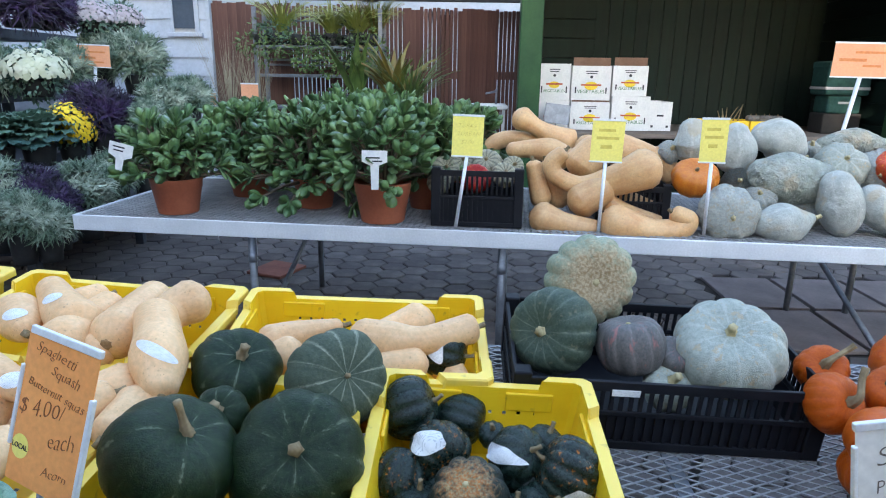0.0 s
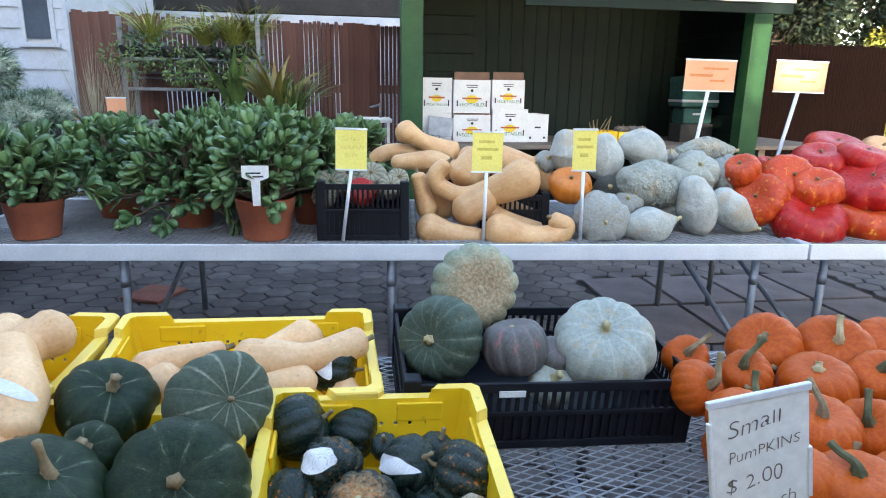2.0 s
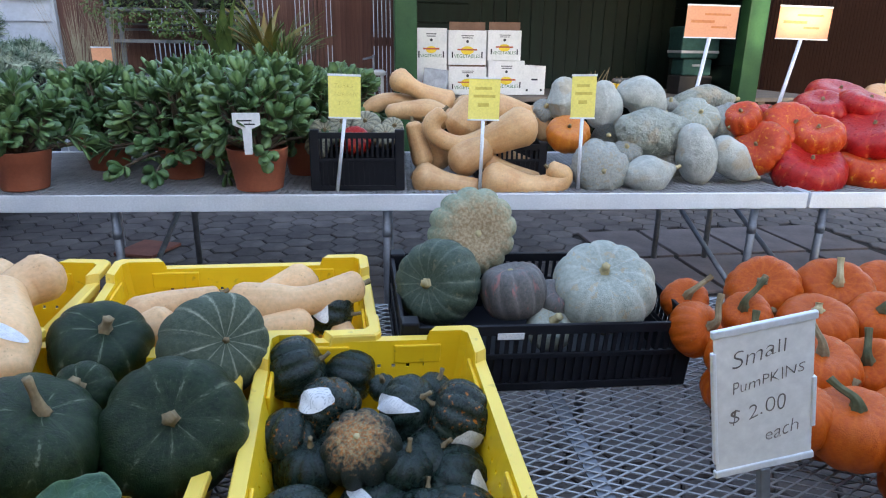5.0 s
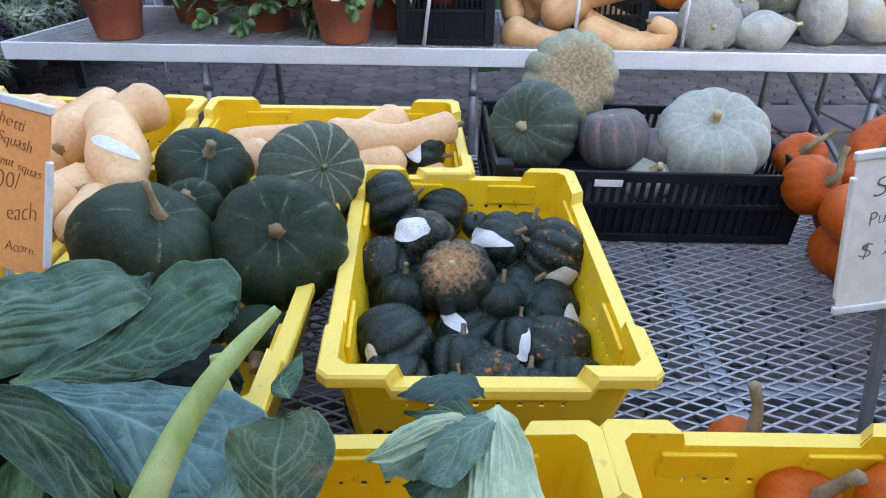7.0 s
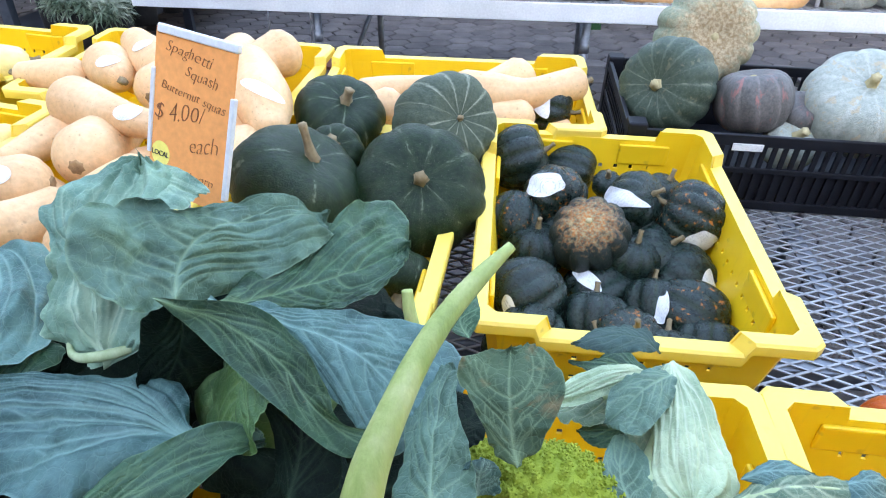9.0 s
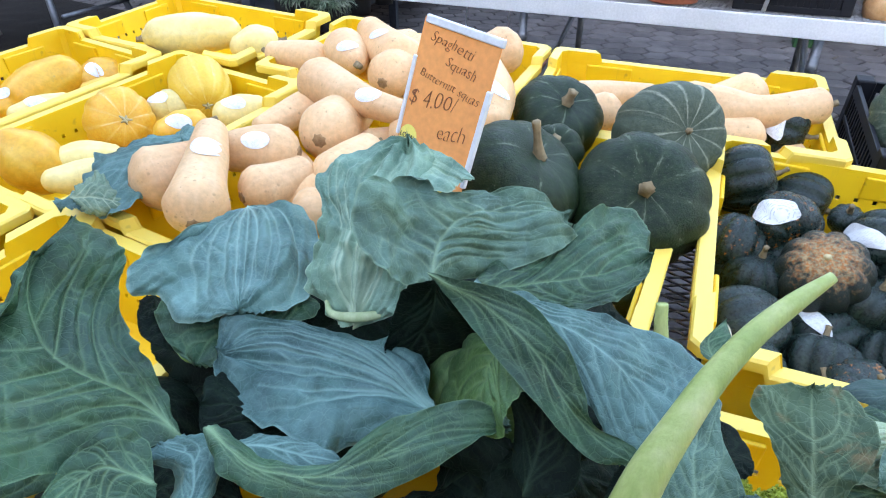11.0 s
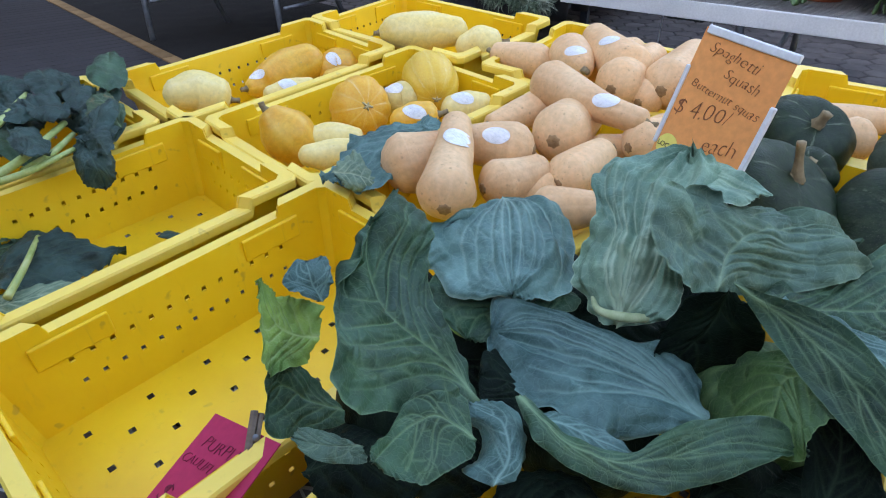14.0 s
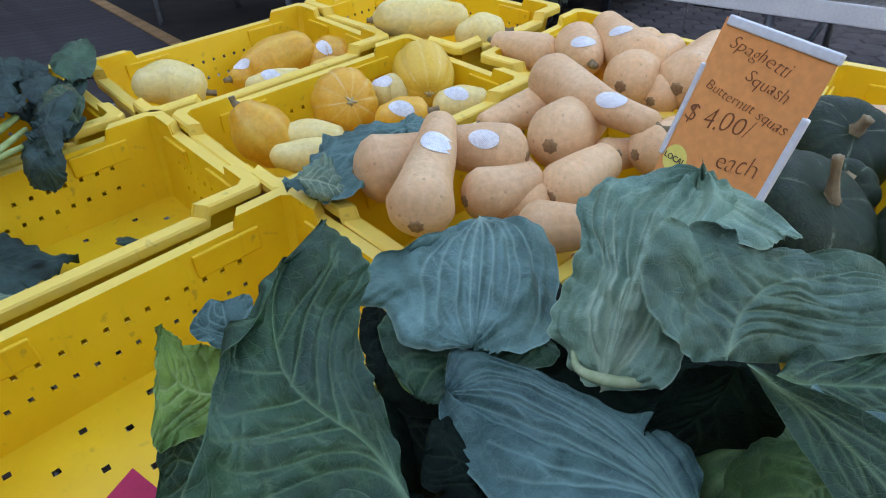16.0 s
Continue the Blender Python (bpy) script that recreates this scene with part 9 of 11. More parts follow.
leaf(grn_a, [(-2.025, 0.467, 0.669), (-1.951, 0.491, 0.689), (-1.932, 0.527, 0.671)], [(-1.924, 0.450, 0.674), (-1.871, 0.471, 0.674)], [(-2.057, 0.507, 0.673), (-2.027, 0.541, 0.676)], "greens", 525, ruffle=0.012, fold=0.03, crumple=0.010, ns=40, nw=32)
leaf(grn_a, [(-1.706, 0.517, 0.694), (-1.757, 0.573, 0.721), (-1.872, 0.655, 0.713)], [(-1.684, 0.548, 0.707), (-1.744, 0.611, 0.715)], [(-1.781, 0.538, 0.699), (-1.868, 0.597, 0.707)], "greens", 526, ruffle=0.012, fold=0.03, crumple=0.010, ns=40, nw=32)
leaf(grn_a, [(-1.704, 0.511, 0.671), (-1.754, 0.564, 0.697), (-1.863, 0.641, 0.688)], [(-1.678, 0.543, 0.683), (-1.736, 0.603, 0.691)], [(-1.780, 0.528, 0.675), (-1.865, 0.583, 0.683)], "greens", 527, ruffle=0.012, fold=0.03, crumple=0.010, ns=40, nw=32)
leaf(grn_a, [(-2.289, 0.666, 0.671), (-2.168, 0.669, 0.687), (-2.103, 0.684, 0.667)], [(-2.176, 0.628, 0.674), (-2.088, 0.628, 0.671)], [(-2.278, 0.705, 0.674), (-2.200, 0.721, 0.673)], "dark", 528, ruffle=0.012, fold=0.03, crumple=0.010, ns=26, nw=20)
leaf(grn_a, [(-1.760, 0.559, 0.675), (-1.830, 0.598, 0.701), (-1.963, 0.659, 0.690)], [(-1.758, 0.592, 0.688), (-1.839, 0.642, 0.695)], [(-1.832, 0.561, 0.677), (-1.930, 0.599, 0.684)], "greens", 529, ruffle=0.012, fold=0.03, crumple=0.010, ns=40, nw=32)
leaf(grn_a, [(-2.034, 0.405, 0.640), (-2.111, 0.394, 0.661), (-2.254, 0.390, 0.645)], [(-2.080, 0.420, 0.653), (-2.186, 0.420, 0.656)], [(-2.065, 0.376, 0.638), (-2.156, 0.363, 0.639)], "greens", 530, ruffle=0.012, fold=0.03, crumple=0.010, ns=40, nw=32)
leaf(grn_a, [(-1.777, 0.535, 0.682), (-1.628, 0.478, 0.672), (-1.623, 0.482, 0.612)], [(-1.723, 0.484, 0.666), (-1.651, 0.454, 0.631)], [(-1.663, 0.529, 0.678), (-1.613, 0.507, 0.634)], "greens", 531, ruffle=0.008)
leaf(grn_a, [(-1.726, 0.600, 0.687), (-1.819, 0.621, 0.721), (-1.891, 0.634, 0.725)], [(-1.782, 0.564, 0.705), (-1.857, 0.597, 0.720)], [(-1.782, 0.644, 0.703), (-1.881, 0.669, 0.718)], "brown", 532, ruffle=0.006)
stalk(grn_a, [(-1.751, 0.262, 0.645), (-1.719, 0.374, 0.685), (-1.818, 0.524, 0.702)], [0.01, 0.0090, 0.0070])
stalk(grn_a, [(-1.851, 0.297, 0.672), (-1.873, 0.405, 0.713), (-2.031, 0.548, 0.721)], [0.01, 0.0090, 0.0070])
stalk(grn_a, [(-2.104, 0.434, 0.702), (-2.232, 0.556, 0.748), (-2.501, 0.702, 0.780)], [0.01, 0.0090, 0.0070])
stalk(grn_a, [(-1.718, 0.378, 0.665), (-1.719, 0.439, 0.681), (-1.793, 0.524, 0.682)], [0.008, 0.0072, 0.0056])
stalk(grn_a, [(-1.725, 0.296, 0.658), (-1.685, 0.378, 0.674), (-1.721, 0.486, 0.676)], [0.008, 0.0072, 0.0056])
grn_b = thing("loose_leaf", Matrix.Translation((-1.627, 0.386, 0.483)), "torn dark leaf lying on the crate floor", "leaf", "leafy greens")
leaf(grn_b, [(-1.706, 0.210, 0.489), (-1.650, 0.332, 0.514), (-1.577, 0.465, 0.489)], [(-1.751, 0.320, 0.511), (-1.684, 0.394, 0.516), (-1.627, 0.433, 0.498)], [(-1.594, 0.246, 0.489), (-1.545, 0.307, 0.488), (-1.563, 0.382, 0.481)], "greens", 533, ruffle=0.012, fold=0.02, crumple=0.010)
leaf(grn_b, [(-1.747, 0.209, 0.500), (-1.751, 0.278, 0.517), (-1.742, 0.363, 0.515)], [(-1.823, 0.271, 0.508), (-1.753, 0.313, 0.520)], [(-1.687, 0.223, 0.490), (-1.667, 0.301, 0.497)], "brown", 534, ruffle=0.010, fold=0.02)
leaf(grn_b, [(-1.623, 0.187, 0.484), (-1.551, 0.250, 0.498), (-1.526, 0.358, 0.488)], [(-1.622, 0.239, 0.494), (-1.564, 0.307, 0.494)], [(-1.536, 0.209, 0.484), (-1.496, 0.283, 0.490)], "pale", 535, ruffle=0.006)
stalk(grn_b, [(-1.567, 0.230, 0.507), (-1.615, 0.287, 0.524), (-1.699, 0.356, 0.533)], [0.008, 0.007, 0.005])
grn_c = thing("loose_leaf", Matrix.Translation((-1.215, 0.864, 0.666)), "blue-green leaf draped over the crate lip", "leaf", "leafy greens")
leaf(grn_c, [(-1.152, 1.004, 0.708), (-1.156, 0.837, 0.707), (-1.189, 0.679, 0.678)], [(-1.249, 0.862, 0.697)], [(-1.083, 0.731, 0.670)], "blue", 72, ruffle=0.012)
leaf(grn_c, [(-1.181, 0.702, 0.685), (-1.121, 0.715, 0.689), (-1.094, 0.736, 0.671)], [(-1.184, 0.769, 0.706)], [(-1.122, 0.697, 0.668)], "pale", 73, ruffle=0.008)
grn_d = thing("loose_leaf", Matrix.Translation((-1.195, 1.012, 0.680)), "small torn blue-green leaf among the squash", "leaf", "leafy greens")
leaf(grn_d, [(-1.191, 0.950, 0.694), (-1.156, 0.964, 0.709), (-1.123, 0.980, 0.705)], [(-1.188, 1.006, 0.709)], [(-1.120, 0.936, 0.700)], "blue", 74, ruffle=0.006)
leaf(grn_b, [(-1.569, 0.536, 0.491), (-1.547, 0.550, 0.497), (-1.539, 0.571, 0.493)], [(-1.564, 0.559, 0.498)], [(-1.538, 0.545, 0.491)], "greens", 75)


# ---- signs and price cards ----
def card_frame(tl, tr, bl):
    """A pose whose x runs along the card's top, -y down the card, z out of its face; the origin at its top left corner."""
    tl, tr, bl = Vector(tl), Vector(tr), Vector(bl)
    x = (tr - tl).normalized()
    d = (bl - tl)
    d = (d - x * d.dot(x)).normalized()
    z = x.cross(-d)
    m = Matrix((x, -d, z)).transposed().to_4x4()
    m.translation = tl
    return m


def write_lines(t, lines, mat=None):
    for text, size, x, y, turn in lines:
        lettering(text, size, mat or M_PENCIL, t, pose(x, y, 0.0016, 0, 0, turn), thin=True)


def bars(t, rows, x0, x1, mat):
    for y, a, b, h in rows:
        box("writing_bar", x0 + a * (x1 - x0), x0 + b * (x1 - x0), y - h / 2, y + h / 2, 0.001, 0.0022, mat, t, 0.0)


M_FAINT = wear("faint ink", [(0.3, (0.66, 0.52, 0.10)), (0.7, (0.74, 0.60, 0.13))], 60, 0.6)
M_FAINTO = wear("faint ink on orange", [(0.3, (0.62, 0.20, 0.07)), (0.7, (0.70, 0.26, 0.09))], 60, 0.6)

# orange card over the butternut squash
t = thing("price_sign", card_frame((-0.606, 0.905, 0.985), (-0.474, 0.848, 0.972), (-0.640, 0.862, 0.800)), "orange handwritten price card in a metal holder among the squash", "sign")
W, Hh = 0.146, 0.225
box("card", 0, W, -Hh, 0, -0.001, 0.001, M_ORANGE, t, 0.0005)
box("top_clip", 0.004, W + 0.002, -0.008, 0.004, -0.004, 0.004, M_ALU, t, 0.002, "metal clip strip")
box("side_clip", W - 0.004, W + 0.004, -Hh + 0.02, -0.065, -0.004, 0.004, M_ALU, t, 0.002)
box("side_clip", -0.004, 0.003, -Hh + 0.05, -0.055, -0.004, 0.004, M_ALU, t, 0.002)
straight("stake", (W / 2, -Hh, -0.004), (W / 2 - 0.005, -Hh - 0.12, -0.02), 0.005, M_STEEL, t)
write_lines(t, [("Spaghetti", 0.023, 0.062, -0.026, -6), ("Squash", 0.022, 0.088, -0.052, -6), ("Butternut squas", 0.0185, 0.074, -0.080, -5),
                ("$ 4.00/", 0.033, 0.050, -0.108, 8), ("each", 0.030, 0.100, -0.142, 10), ("Acorn", 0.020, 0.098, -0.190, 4)], M_PENCILO)
bm = bmesh.new()
bmesh.ops.create_circle(bm, cap_ends=True, segments=28, radius=0.018)
o = part("sticker", bm, M_YCARD, t, "round yellow sticker lettered LOCAL")
o.location = (0.022, -0.172, 0.0016)
lettering("LOCAL", 0.0105, M_INK, o, pose(0, 0, 0.0006))

# white card in front of the small pumpkins
t = thing("price_sign", card_frame((0.515, 0.805, 0.922), (0.662, 0.800, 0.948), (0.566, 0.805, 0.640)), "white handwritten card in a metal holder on a post", "sign")
W, Hh = 0.149, 0.235
box("card", 0, W, -Hh, 0, -0.001, 0.001, M_WHITE, t, 0.0005)
box("top_clip", -0.003, W + 0.003, -0.008, 0.004, -0.004, 0.004, M_ALU, t, 0.002)
box("bottom_clip", -0.003, W + 0.003, -Hh - 0.006, -Hh + 0.006, -0.004, 0.004, M_ALU, t, 0.002)
box("side_clip", -0.004, 0.003, -Hh + 0.02, -0.03, -0.004, 0.004, M_ALU, t, 0.002)
box("side_clip", W - 0.003, W + 0.004, -Hh + 0.05, -0.1, -0.004, 0.004, M_ALU, t, 0.002)
o = box("post", W / 2 - 0.008, W / 2 + 0.008, -Hh - 0.27, -Hh - 0.006, -0.008, 0.006, M_STEEL, t, 0.002, "flat grey steel post")
write_lines(t, [("Small", 0.040, 0.064, -0.045, 8), ("PumPKINS", 0.025, 0.078, -0.088, 8), ("$ 2.00", 0.036, 0.062, -0.137, 8), ("each", 0.030, 0.100, -0.180, 8)])

# magenta card in the empty crate
t = thing("price_sign", card_frame((-0.979, 0.254, 0.546), (-0.836, 0.249, 0.585), (-1.000, 0.119, 0.489)), "magenta price card pegged inside the empty crate", "sign")
W, Hh = 0.148, 0.149
box("card", 0, W, -Hh, 0, -0.001, 0.001, M_PINK, t, 0.0005)
write_lines(t, [("PURPLE", W * 0.17, W * 0.42, -0.038, 0), ("CAULIFLOWER", W * 0.125, W * 0.45, -0.064, 0), ("$ 4.00", W * 0.27, W * 0.42, -0.112, 0)], M_PENCILP)
peg = thing("clothes_peg", card_frame((-0.893, 0.262, 0.592), (-0.878, 0.262, 0.602), (-0.915, 0.245, 0.555)), "weathered wooden clothes peg holding the card", "peg")
box("jaw", 0, 0.011, -0.07, 0.0, -0.004, 0.002, M_WOOD, peg, 0.001)
box("jaw", 0, 0.011, -0.07, 0.002, 0.004, 0.010, M_WOOD, peg, 0.001)
straight("spring", (-0.002, -0.03, 0.003), (0.013, -0.03, 0.003), 0.004, M_STEEL, peg)


def staked_card(tl, w, h, roll, foot_z, mat, label, rows, ink, stake_r=0.008, text=(), lean=0.03, group="yellow price cards on the back table", yaw=0.0):
    a = radians(roll)
    x = Vector((math.cos(a) * math.cos(radians(yaw)), math.sin(radians(yaw)), math.sin(a)))
    dn = Vector((math.sin(a), 0, -math.cos(a)))
    m = card_frame(tl, Vector(tl) + x * w, Vector(tl) + dn * h)
    t = thing("price_sign", m, label, "sign", group)
    box("card", 0, w, -h, 0, -0.001, 0.001, mat, t, 0.0005)
    box("top_clip", -0.002, w + 0.002, -0.006, 0.003, -0.003, 0.003, M_ALU, t, 0.001)
    box("bottom_clip", -0.002, w + 0.002, -h - 0.003, -h + 0.004, -0.003, 0.003, M_ALU, t, 0.001)
    L = tl[2] - h - foot_z
    straight("stake", (w / 2, -h, -0.004), (w / 2 - lean, -h - L, -0.004), stake_r, M_ALU, t)
    bars(t, rows, 0, w, ink)
    write_lines(t, text, ink)
    return t


ROWS3 = ((-0.045, 0.2, 0.72, 0.012), (-0.078, 0.15, 0.85, 0.012), (-0.115, 0.3, 0.65, 0.016))
staked_card((-0.034, 2.85, 1.180), 0.135, 0.178, -1.5, 0.68, M_YCARD, "yellow price card on a metal stake by the turban squash", (), M_FAINT, text=(("TURKS", 0.026, 0.062, -0.045, 0), ("TURBAN", 0.026, 0.070, -0.080, 0), ("$7.00", 0.024, 0.066, -0.115, 0)), lean=0.035, yaw=-3)
staked_card((0.563, 2.83, 1.172), 0.137, 0.180, -1.0, 0.68, M_YCARD, "yellow price card on a metal stake before the crookneck squash", ROWS3, M_FAINT, lean=0.0, yaw=-3)
staked_card((1.012, 2.80, 1.185), 0.105, 0.185, 1.0, 0.68, M_YCARD, "yellow price card on a metal stake before the grey squash", ROWS3, M_FAINT, lean=-0.0, yaw=-14)
ROWO = ((-0.05, 0.35, 0.85, 0.012), (-0.09, 0.1, 0.55, 0.016), (-0.12, 0.5, 0.8, 0.012))
staked_card((2.00, 3.7, 1.545), 0.325, 0.180, -0.5, 0.68, M_SALMON, "large orange price card on a steel stake behind the squash", ROWO, M_FAINTO, 0.011, lean=0.085, group="orange price cards on stakes")
staked_card((2.585, 3.7, 1.552), 0.345, 0.185, -1.0, 0.68, M_SALMON, "large orange price card on a steel stake, its top in sunlight", ROWO, M_FAINTO, 0.011, lean=0.12, group="orange price cards on stakes")
staked_card((-1.47, 4.35, 1.27), 0.115, 0.15, 0, 0.0, M_SALMON, "small orange price card behind the jade plants", (), M_FAINTO, 0.005, group="orange cards among the plants")
staked_card((-1.98, 5.0, 1.19), 0.085, 0.10, 0, 0.0, M_SALMON, "small orange price card by the clapboard house", (), M_FAINTO, 0.005, group="orange cards among the plants")
staked_card((-2.78, 4.75, 1.52), 0.235, 0.155, -2, 1.05, M_SALMON, "orange price card among silver plants", ROWO, M_FAINTO, 0.012, group="orange cards among the plants")


def plant_tag(p, w, h, stem, roll, label, text=(), rows=()):
    m = Matrix.Translation(p) @ pose(0, 0, 0, 90, 0, 0) @ pose(0, 0, 0, 0, 0, roll)
    t = thing("plant_tag", m, label, "tag", "white plant tags")
    bm = bmesh.new()
    q = [(-w / 2, 0), (w / 2, 0), (w / 2, -h * 0.75), (w * 0.17, -h), (w * 0.14, -h - stem), (-w * 0.14, -h - stem), (-w * 0.17, -h), (-w / 2, -h * 0.75)]
    vs = [bm.verts.new((a, b, 0)) for a, b in q]
    f = bm.faces.new(vs)
    r = bmesh.ops.extrude_face_region(bm, geom=[f])
    bmesh.ops.translate(bm, vec=(0, 0, 0.002), verts=[v for v in r["geom"] if isinstance(v, bmesh.types.BMVert)])
    part("plate", bm, M_WHITE, t)
    write_lines(t, text)
    for y, a, b in rows:
        box("writing_bar", a * w, b * w, y - 0.003, y + 0.003, 0.002, 0.0028, M_INK, t, 0.0)
    return t


plant_tag((-0.350, 2.655, 1.042), 0.105, 0.062, 0.10, 0, "white T-shaped tag lettered Jade in a pot", (("Jade", 0.022, -0.01, -0.014, 0),), ((-0.030, -0.35, 0.2), (-0.044, -0.1, 0.3)))
plant_tag((-1.475, 2.80, 1.035), 0.105, 0.07, 0.05, -14, "white T-shaped plant tag with faded writing", (), ((-0.018, -0.35, 0.15), (-0.034, -0.3, 0.1)))
plant_tag((-0.32, 4.05, 1.14), 0.075, 0.06, 0.08, 8, "small white plant tag among jade leaves")


# ---- jade plants ----
def leafy_material(name, a, b, tip, rough=0.35, shade=0.5):
    m, nt, bs = material(name, rough)
    v = coords(nt)
    n = noise_at(nt, v, 9, 3, 0.6)
    isl = nd(nt, "NewGeometry").outputs["Random Per Island"]
    col = mix(nt, isl, a, b)
    col = mix(nt, ramp(nt, n, [(0.45, (0.0,)), (0.75, (1.0,))]), col, tip)
    nt.links.new(col, bs.inputs["Base Color"])
    bump(nt, bs, noise_at(nt, v, 90, 2, 0.5), 0.15, 0.001)
    return m


M_JADE = leafy_material("jade leaves", (0.038, 0.092, 0.034), (0.105, 0.205, 0.072), (0.20, 0.32, 0.12), 0.40)
M_BARK = wear("bark", [(0.3, (0.10, 0.07, 0.05)), (0.7, (0.22, 0.17, 0.13))], 20, 0.85, grain=70, bstr=0.6)


def add_leaf(V, Fs, base, d, n, length, width, thick, cup=0.15):
    """One thick spoon-shaped leaf: six cross-rows of three points above, closed below."""
    s = d.cross(n).normalized()
    n = s.cross(d).normalized()
    i = len(V)
    rows = ((0.0, 0.14), (0.25, 0.42), (0.62, 1.0), (0.88, 0.88), (1.0, 0.30))
    for f, w in rows:
        c = base + d * length * f + n * length * cup * math.sin(f * 2.2)
        V.append(c + s * width * w / 2)
        V.append(c + n * thick)
        V.append(c - s * width * w / 2)
        V.append(c - n * thick * 0.6)
    for r in range(len(rows) - 1):
        a, b = i + 4 * r, i + 4 * r + 4
        Fs.extend([(a, a + 1, b + 1, b), (a + 1, a + 2, b + 2, b + 1), (a + 2, a + 3, b + 3, b + 2), (a + 3, a, b, b + 3)])


def jade_parts(t, r, h, seed, z0, low=0.06):
    rg = random.Random(seed)
    V, Fs = [], []
    TV, TF = [], []

    def limb(pts, rad):
        v, f, u = tube(pts, rad, 9, 7)
        o = len(TV)
        TV.extend(v)
        TF.extend([tuple(i + o for i in q) for q in f])

    n = int(48 * (r / 0.22) ** 1.6)
    for k in range(n):
        a = k * 2.39996 + rg.uniform(-0.3, 0.3)
        f = ((k + 0.5) / n) ** 0.55
        lift = math.sqrt(max(0.0, 1 - (f * 0.96) ** 2))
        droop = max(0.0, f - 0.62) / 0.38
        f *= rg.uniform(0.88, 1.06)
        tip = Vector((math.cos(a) * r * f, math.sin(a) * r * f, max(0.03, z0 + h * (0.30 + 0.70 * lift) * rg.uniform(0.68, 1.16) - droop * rg.uniform(0.3, 1.0) * (low + 0.2 * h))))
        root = Vector((math.cos(a) * 0.03, math.sin(a) * 0.03, z0))
        mid = root.lerp(tip, 0.55) + Vector((0, 0, 0.05 * h))
        limb([root, mid, tip], [0.011, 0.008, 0.005])
        out = (tip - Vector((0, 0, z0 + h * 0.2))).normalized()
        for q in range(7):
            ang = q * 2.2 + rg.uniform(-0.3, 0.3)
            s1 = out.orthogonal().normalized()
            s2 = out.cross(s1)
            side = s1 * math.cos(ang) + s2 * math.sin(ang)
            e = 0.25 + 0.75 * (q / 9)
            d = (out * (1.1 - e) + side * e).normalized()
            add_leaf(V, Fs, tip - out * 0.03 * (q / 9), d, (out * 1.2 + Vector((0.02, -0.45, 0.45))).normalized(), rg.uniform(0.058, 0.098), rg.uniform(0.038, 0.052), 0.004)
        for q in range(4):
            p = root.lerp(tip, rg.uniform(0.45, 0.9))
            d = Vector((rg.uniform(-1, 1), rg.uniform(-1, 1), rg.uniform(-0.2, 0.8))).normalized()
            add_leaf(V, Fs, p, d, Vector((0, 0, 1)) + d * 0.01, rg.uniform(0.05, 0.08), 0.036, 0.004)
    link_mesh("branch", TV, TF, M_BARK, t, label="woody grey-brown branches")
    lv = link_mesh("leaves", V, Fs, M_JADE, t, label="thick glossy green leaves")
    tagged(lv, kind="stuff")


def pot_part(t, r, h):
    v, uvs, f = [], [], []
    prof = ((0.0, 0.004), (0.74, 0.0), (0.76, 0.004), (0.93, h * 0.70), (0.95, h * 0.71), (0.99, h * 0.97), (1.0, h), (0.95, h), (0.93, h * 0.93), (0.0, h * 0.93))
    n = 36
    for rr, z in prof:
        for k in range(n):
            a = 2 * math.pi * k / n
            v.append((r * rr * math.cos(a), r * rr * math.sin(a), z))
    for i in range(len(prof) - 1):
        for k in range(n):
            k2 = (k + 1) % n
            f.append((i * n + k, i * n + k2, (i + 1) * n + k2, (i + 1) * n + k))
    p = link_mesh("pot", v, f, M_TERRA, t, label="terracotta coloured plastic pot")
    sv, sf, su = tube([(0, 0, h * 0.86), (0, 0, h * 0.90)], [r * 0.9, r * 0.9], 2, 24)
    link_mesh("soil", sv, sf, M_SOIL, t)


JADES = []
for k, (u, v, r, h, pr, turn, low) in enumerate((
    (1.455, 0.165, 0.25, 0.30, 0.133, 0, 0.10), (0.44, 0.175, 0.25, 0.26, 0.122, 80, 0.06), (0.60, 0.66, 0.29, 0.27, 0.12, 30, 0.12), (1.05, 0.42, 0.33, 0.31, 0.11, 100, 0.22),
    (1.62, 0.52, 0.28, 0.29, 0.12, 200, 0.12), (1.10, 0.95, 0.32, 0.35, 0.12, 300, 0.1), (0.42, 1.06, 0.31, 0.38, 0.12, 150, 0.1), (1.74, 0.98, 0.30, 0.33, 0.12, 10, 0.1), (1.36, 0.66, 0.30, 0.36, 0.11, 250, 0.1),
)):
    if k < 6:
        t = thing("jade_plant", on_table(u, v, 0.002, turn), "bushy jade plant with thick green leaves in a terracotta pot", "plant", "jade plants on the back table")
        pot_part(t, pr, pr * 1.38)
        jade_parts(t, r, h, 40 + k, pr * 1.25, low)
        JADES.append(t)
    else:
        copy_thing(JADES[{6: 2, 7: 4, 8: 5}[k]], on_table(u, v, 0.002, turn))


# ---- plants round the edge of the stall ----
def foliage(name, a, b, tip, rough=0.5):
    return leafy_material(name, a, b, tip, rough)


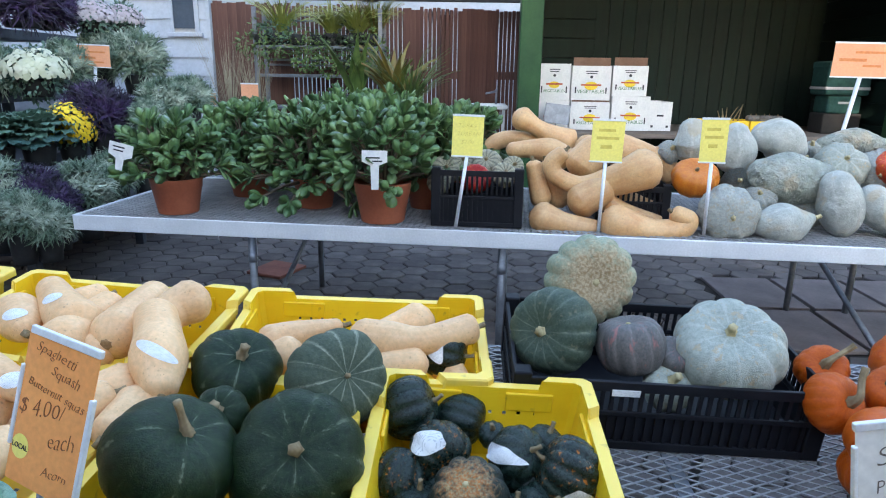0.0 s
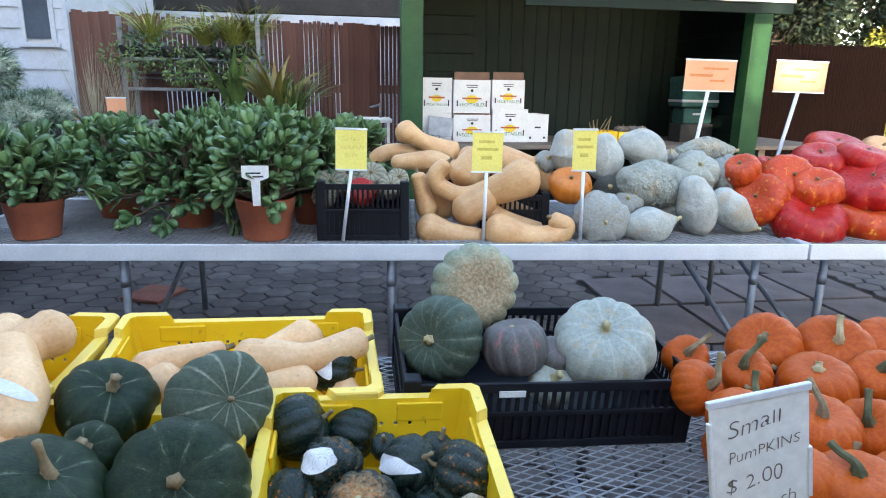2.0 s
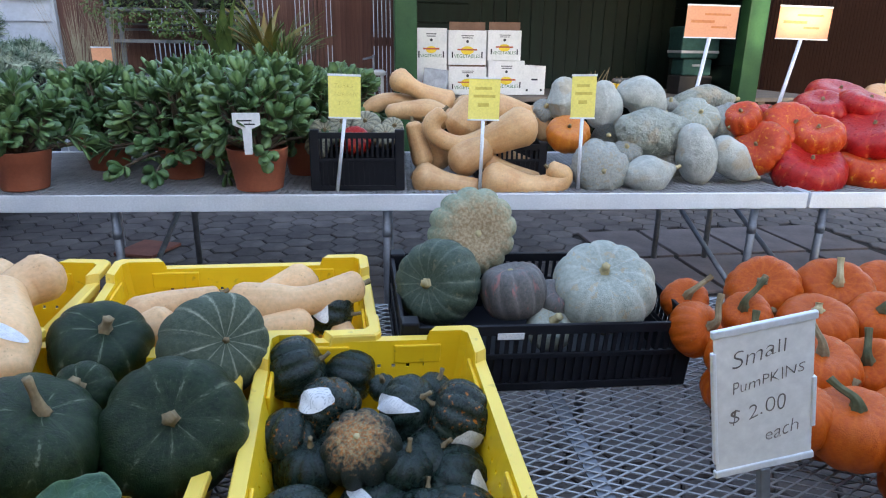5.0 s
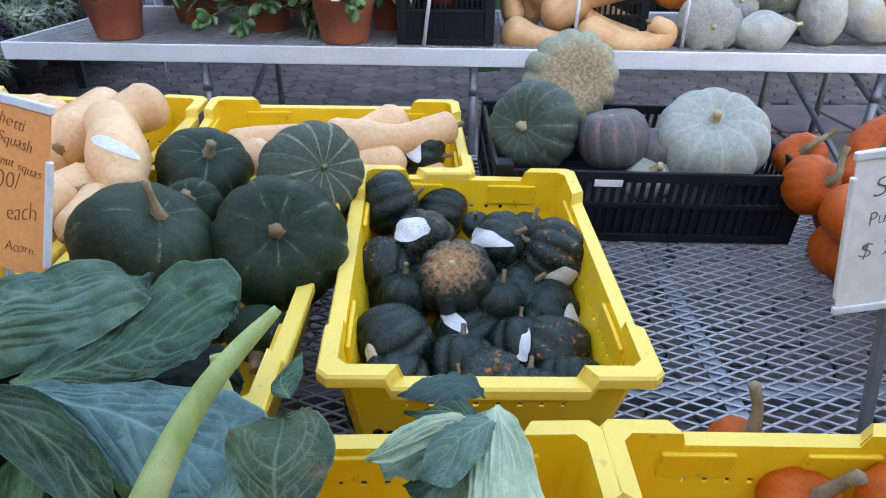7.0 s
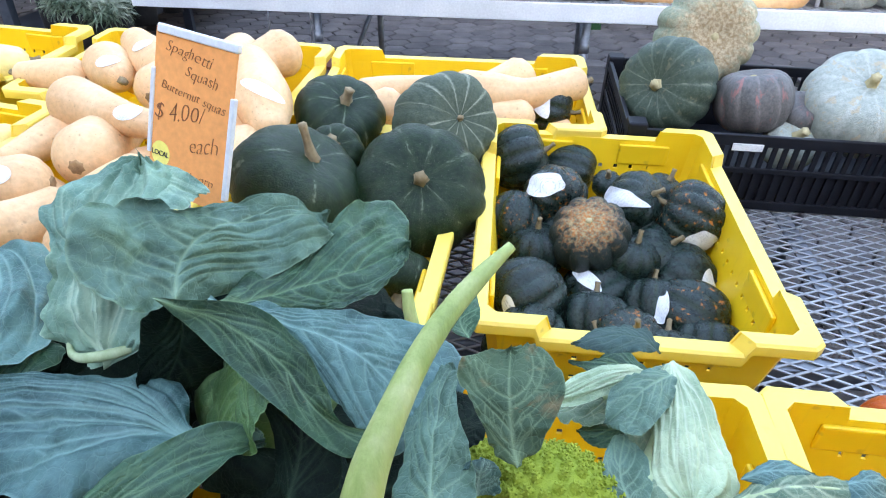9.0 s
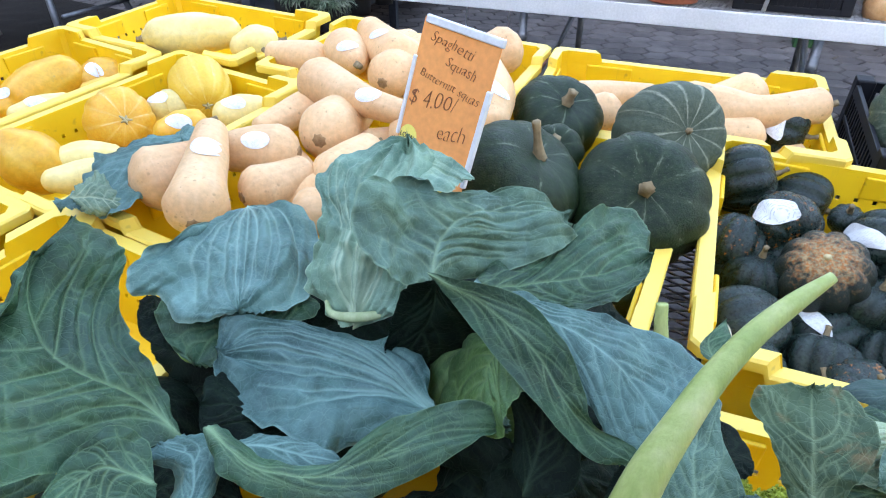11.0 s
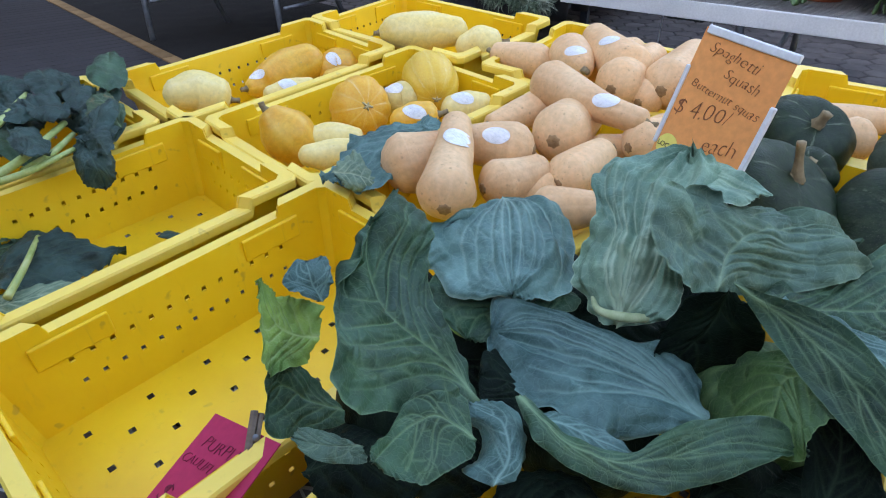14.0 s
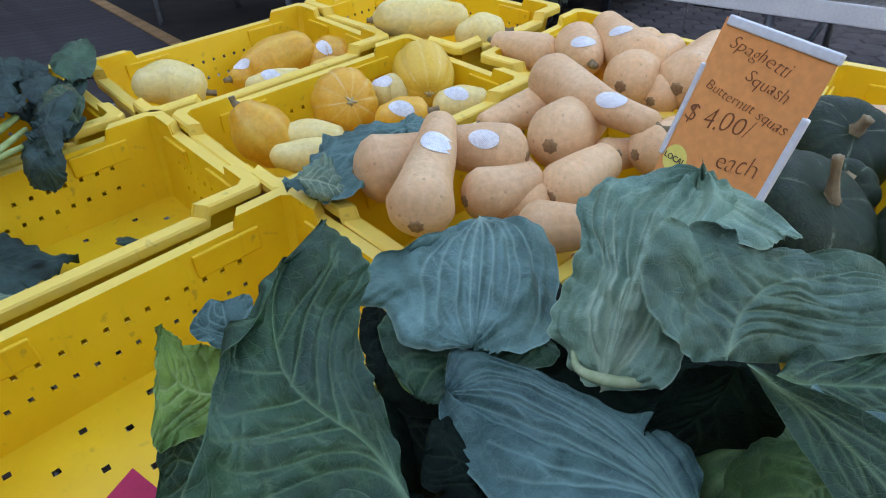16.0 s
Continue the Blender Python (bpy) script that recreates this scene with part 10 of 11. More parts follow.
M_SILVER = foliage("silver leaves", (0.040, 0.080, 0.050), (0.15, 0.22, 0.145), (0.60, 0.66, 0.52), 0.8)
M_PURPLE = foliage("purple leaves", (0.008, 0.007, 0.012), (0.026, 0.012, 0.044), (0.070, 0.026, 0.12), 0.6)
M_KALE = foliage("kale leaves", (0.045, 0.10, 0.075), (0.075, 0.14, 0.10), (0.12, 0.20, 0.14), 0.55)
M_GREENB = foliage("green blades", (0.05, 0.10, 0.025), (0.09, 0.16, 0.04), (0.14, 0.20, 0.05), 0.5)
M_YELLOWB = foliage("yellow green blades", (0.16, 0.20, 0.03), (0.28, 0.30, 0.06), (0.30, 0.32, 0.10), 0.5)
M_STRAW = foliage("dry stalks", (0.22, 0.19, 0.13), (0.34, 0.30, 0.20), (0.36, 0.33, 0.24), 0.8)
M_CROTON = foliage("croton leaves", (0.08, 0.14, 0.03), (0.22, 0.12, 0.03), (0.20, 0.18, 0.04), 0.45)
M_TREE = foliage("tree leaves", (0.075, 0.095, 0.008), (0.25, 0.26, 0.026), (0.36, 0.35, 0.05), 0.6)
M_BUSH = foliage("dark bush leaves", (0.015, 0.032, 0.014), (0.03, 0.055, 0.022), (0.045, 0.075, 0.03), 0.55)
M_FLWHITE = foliage("cream petals", (0.46, 0.47, 0.30), (0.60, 0.60, 0.44), (0.64, 0.63, 0.50), 0.7)
M_FLYEL = foliage("yellow petals", (0.75, 0.46, 0.01), (0.80, 0.55, 0.02), (0.82, 0.60, 0.04), 0.7)
M_FLPINK = foliage("pale pink petals", (0.34, 0.28, 0.30), (0.50, 0.43, 0.45), (0.56, 0.51, 0.52), 0.7)
M_POTBLACK = wear("black nursery pot", [(0.3, (0.012, 0.012, 0.013)), (0.7, (0.03, 0.03, 0.03))], 8, 0.55)
M_SHELF = wear("blue grey shelf", [(0.3, (0.035, 0.042, 0.055)), (0.7, (0.075, 0.088, 0.11))], 5, 0.6, grain=40)


def blade_mesh(n, length, width, spread, droop, seed, base=0.02, up=1.0):
    rg = random.Random(seed)
    V, Fs = [], []
    for k in range(n):
        a = rg.uniform(0, 6.283)
        sp = spread * math.sqrt(rg.random())
        L = length * rg.uniform(0.6, 1.05)
        d = Vector((math.cos(a) * sp, math.sin(a) * sp, up)).normalized()
        p = Vector((math.cos(a) * base * rg.random(), math.sin(a) * base * rg.random(), 0))
        s = Vector((-math.sin(a), math.cos(a), 0))
        i = len(V)
        m = 6
        for q in range(m + 1):
            f = q / m
            w = width * (0.5 + 0.5 * math.sin(math.pi * min(1, f + 0.15))) * (1 - f) ** 0.5 + 0.0008
            V.append(p + s * w / 2)
            V.append(p + d.cross(s).normalized() * width * 0.15)
            V.append(p - s * w / 2)
            p = p + d * L / m
            d = (d + Vector((math.cos(a) * droop * 0.25, math.sin(a) * droop * 0.25, -droop * (0.2 + f)))).normalized()
        for q in range(m):
            b = i + 3 * q
            Fs.extend([(b, b + 1, b + 4, b + 3), (b + 1, b + 2, b + 5, b + 4)])
    return V, Fs


def cloud_mesh(clumps, n, size, seed, flat=0.0):
    """Small bent leaves scattered through and round clumps (x, y, z, radius)."""
    rg = random.Random(seed)
    V, Fs = [], []
    tot = sum(c[3] ** 2 for c in clumps)
    for cx, cy, cz, cr in clumps:
        for k in range(max(3, int(n * cr * cr / tot))):
            d = Vector((rg.gauss(0, 1), rg.gauss(0, 1), rg.gauss(0, 1))).normalized()
            p = Vector((cx, cy, cz)) + d * cr * rg.uniform(0.55, 1.08) + Vector((0, 0, 0))
            ax = (d + Vector((rg.uniform(-1, 1), rg.uniform(-1, 1), rg.uniform(-1, 0.6)))).normalized()
            nn = (d + Vector((rg.uniform(-0.6, 0.6), rg.uniform(-0.6, 0.6), 0.5))).normalized()
            s = ax.cross(nn)
            if s.length < 1e-3:
                continue
            s.normalize()
            nn = s.cross(ax)
            L = size * rg.uniform(0.7, 1.2)
            i = len(V)
            V.extend([p, p + ax * L * 0.45 + s * L * 0.27, p + ax * L * 0.5 + nn * L * 0.06, p + ax * L * 0.45 - s * L * 0.27, p + ax * L - nn * L * 0.1])
            Fs.extend([(i, i + 1, i + 2), (i, i + 2, i + 3), (i + 1, i + 4, i + 2), (i + 2, i + 4, i + 3)])
    return V, Fs


def nursery_pot(t, r, h, mat=None):
    v, f, u = tube([(0, 0, 0), (0, 0, h * 0.5), (0, 0, h)], [r * 0.8, r * 0.9, r], 4, 20)
    link_mesh("pot", v, f, mat or M_POTBLACK, t, label="black nursery pot")


def tuft(name, p, n, length, width, spread, droop, mat, label, seed, group="", pot=(0.09, 0.12), category="plant", up=1.0):
    t = thing(name, pose(*p), label, category, group)
    z = 0.0
    if pot:
        nursery_pot(t, *pot)
        z = pot[1]
    V, Fs = blade_mesh(n, length, width, spread, droop, seed, 0.05, up)
    o = link_mesh("leaves", V, Fs, mat, t)
    o.location = (0, 0, z - 0.01)
    tagged(o, kind="stuff")
    return t


def mum(p, r, mat, label, seed, n=150, pot_h=0.14, drop=False):
    t = thing("chrysanthemum", pose(*p), label, "plant", "potted chrysanthemums")
    nursery_pot(t, r * 0.55, pot_h)
    rg = random.Random(seed)
    V, Fs = cloud_mesh([(0, 0, pot_h + r * 0.15, r * 0.86)], 900, 0.035, seed)
    g = link_mesh("leaves", V, Fs, M_KALE, t)
    tagged(g, kind="stuff")
    V, Fs = [], []
    for k in range(n):
        f = (k + 0.5) / n
        a = k * 2.39996
        z = 1 - f * (1.5 if drop else 1.1)
        d = Vector((math.sqrt(1 - z * z) * math.cos(a), math.sqrt(1 - z * z) * math.sin(a), z))
        c = Vector((0, 0, pot_h + r * 0.12)) + Vector((d.x * r, d.y * r, d.z * r * (0.95 if drop else 0.78))) * rg.uniform(0.88, 1.06)
        s = d.orthogonal().normalized()
        q = d.cross(s)
        fr = r * rg.uniform(0.085, 0.125)
        i = len(V)
        V.append(c + d * 0.008)
        m = 9
        for e in range(m):
            th = 2 * math.pi * e / m
            V.append(c + (s * math.cos(th) + q * math.sin(th)) * fr * (1 if e % 2 else 0.85) + d * 0.002)
        for e in range(m):
            Fs.append((i, i + 1 + e, i + 1 + (e + 1) % m))
    o = link_mesh("blossom", V, Fs, mat, t)
    tagged(o, kind="stuff")
    return t


def kale(p, r, seed, pot_h=0.12):
    t = thing("ornamental_kale", pose(*p), "blue-green ornamental kale with frilled leaves", "plant", "ornamental kale")
    nursery_pot(t, 0.10, pot_h)
    rg = random.Random(seed)
    base = Vector(p) + Vector((0, 0, pot_h))
    heart = base + Vector((0, 0, r * 0.30))
    for k in range(34):
        a = k * 2.39996 + rg.uniform(-0.2, 0.2)
        el = radians(82 - 112 * (k / 33) ** 0.8)
        d = Vector((math.cos(a) * math.cos(el), math.sin(a) * math.cos(el), math.sin(el)))
        side = Vector((-math.sin(a), math.cos(a), 0)) * r * (0.30 + 0.16 * math.cos(el))
        out = Vector((math.cos(a), math.sin(a), 0))
        tip = heart + Vector((d.x, d.y, d.z * 0.8)) * r * rg.uniform(0.92, 1.06) + out * r * 0.10
        root = heart.lerp(tip, 0.30)
        mid = root.lerp(tip, 0.55) + Vector((0, 0, r * 0.10)) * math.cos(el)
        cup = Vector((0, 0, 0.03 * r))
        leaf(t, [tuple(root), tuple(mid), tuple(tip)], [tuple(root.lerp(mid, 0.5) + side * 0.55), tuple(mid + side + cup), tuple(mid.lerp(tip, 0.7) + side * 0.85)],
             [tuple(root.lerp(mid, 0.5) - side * 0.55), tuple(mid - side + cup), tuple(mid.lerp(tip, 0.7) - side * 0.85)], "blue" if k > 24 else "mid", seed + k, ruffle=0.022, ns=16, nw=14)
    return t


# tiered stand beside the house
def tier_stand():
    t = thing("plant_stand", pose(-2.5, 3.4, 0, 0, 0, 4), "blue-grey tiered plant stand beside the house", "stand")
    for k, (x0, x1, z) in enumerate(((-0.55, 0.12, 0.36), (-1.35, -0.30, 0.76), (-1.95, -0.75, 1.16), (-2.5, -0.85, 1.62))):
        box("shelf", x0, x1, 0.0, 3.0, z - 0.035, z, M_SHELF, t, 0.004)
        box("shelf_edge", x1 - 0.02, x1 + 0.012, 0.0, 3.0, z - 0.06, z + 0.012, M_SHELF, t, 0.004)
        for y in (0.1, 1.5, 2.9):
            box("leg", x1 - 0.1, x1 - 0.04, y - 0.03, y + 0.03, 0, z - 0.06, M_SHELF, t, 0.004)
    return t


def puff(name, p, mat, label, seed, group, r=0.3, pot_h=0.12):
    """A soft mound of fine leaves in a pot."""
    rg = random.Random(seed)
    t = thing(name, pose(*p), label, "plant", group)
    nursery_pot(t, r * 0.42, pot_h)
    V, Fs = [], []
    for k in range(96):
        a = k * 2.39996
        z = 1 - 1.62 * (k + 0.5) / 96
        q = math.sqrt(max(0.0, 1 - z * z))
        d = Vector((math.cos(a) * q, math.sin(a) * q, z))
        c = Vector((d.x, d.y, d.z * 0.92)) * r * 0.66 * rg.uniform(0.82, 1.14)
        v, f2 = blade_mesh(18, r * 0.50, r * 0.045, 1.2, 0.26, seed * 50 + k, 0.012)
        turn = (d + Vector((0, 0, 0.35))).to_track_quat("Z", "Y").to_matrix()
        o = len(V)
        V.extend([turn @ w + c for w in v])
        Fs.extend([tuple(i + o for i in w) for w in f2])
    g = link_mesh("leaves", V, Fs, mat, t)
    g.location = (0, 0, pot_h + r * 0.42)
    tagged(g, kind="stuff")
    return t


tier_stand()
SG = "silver plants on the stand"
mum((-2.88, 4.40, 1.16), 0.214, M_FLWHITE, "cream white chrysanthemum in a black pot", 31, 280, 0.12)
mum((-2.58, 4.22, 0.76), 0.167, M_FLYEL, "bright yellow chrysanthemum in a black pot", 32, 300, 0.19, True)
mum((-2.90, 5.20, 1.62), 0.180, M_FLPINK, "pale pink chrysanthemum in a black pot", 33, 260, 0.08)
mum((-2.76, 5.39, 1.62), 0.161, M_FLPINK, "pale pink chrysanthemum in a black pot", 34, 260, 0.08)
kale((-2.63, 3.95, 0.76), 0.205, 180, 0.13)
kale((-2.75, 3.74, 0.76), 0.20, 200, 0.13)
puff("purple_plant", (-2.47, 4.41, 0.76), M_PURPLE, "dark purple feathery plant in a black pot", 1, "purple plants on the stand", 0.261, 0.17)
puff("purple_plant", (-2.39, 4.57, 0.76), M_PURPLE, "dark purple feathery plant in a black pot", 2, "purple plants on the stand", 0.185, 0.16)
puff("dusty_plant", (-2.87, 4.76, 1.16), M_SILVER, "silver-leaved feathery plant in a black pot", 3, SG, 0.221, 0.11)
puff("dusty_plant", (-2.52, 5.07, 1.16), M_SILVER, "silver-leaved feathery plant in a black pot", 4, SG, 0.259, 0.15)
puff("dusty_plant", (-2.87, 5.22, 1.16), M_SILVER, "silver-leaved feathery plant in a black pot", 5, SG, 0.189, 0.25)
puff("dusty_plant", (-2.12, 4.60, 0.76), M_SILVER, "silver-leaved feathery plant in a black pot", 6, SG, 0.200, 0.28)
puff("dusty_plant", (-2.04, 4.85, 0.76), M_SILVER, "silver-leaved feathery plant in a black pot", 7, SG, 0.188, 0.32)
puff("dusty_plant", (-2.12, 4.37, 0.76), M_SILVER, "silver-leaved feathery plant in a black pot", 8, SG, 0.144, 0.22)
puff("purple_plant", (-3.13, 4.71, 1.62), M_PURPLE, "dark purple feathery plant in a black pot", 9, "purple plants on the stand", 0.309, 0.05)
puff("purple_plant", (-3.09, 4.97, 1.62), M_PURPLE, "dark purple feathery plant in a black pot", 10, "purple plants on the stand", 0.233, 0.05)
puff("purple_plant", (-2.38, 3.47, 0.36), M_PURPLE, "dark purple feathery plant in a black pot", 11, "purple plants on the stand", 0.203, 0.21)
puff("dusty_plant", (-2.22, 3.70, 0.36), M_SILVER, "silver-leaved feathery plant in a black pot", 12, SG, 0.207, 0.21)
puff("dusty_plant", (-2.26, 3.17, 0.36), M_SILVER, "silver-leaved feathery plant in a black pot", 13, SG, 0.165, 0.18)
puff("dusty_plant", (-2.22, 4.05, 0.36), M_SILVER, "silver-leaved feathery plant in a black pot", 14, SG, 0.176, 0.26)
puff("purple_plant", (-2.23, 3.44, 0.36), M_PURPLE, "dark purple feathery plant in a black pot", 15, "purple plants on the stand", 0.132, 0.21)
puff("dusty_plant", (-2.16, 3.23, 0.36), M_SILVER, "silver-leaved feathery plant in a black pot", 16, SG, 0.157, 0.13)
puff("dusty_plant", (-2.18, 4.32, 0.36), M_SILVER, "silver-leaved feathery plant in a black pot", 17, SG, 0.144, 0.37)
puff("dusty_plant", (-2.53, 3.38, 0.36), M_SILVER, "silver-leaved feathery plant in a black pot", 18, SG, 0.203, 0.27)
puff("dusty_plant", (-3.21, 4.42, 1.16), M_SILVER, "silver-leaved feathery plant in a black pot", 19, SG, 0.244, 0.05)


# plant rack before the fence
def plant_rack():
    t = thing("plant_rack", pose(-2.05, 6.45, 0), "grey metal rack with plants before the fence", "rack")
    for z in (1.02, 1.33, 1.60):
        box("shelf", 0, 1.26, 0, 0.36, z - 0.03, z, M_STEEL, t, 0.004)
    for z in (1.42, 1.47, 1.85, 1.90):
        straight("bar", (0, 0.34, z), (1.26, 0.34, z), 0.010, M_STEEL, t, 8)
    for x in (0.02, 1.24):
        for y in (0.02, 0.34):
            box("upright", x - 0.02, x + 0.02, y - 0.015, y + 0.015, 0, 1.95, M_STEEL, t, 0.003)
    return t


plant_rack()
RG = "plants on the rack"
tuft("spider_plant", (-1.80, 6.6, 1.60), 119, 0.46, 0.0156, 0.7, 0.26, M_YELLOWB, "yellow-green grassy plant in a black pot", 21, RG)
tuft("spider_plant", (-1.30, 6.6, 1.60), 150, 0.46, 0.0182, 0.9, 0.42, M_YELLOWB, "yellow-green arching grassy plant in a black pot", 22, RG)
tuft("spider_plant", (-1.05, 6.55, 1.60), 150, 0.51, 0.0182, 0.9, 0.42, M_YELLOWB, "yellow-green arching grassy plant in a black pot", 23, RG)
tuft("spider_plant", (-0.88, 6.6, 1.60), 102, 0.46, 0.0208, 0.7, 0.2, M_CROTON, "reddish grassy plant in a black pot", 24, RG)


def bush(name, p, clumps, n, size, mat, label, seed, group="", pot=None, category="plant"):
    t = thing(name, pose(*p), label, category, group)
    if pot:
        nursery_pot(t, *pot)
    V, Fs = cloud_mesh(clumps, n, size, seed)
    o = link_mesh("leaves", V, Fs, mat, t, smooth=False)
    tagged(o, kind="stuff")
    for k, c in enumerate(clumps[:5]):
        v, f, u = tube([(0, 0, 0), (c[0] * 0.5, c[1] * 0.5, c[2] * 0.55), c[:3]], [0.012, 0.008, 0.004], 6, 6)
        link_mesh("stem", v, f, M_BARK, t)
    return t


bush("ivy_plant", (-1.85, 6.55, 1.60), [(0, 0, 0.15, 0.13), (-0.12, -0.05, 0.1, 0.09), (0.14, -0.05, 0.06, 0.08)], 420, 0.04, M_KALE, "green trailing ivy in a black pot", 51, RG, (0.09, 0.12))
for k, (x, z, n) in enumerate(((-1.98, 1.60, 300), (-1.62, 1.60, 260), (-1.12, 1.60, 260), (-0.92, 1.60, 200))):
    bush("ivy_plant", (x, 6.5, z), [(0, -0.02, 0.12, 0.12), (-0.12, -0.12, 0.0, 0.10), (0.11, -0.13, -0.04, 0.11), (0.02, -0.17, -0.12, 0.09)], n, 0.045, (M_GREENB, M_GREENB, M_BUSH)[k % 3], "leafy green plant trailing over the rack shelf", 151 + k, RG, (0.08, 0.1))
bush("ivy_plant", (-1.42, 6.5, 1.60), [(0, -0.06, 0.0, 0.13), (-0.1, -0.14, -0.14, 0.12), (0.12, -0.16, -0.2, 0.11), (0.26, -0.16, -0.16, 0.1)], 600, 0.04, M_GREENB, "leafy plant trailing down from the rack", 52, RG, (0.08, 0.1))
tuft("croton", (-0.66, 6.25, 0.9), 30, 0.62, 0.115, 0.75, 0.24, M_CROTON, "croton with broad green and bronze leaves", 25, "tropical plants by the fence", (0.12, 0.2))
tuft("croton", (-1.02, 6.2, 0.95), 9, 0.58, 0.13, 0.5, 0.14, M_GREENB, "plant with tall broad green leaves", 26, "tropical plants by the fence", (0.10, 0.2))
tuft("spider_plant", (-0.50, 6.2, 0.85), 70, 0.66, 0.020, 0.9, 0.22, M_GREENB, "dark arching grassy plant by the fence", 27, "tropical plants by the fence", (0.12, 0.2))
tuft("dry_grass", (-2.15, 6.0, 0.7), 60, 0.85, 0.006, 0.35, 0.03, M_STRAW, "tall dry ornamental grass before the fence", 28, "dry grasses", (0.12, 0.2))
tuft("dry_grass", (-1.95, 6.1, 0.7), 50, 0.75, 0.006, 0.35, 0.03, M_STRAW, "tall dry ornamental grass before the fence", 29, "dry grasses", (0.12, 0.2))
tuft("hanging_fern", (-0.92, 6.6, 2.02), 120, 0.30, 0.02, 1.2, 0.2, M_GREENB, "green fern hanging above the rack", 30, "", (0.10, 0.14))
for k in range(3):
    o = box("stool", -0.16, 0.16, -0.14, 0.14, 0, 0.70 + 0.06 * k, M_DARK, None, 0.01)
    o.location = ((-0.98, 6.2, 0) if k == 0 else (-0.6, 6.22, 0) if k == 1 else (-2.05, 6.05, -0.12))
    if k == 0:
        o.scale = (1, 1, 0.95 / 0.70)
    tagged(o, "dark block under potted plants by the fence", "block", "plant blocks")


# sink table by the shed
def sink():
    t = thing("wash_stand", pose(0.20, 6.3, 0), "white plastic wash stand with a tap by the shed", "sink")
    box("top", -0.22, 0.22, -0.2, 0.2, 1.04, 1.08, M_WHITE, t, 0.01)
    for x in (-0.2, 0.17):
        box("leg", x, x + 0.03, -0.18, -0.15, 0, 1.04, M_WHITE, t, 0.004)
    straight("tap", (0.12, 0.0, 1.08), (0.12, 0.0, 1.22), 0.012, M_STEEL, t)
    straight("spout", (0.12, 0.0, 1.2), (0.02, -0.06, 1.18), 0.010, M_STEEL, t)
    return t


sink()


# trees at the far side
def tree(p, trunk_h, clumps, n, size, mat, label, seed, r=0.08):
    t = thing("tree", pose(*p), label, "tree")
    v, f, u = tube([(0, 0, 0), (0.05, 0.02, trunk_h * 0.5), (0.0, 0.1, trunk_h)], [r * 1.3, r, r * 0.6], 12, 12)
    link_mesh("trunk", v, f, M_BARK, t)
    rg = random.Random(seed)
    for c in clumps:
        v, f, u = tube([(0, 0, trunk_h * rg.uniform(0.4, 0.9)), (c[0] * 0.5, c[1] * 0.5, c[2] * 0.8), c[:3]], [r * 0.28, r * 0.16, r * 0.06], 8, 7)
        link_mesh("limb", v, f, M_BARK, t)
    V, Fs = cloud_mesh(clumps, n, size, seed)
    o = link_mesh("crown", V, Fs, mat, t, smooth=False)
    tagged(o, kind="stuff")
    return t


rg = random.Random(77)
cl = [(rg.uniform(-1.55, 1.9), rg.uniform(-0.6, 0.9), rg.uniform(0.5, 3.6), rg.uniform(0.22, 0.40)) for _ in range(95)]
tree((9.35, 8.5, 0.0), 2.2, cl, 52000, 0.062, M_TREE, "sunlit yellow-green tree with dense small leaves", 61)
rg = random.Random(78)
cl = [(rg.uniform(-2.0, 1.0), rg.uniform(-0.2, 0.9), rg.uniform(1.3, 4.2), rg.uniform(0.3, 0.5)) for _ in range(60)]
tree((5.7, 8.6, 0.0), 2.4, cl, 30000, 0.09, M_BUSH, "dark green tree in the shade behind the fence", 62)
rg = random.Random(79)
cl = [(rg.uniform(-5.0, 4.0), rg.uniform(-0.5, 0.5), rg.uniform(0.3, 5.0), rg.uniform(0.55, 0.95)) for _ in range(130)]
tree((10.8, 10.9, 0.0), 3.0, cl, 34000, 0.15, M_BUSH, "dark green trees far behind the fence", 63)


# folding table in the yard
def yard_table():
    t = thing("folding_table", pose(-4.7, 3.35, 0, 0, 0, 20), "white folding table with dark metal legs in the yard", "table")
    box("tabletop", -0.9, 0.7, -0.45, 0.45, 0.70, 0.74, M_WHITE, t, 0.01)
    for x in (-0.7, 0.45):
        straight("leg", (x, -0.4, 0), (x - 0.12, -0.25, 0.70), 0.022, M_STEEL, t)
        straight("leg", (x + 0.25, 0.3, 0), (x, 0.2, 0.70), 0.022, M_STEEL, t)
        straight("brace", (x + 0.02, -0.36, 0.3), (x + 0.18, 0.25, 0.3), 0.014, M_STEEL, t)
    return t


yard_table()


# ---- paving ----
def hex_mesh(r, h, jig, seed):
    rg = random.Random(seed)
    top, mid = [], []
    for k in range(6):
        a = math.pi / 3 * k
        q = r * (1 + rg.uniform(-jig, jig))
        top.append((0.93 * q * math.cos(a), 0.93 * q * math.sin(a), h))
        mid.append((q * math.cos(a), q * math.sin(a), h - 0.006))
    low = [(x, y, -0.01) for x, y, z in mid]
    v = [(0, 0, h + 0.001)] + top + mid + low
    f = []
    for k in range(6):
        k2 = (k + 1) % 6
        f.append((0, 1 + k, 1 + k2))
        f.append((1 + k, 7 + k, 7 + k2, 1 + k2))
        f.append((7 + k, 13 + k, 13 + k2, 7 + k2))
    return v, f


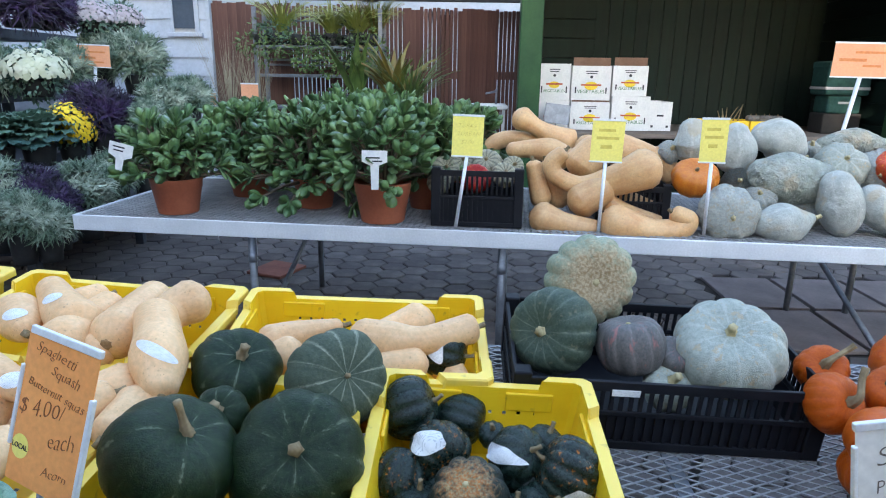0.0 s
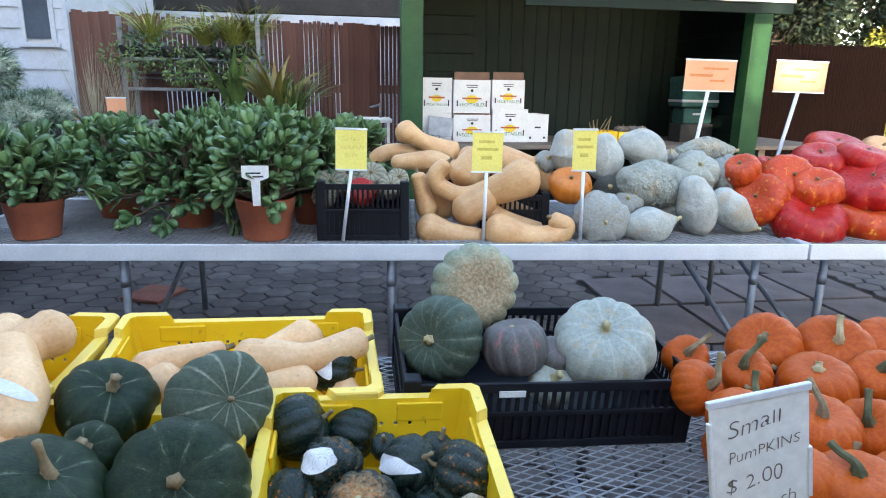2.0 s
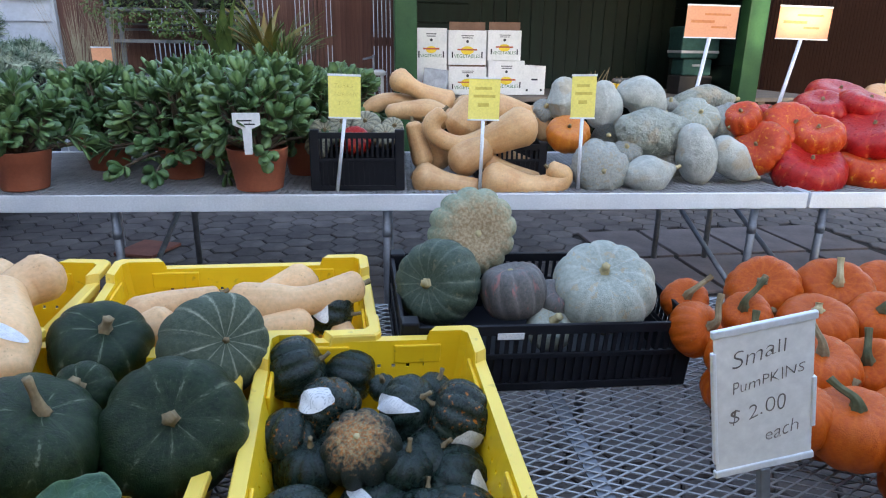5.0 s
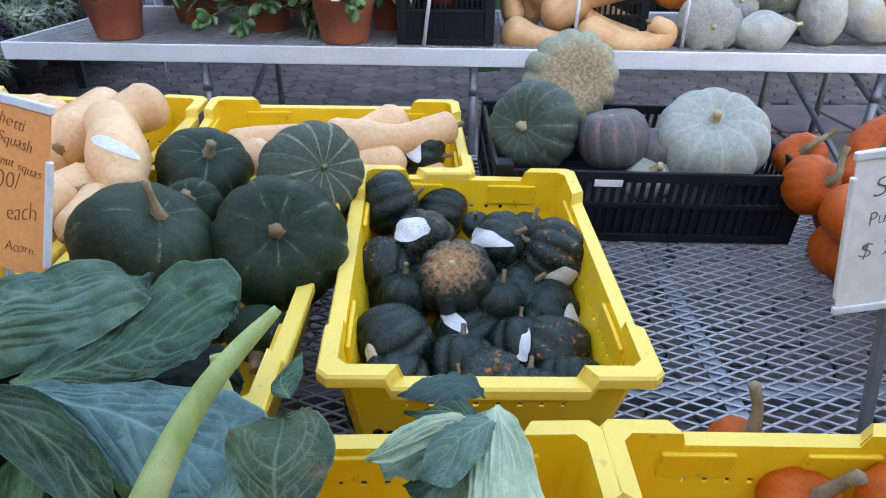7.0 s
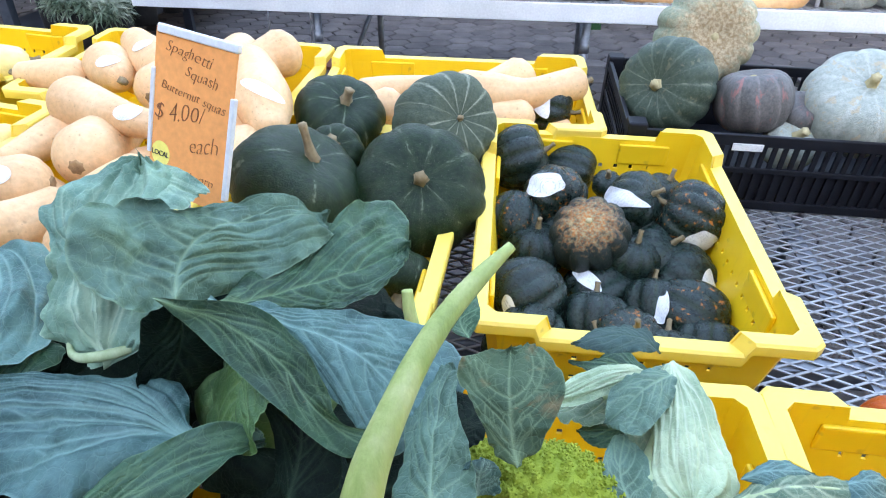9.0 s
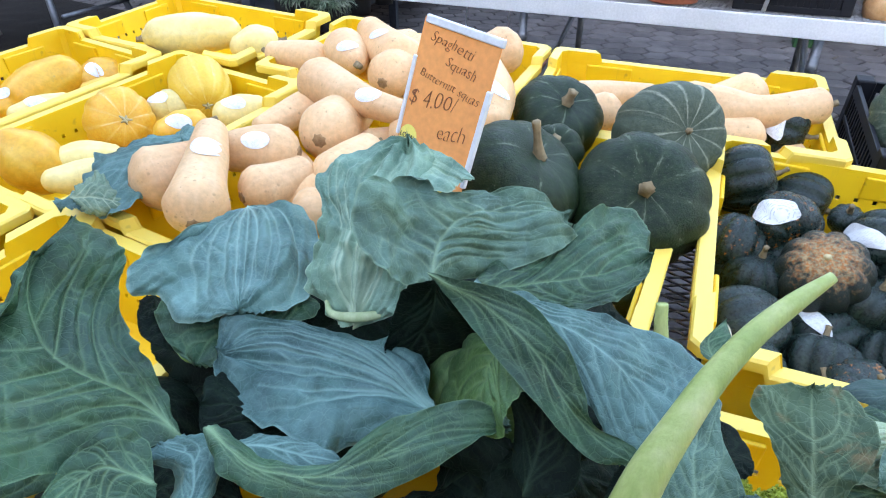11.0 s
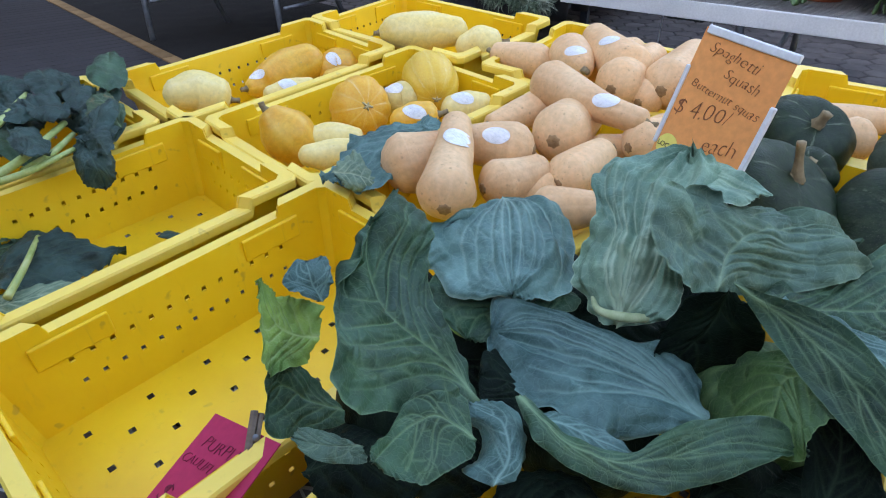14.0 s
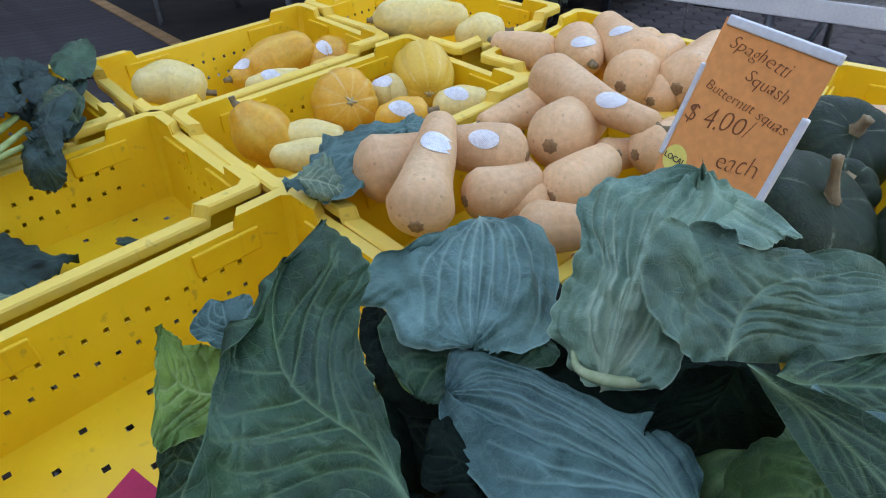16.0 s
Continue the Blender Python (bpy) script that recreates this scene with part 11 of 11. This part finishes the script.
def paving():
    t = thing("pavement", pose(0, 0, 0), "grey hexagonal paving stones with dark joints", "pavement", kind="structure")
    R = 0.104
    meshes = []
    for s in range(6):
        v, f = hex_mesh(R * 0.955, 0.006, 0.025, s)
        o = link_mesh("paver", v, f, M_PAVER, t, smooth=False)
        meshes.append(o.data)
        o.location = (0, -30 - s, 0)
        bpy.data.objects.remove(o)
    rg = random.Random(9)
    cells = []
    for i in range(-62, 60):
        for j in range(-4, 52):
            x = i * 1.5 * R
            y = j * math.sqrt(3) * R + (math.sqrt(3) * R / 2 if i % 2 else 0)
            if 1.62 < x < 3.62 and 3.08 < y < 4.38:
                continue
            if x < -3.2 and y < 3.2:
                continue
            cells.append((x, y))
    near = [c for c in cells if (-1.7 < c[0] < 1.55 and 3.15 < c[1] < 4.62)][:300]
    keep = set(near)
    V, Fs = [], []
    for x, y in cells:
        s = rg.randrange(6)
        if (x, y) in keep:
            o = new("paver", meshes[s])
            o.parent = t
            o.location = (x, y, rg.uniform(-0.003, 0.003))
            o.rotation_euler = (rg.uniform(-0.012, 0.012), rg.uniform(-0.012, 0.012), rg.choice((0, 1, 2)) * math.pi / 3)
        else:
            v, f = hex_mesh(R * 0.955, 0.006, 0.025, s)
            o = len(V)
            dz = rg.uniform(-0.003, 0.003)
            V.extend([(a + x, b + y, c + dz) for a, b, c in v])
            Fs.extend([tuple(q + o for q in g) for g in f])
    m = link_mesh("paver_field", V, Fs, M_PAVERJ, t, smooth=False, label="more hexagonal pavers")
    tagged(m, kind="stuff")
    k = 0
    for i in range(4):
        for j in range(2):
            o = box("slab", 0.006, 0.454, 0.006, 0.594, -0.01, 0.010, M_SLAB, t, 0.004, "rectangular concrete slab")
            o.location = (1.66 + 0.48 * i + 0.03 * j, 3.11 + 0.63 * j, 0)
    return t


def joined_paver_material():
    m, nt, b = material("paver field", 0.85)
    v = coords(nt)
    isl = nd(nt, "NewGeometry").outputs["Random Per Island"]
    col = ramp(nt, noise_at(nt, v, 5, 5, 0.6), [(0.25, (0.085, 0.075, 0.075)), (0.55, (0.15, 0.13, 0.125)), (0.8, (0.21, 0.185, 0.17))])
    col = mix(nt, 0.6, col, ramp(nt, isl, [(0.0, (0.55,)), (1.0, (1.25,))]), "MULTIPLY")
    fine = noise_at(nt, v, 90, 3, 0.6)
    col = mix(nt, 0.35, col, ramp(nt, fine, [(0.3, (0.6,)), (0.7, (1.0,))]), "MULTIPLY")
    nt.links.new(col, b.inputs["Base Color"])
    bump(nt, b, fine, 0.5, 0.002)
    return m


M_PAVERJ = joined_paver_material()
paving()
M_CLAY = wear("clay tile", [(0.3, (0.20, 0.075, 0.055)), (0.7, (0.30, 0.12, 0.09))], 8, 0.8, grain=60, bstr=0.3)
o = box("clay_tile", -0.14, 0.14, -0.15, 0.15, 0.008, 0.03, M_CLAY, None, 0.004)
o.matrix_world = pose(-1.265, 4.24, 0.0, 0, 0, -22)
tagged(o, "reddish square clay tile lying on the pavers", "tile")


# dark boards and a tan brick edge in the yard beyond the crates
M_DECK = wear("wet dark boards", [(0.3, (0.020, 0.018, 0.021)), (0.7, (0.045, 0.040, 0.043))], 4, 0.55, grain=40, stretch=(5, 0.6, 5), bstr=0.3, shade=0.5)
M_TANBRICK = wear("tan brick", [(0.3, (0.22, 0.12, 0.05)), (0.7, (0.34, 0.20, 0.09))], 9, 0.85, grain=70, bstr=0.4, shade=0.5)
M_TABLESHADE = wear("ground under table shade", [(0.3, (0.006, 0.005, 0.005)), (0.7, (0.018, 0.015, 0.013))], 14, 0.95, grain=80, bstr=0.7, bdist=0.006)
t = thing("yard_deck", pose(-4.86, 2.50, 0, 0, 0, 77.5), "dark wet boards with a tan brick edge", "deck", kind="structure")
dk = None
for k in range(36):
    o = box("board", -3.2, 0.0, 0, 0.118, -0.008, 0.012, M_DECK, t, 0.002) if dk is None else new("board", dk)
    dk = o.data
    o.parent = t
    o.location = (-0.01, -0.6 + 0.124 * k, 0)
br = None
for k in range(21):
    o = box("brick", 0, 0.1, 0, 0.205, -0.008, 0.014, M_TANBRICK, t, 0.004) if br is None else new("brick", br)
    br = o.data
    o.parent = t
    o.location = (0.0, -0.6 + 0.212 * k, 0)

# dark ground behind the brick edge, the table's shadow put into its colour
SV, SF = [], []
for i in range(25):
    for j in range(49):
        x, y = 0.104 + 1.9 * i / 24, -0.6 + 4.4 * j / 48
        rim = min(1.0, i / 2, (24 - i) / 2, j / 2, (48 - j) / 2)
        SV.append((x, y, 0.012 + rim * (0.014 + 0.016 * noise.noise(Vector((x * 6, y * 6, 3))))))
for i in range(24):
    for j in range(48):
        k = i * 49 + j
        SF.append((k, k + 49, k + 50, k + 1))
link_mesh("soil", SV, SF, M_TABLESHADE, t, label="dark ground coloured as under-table shade")
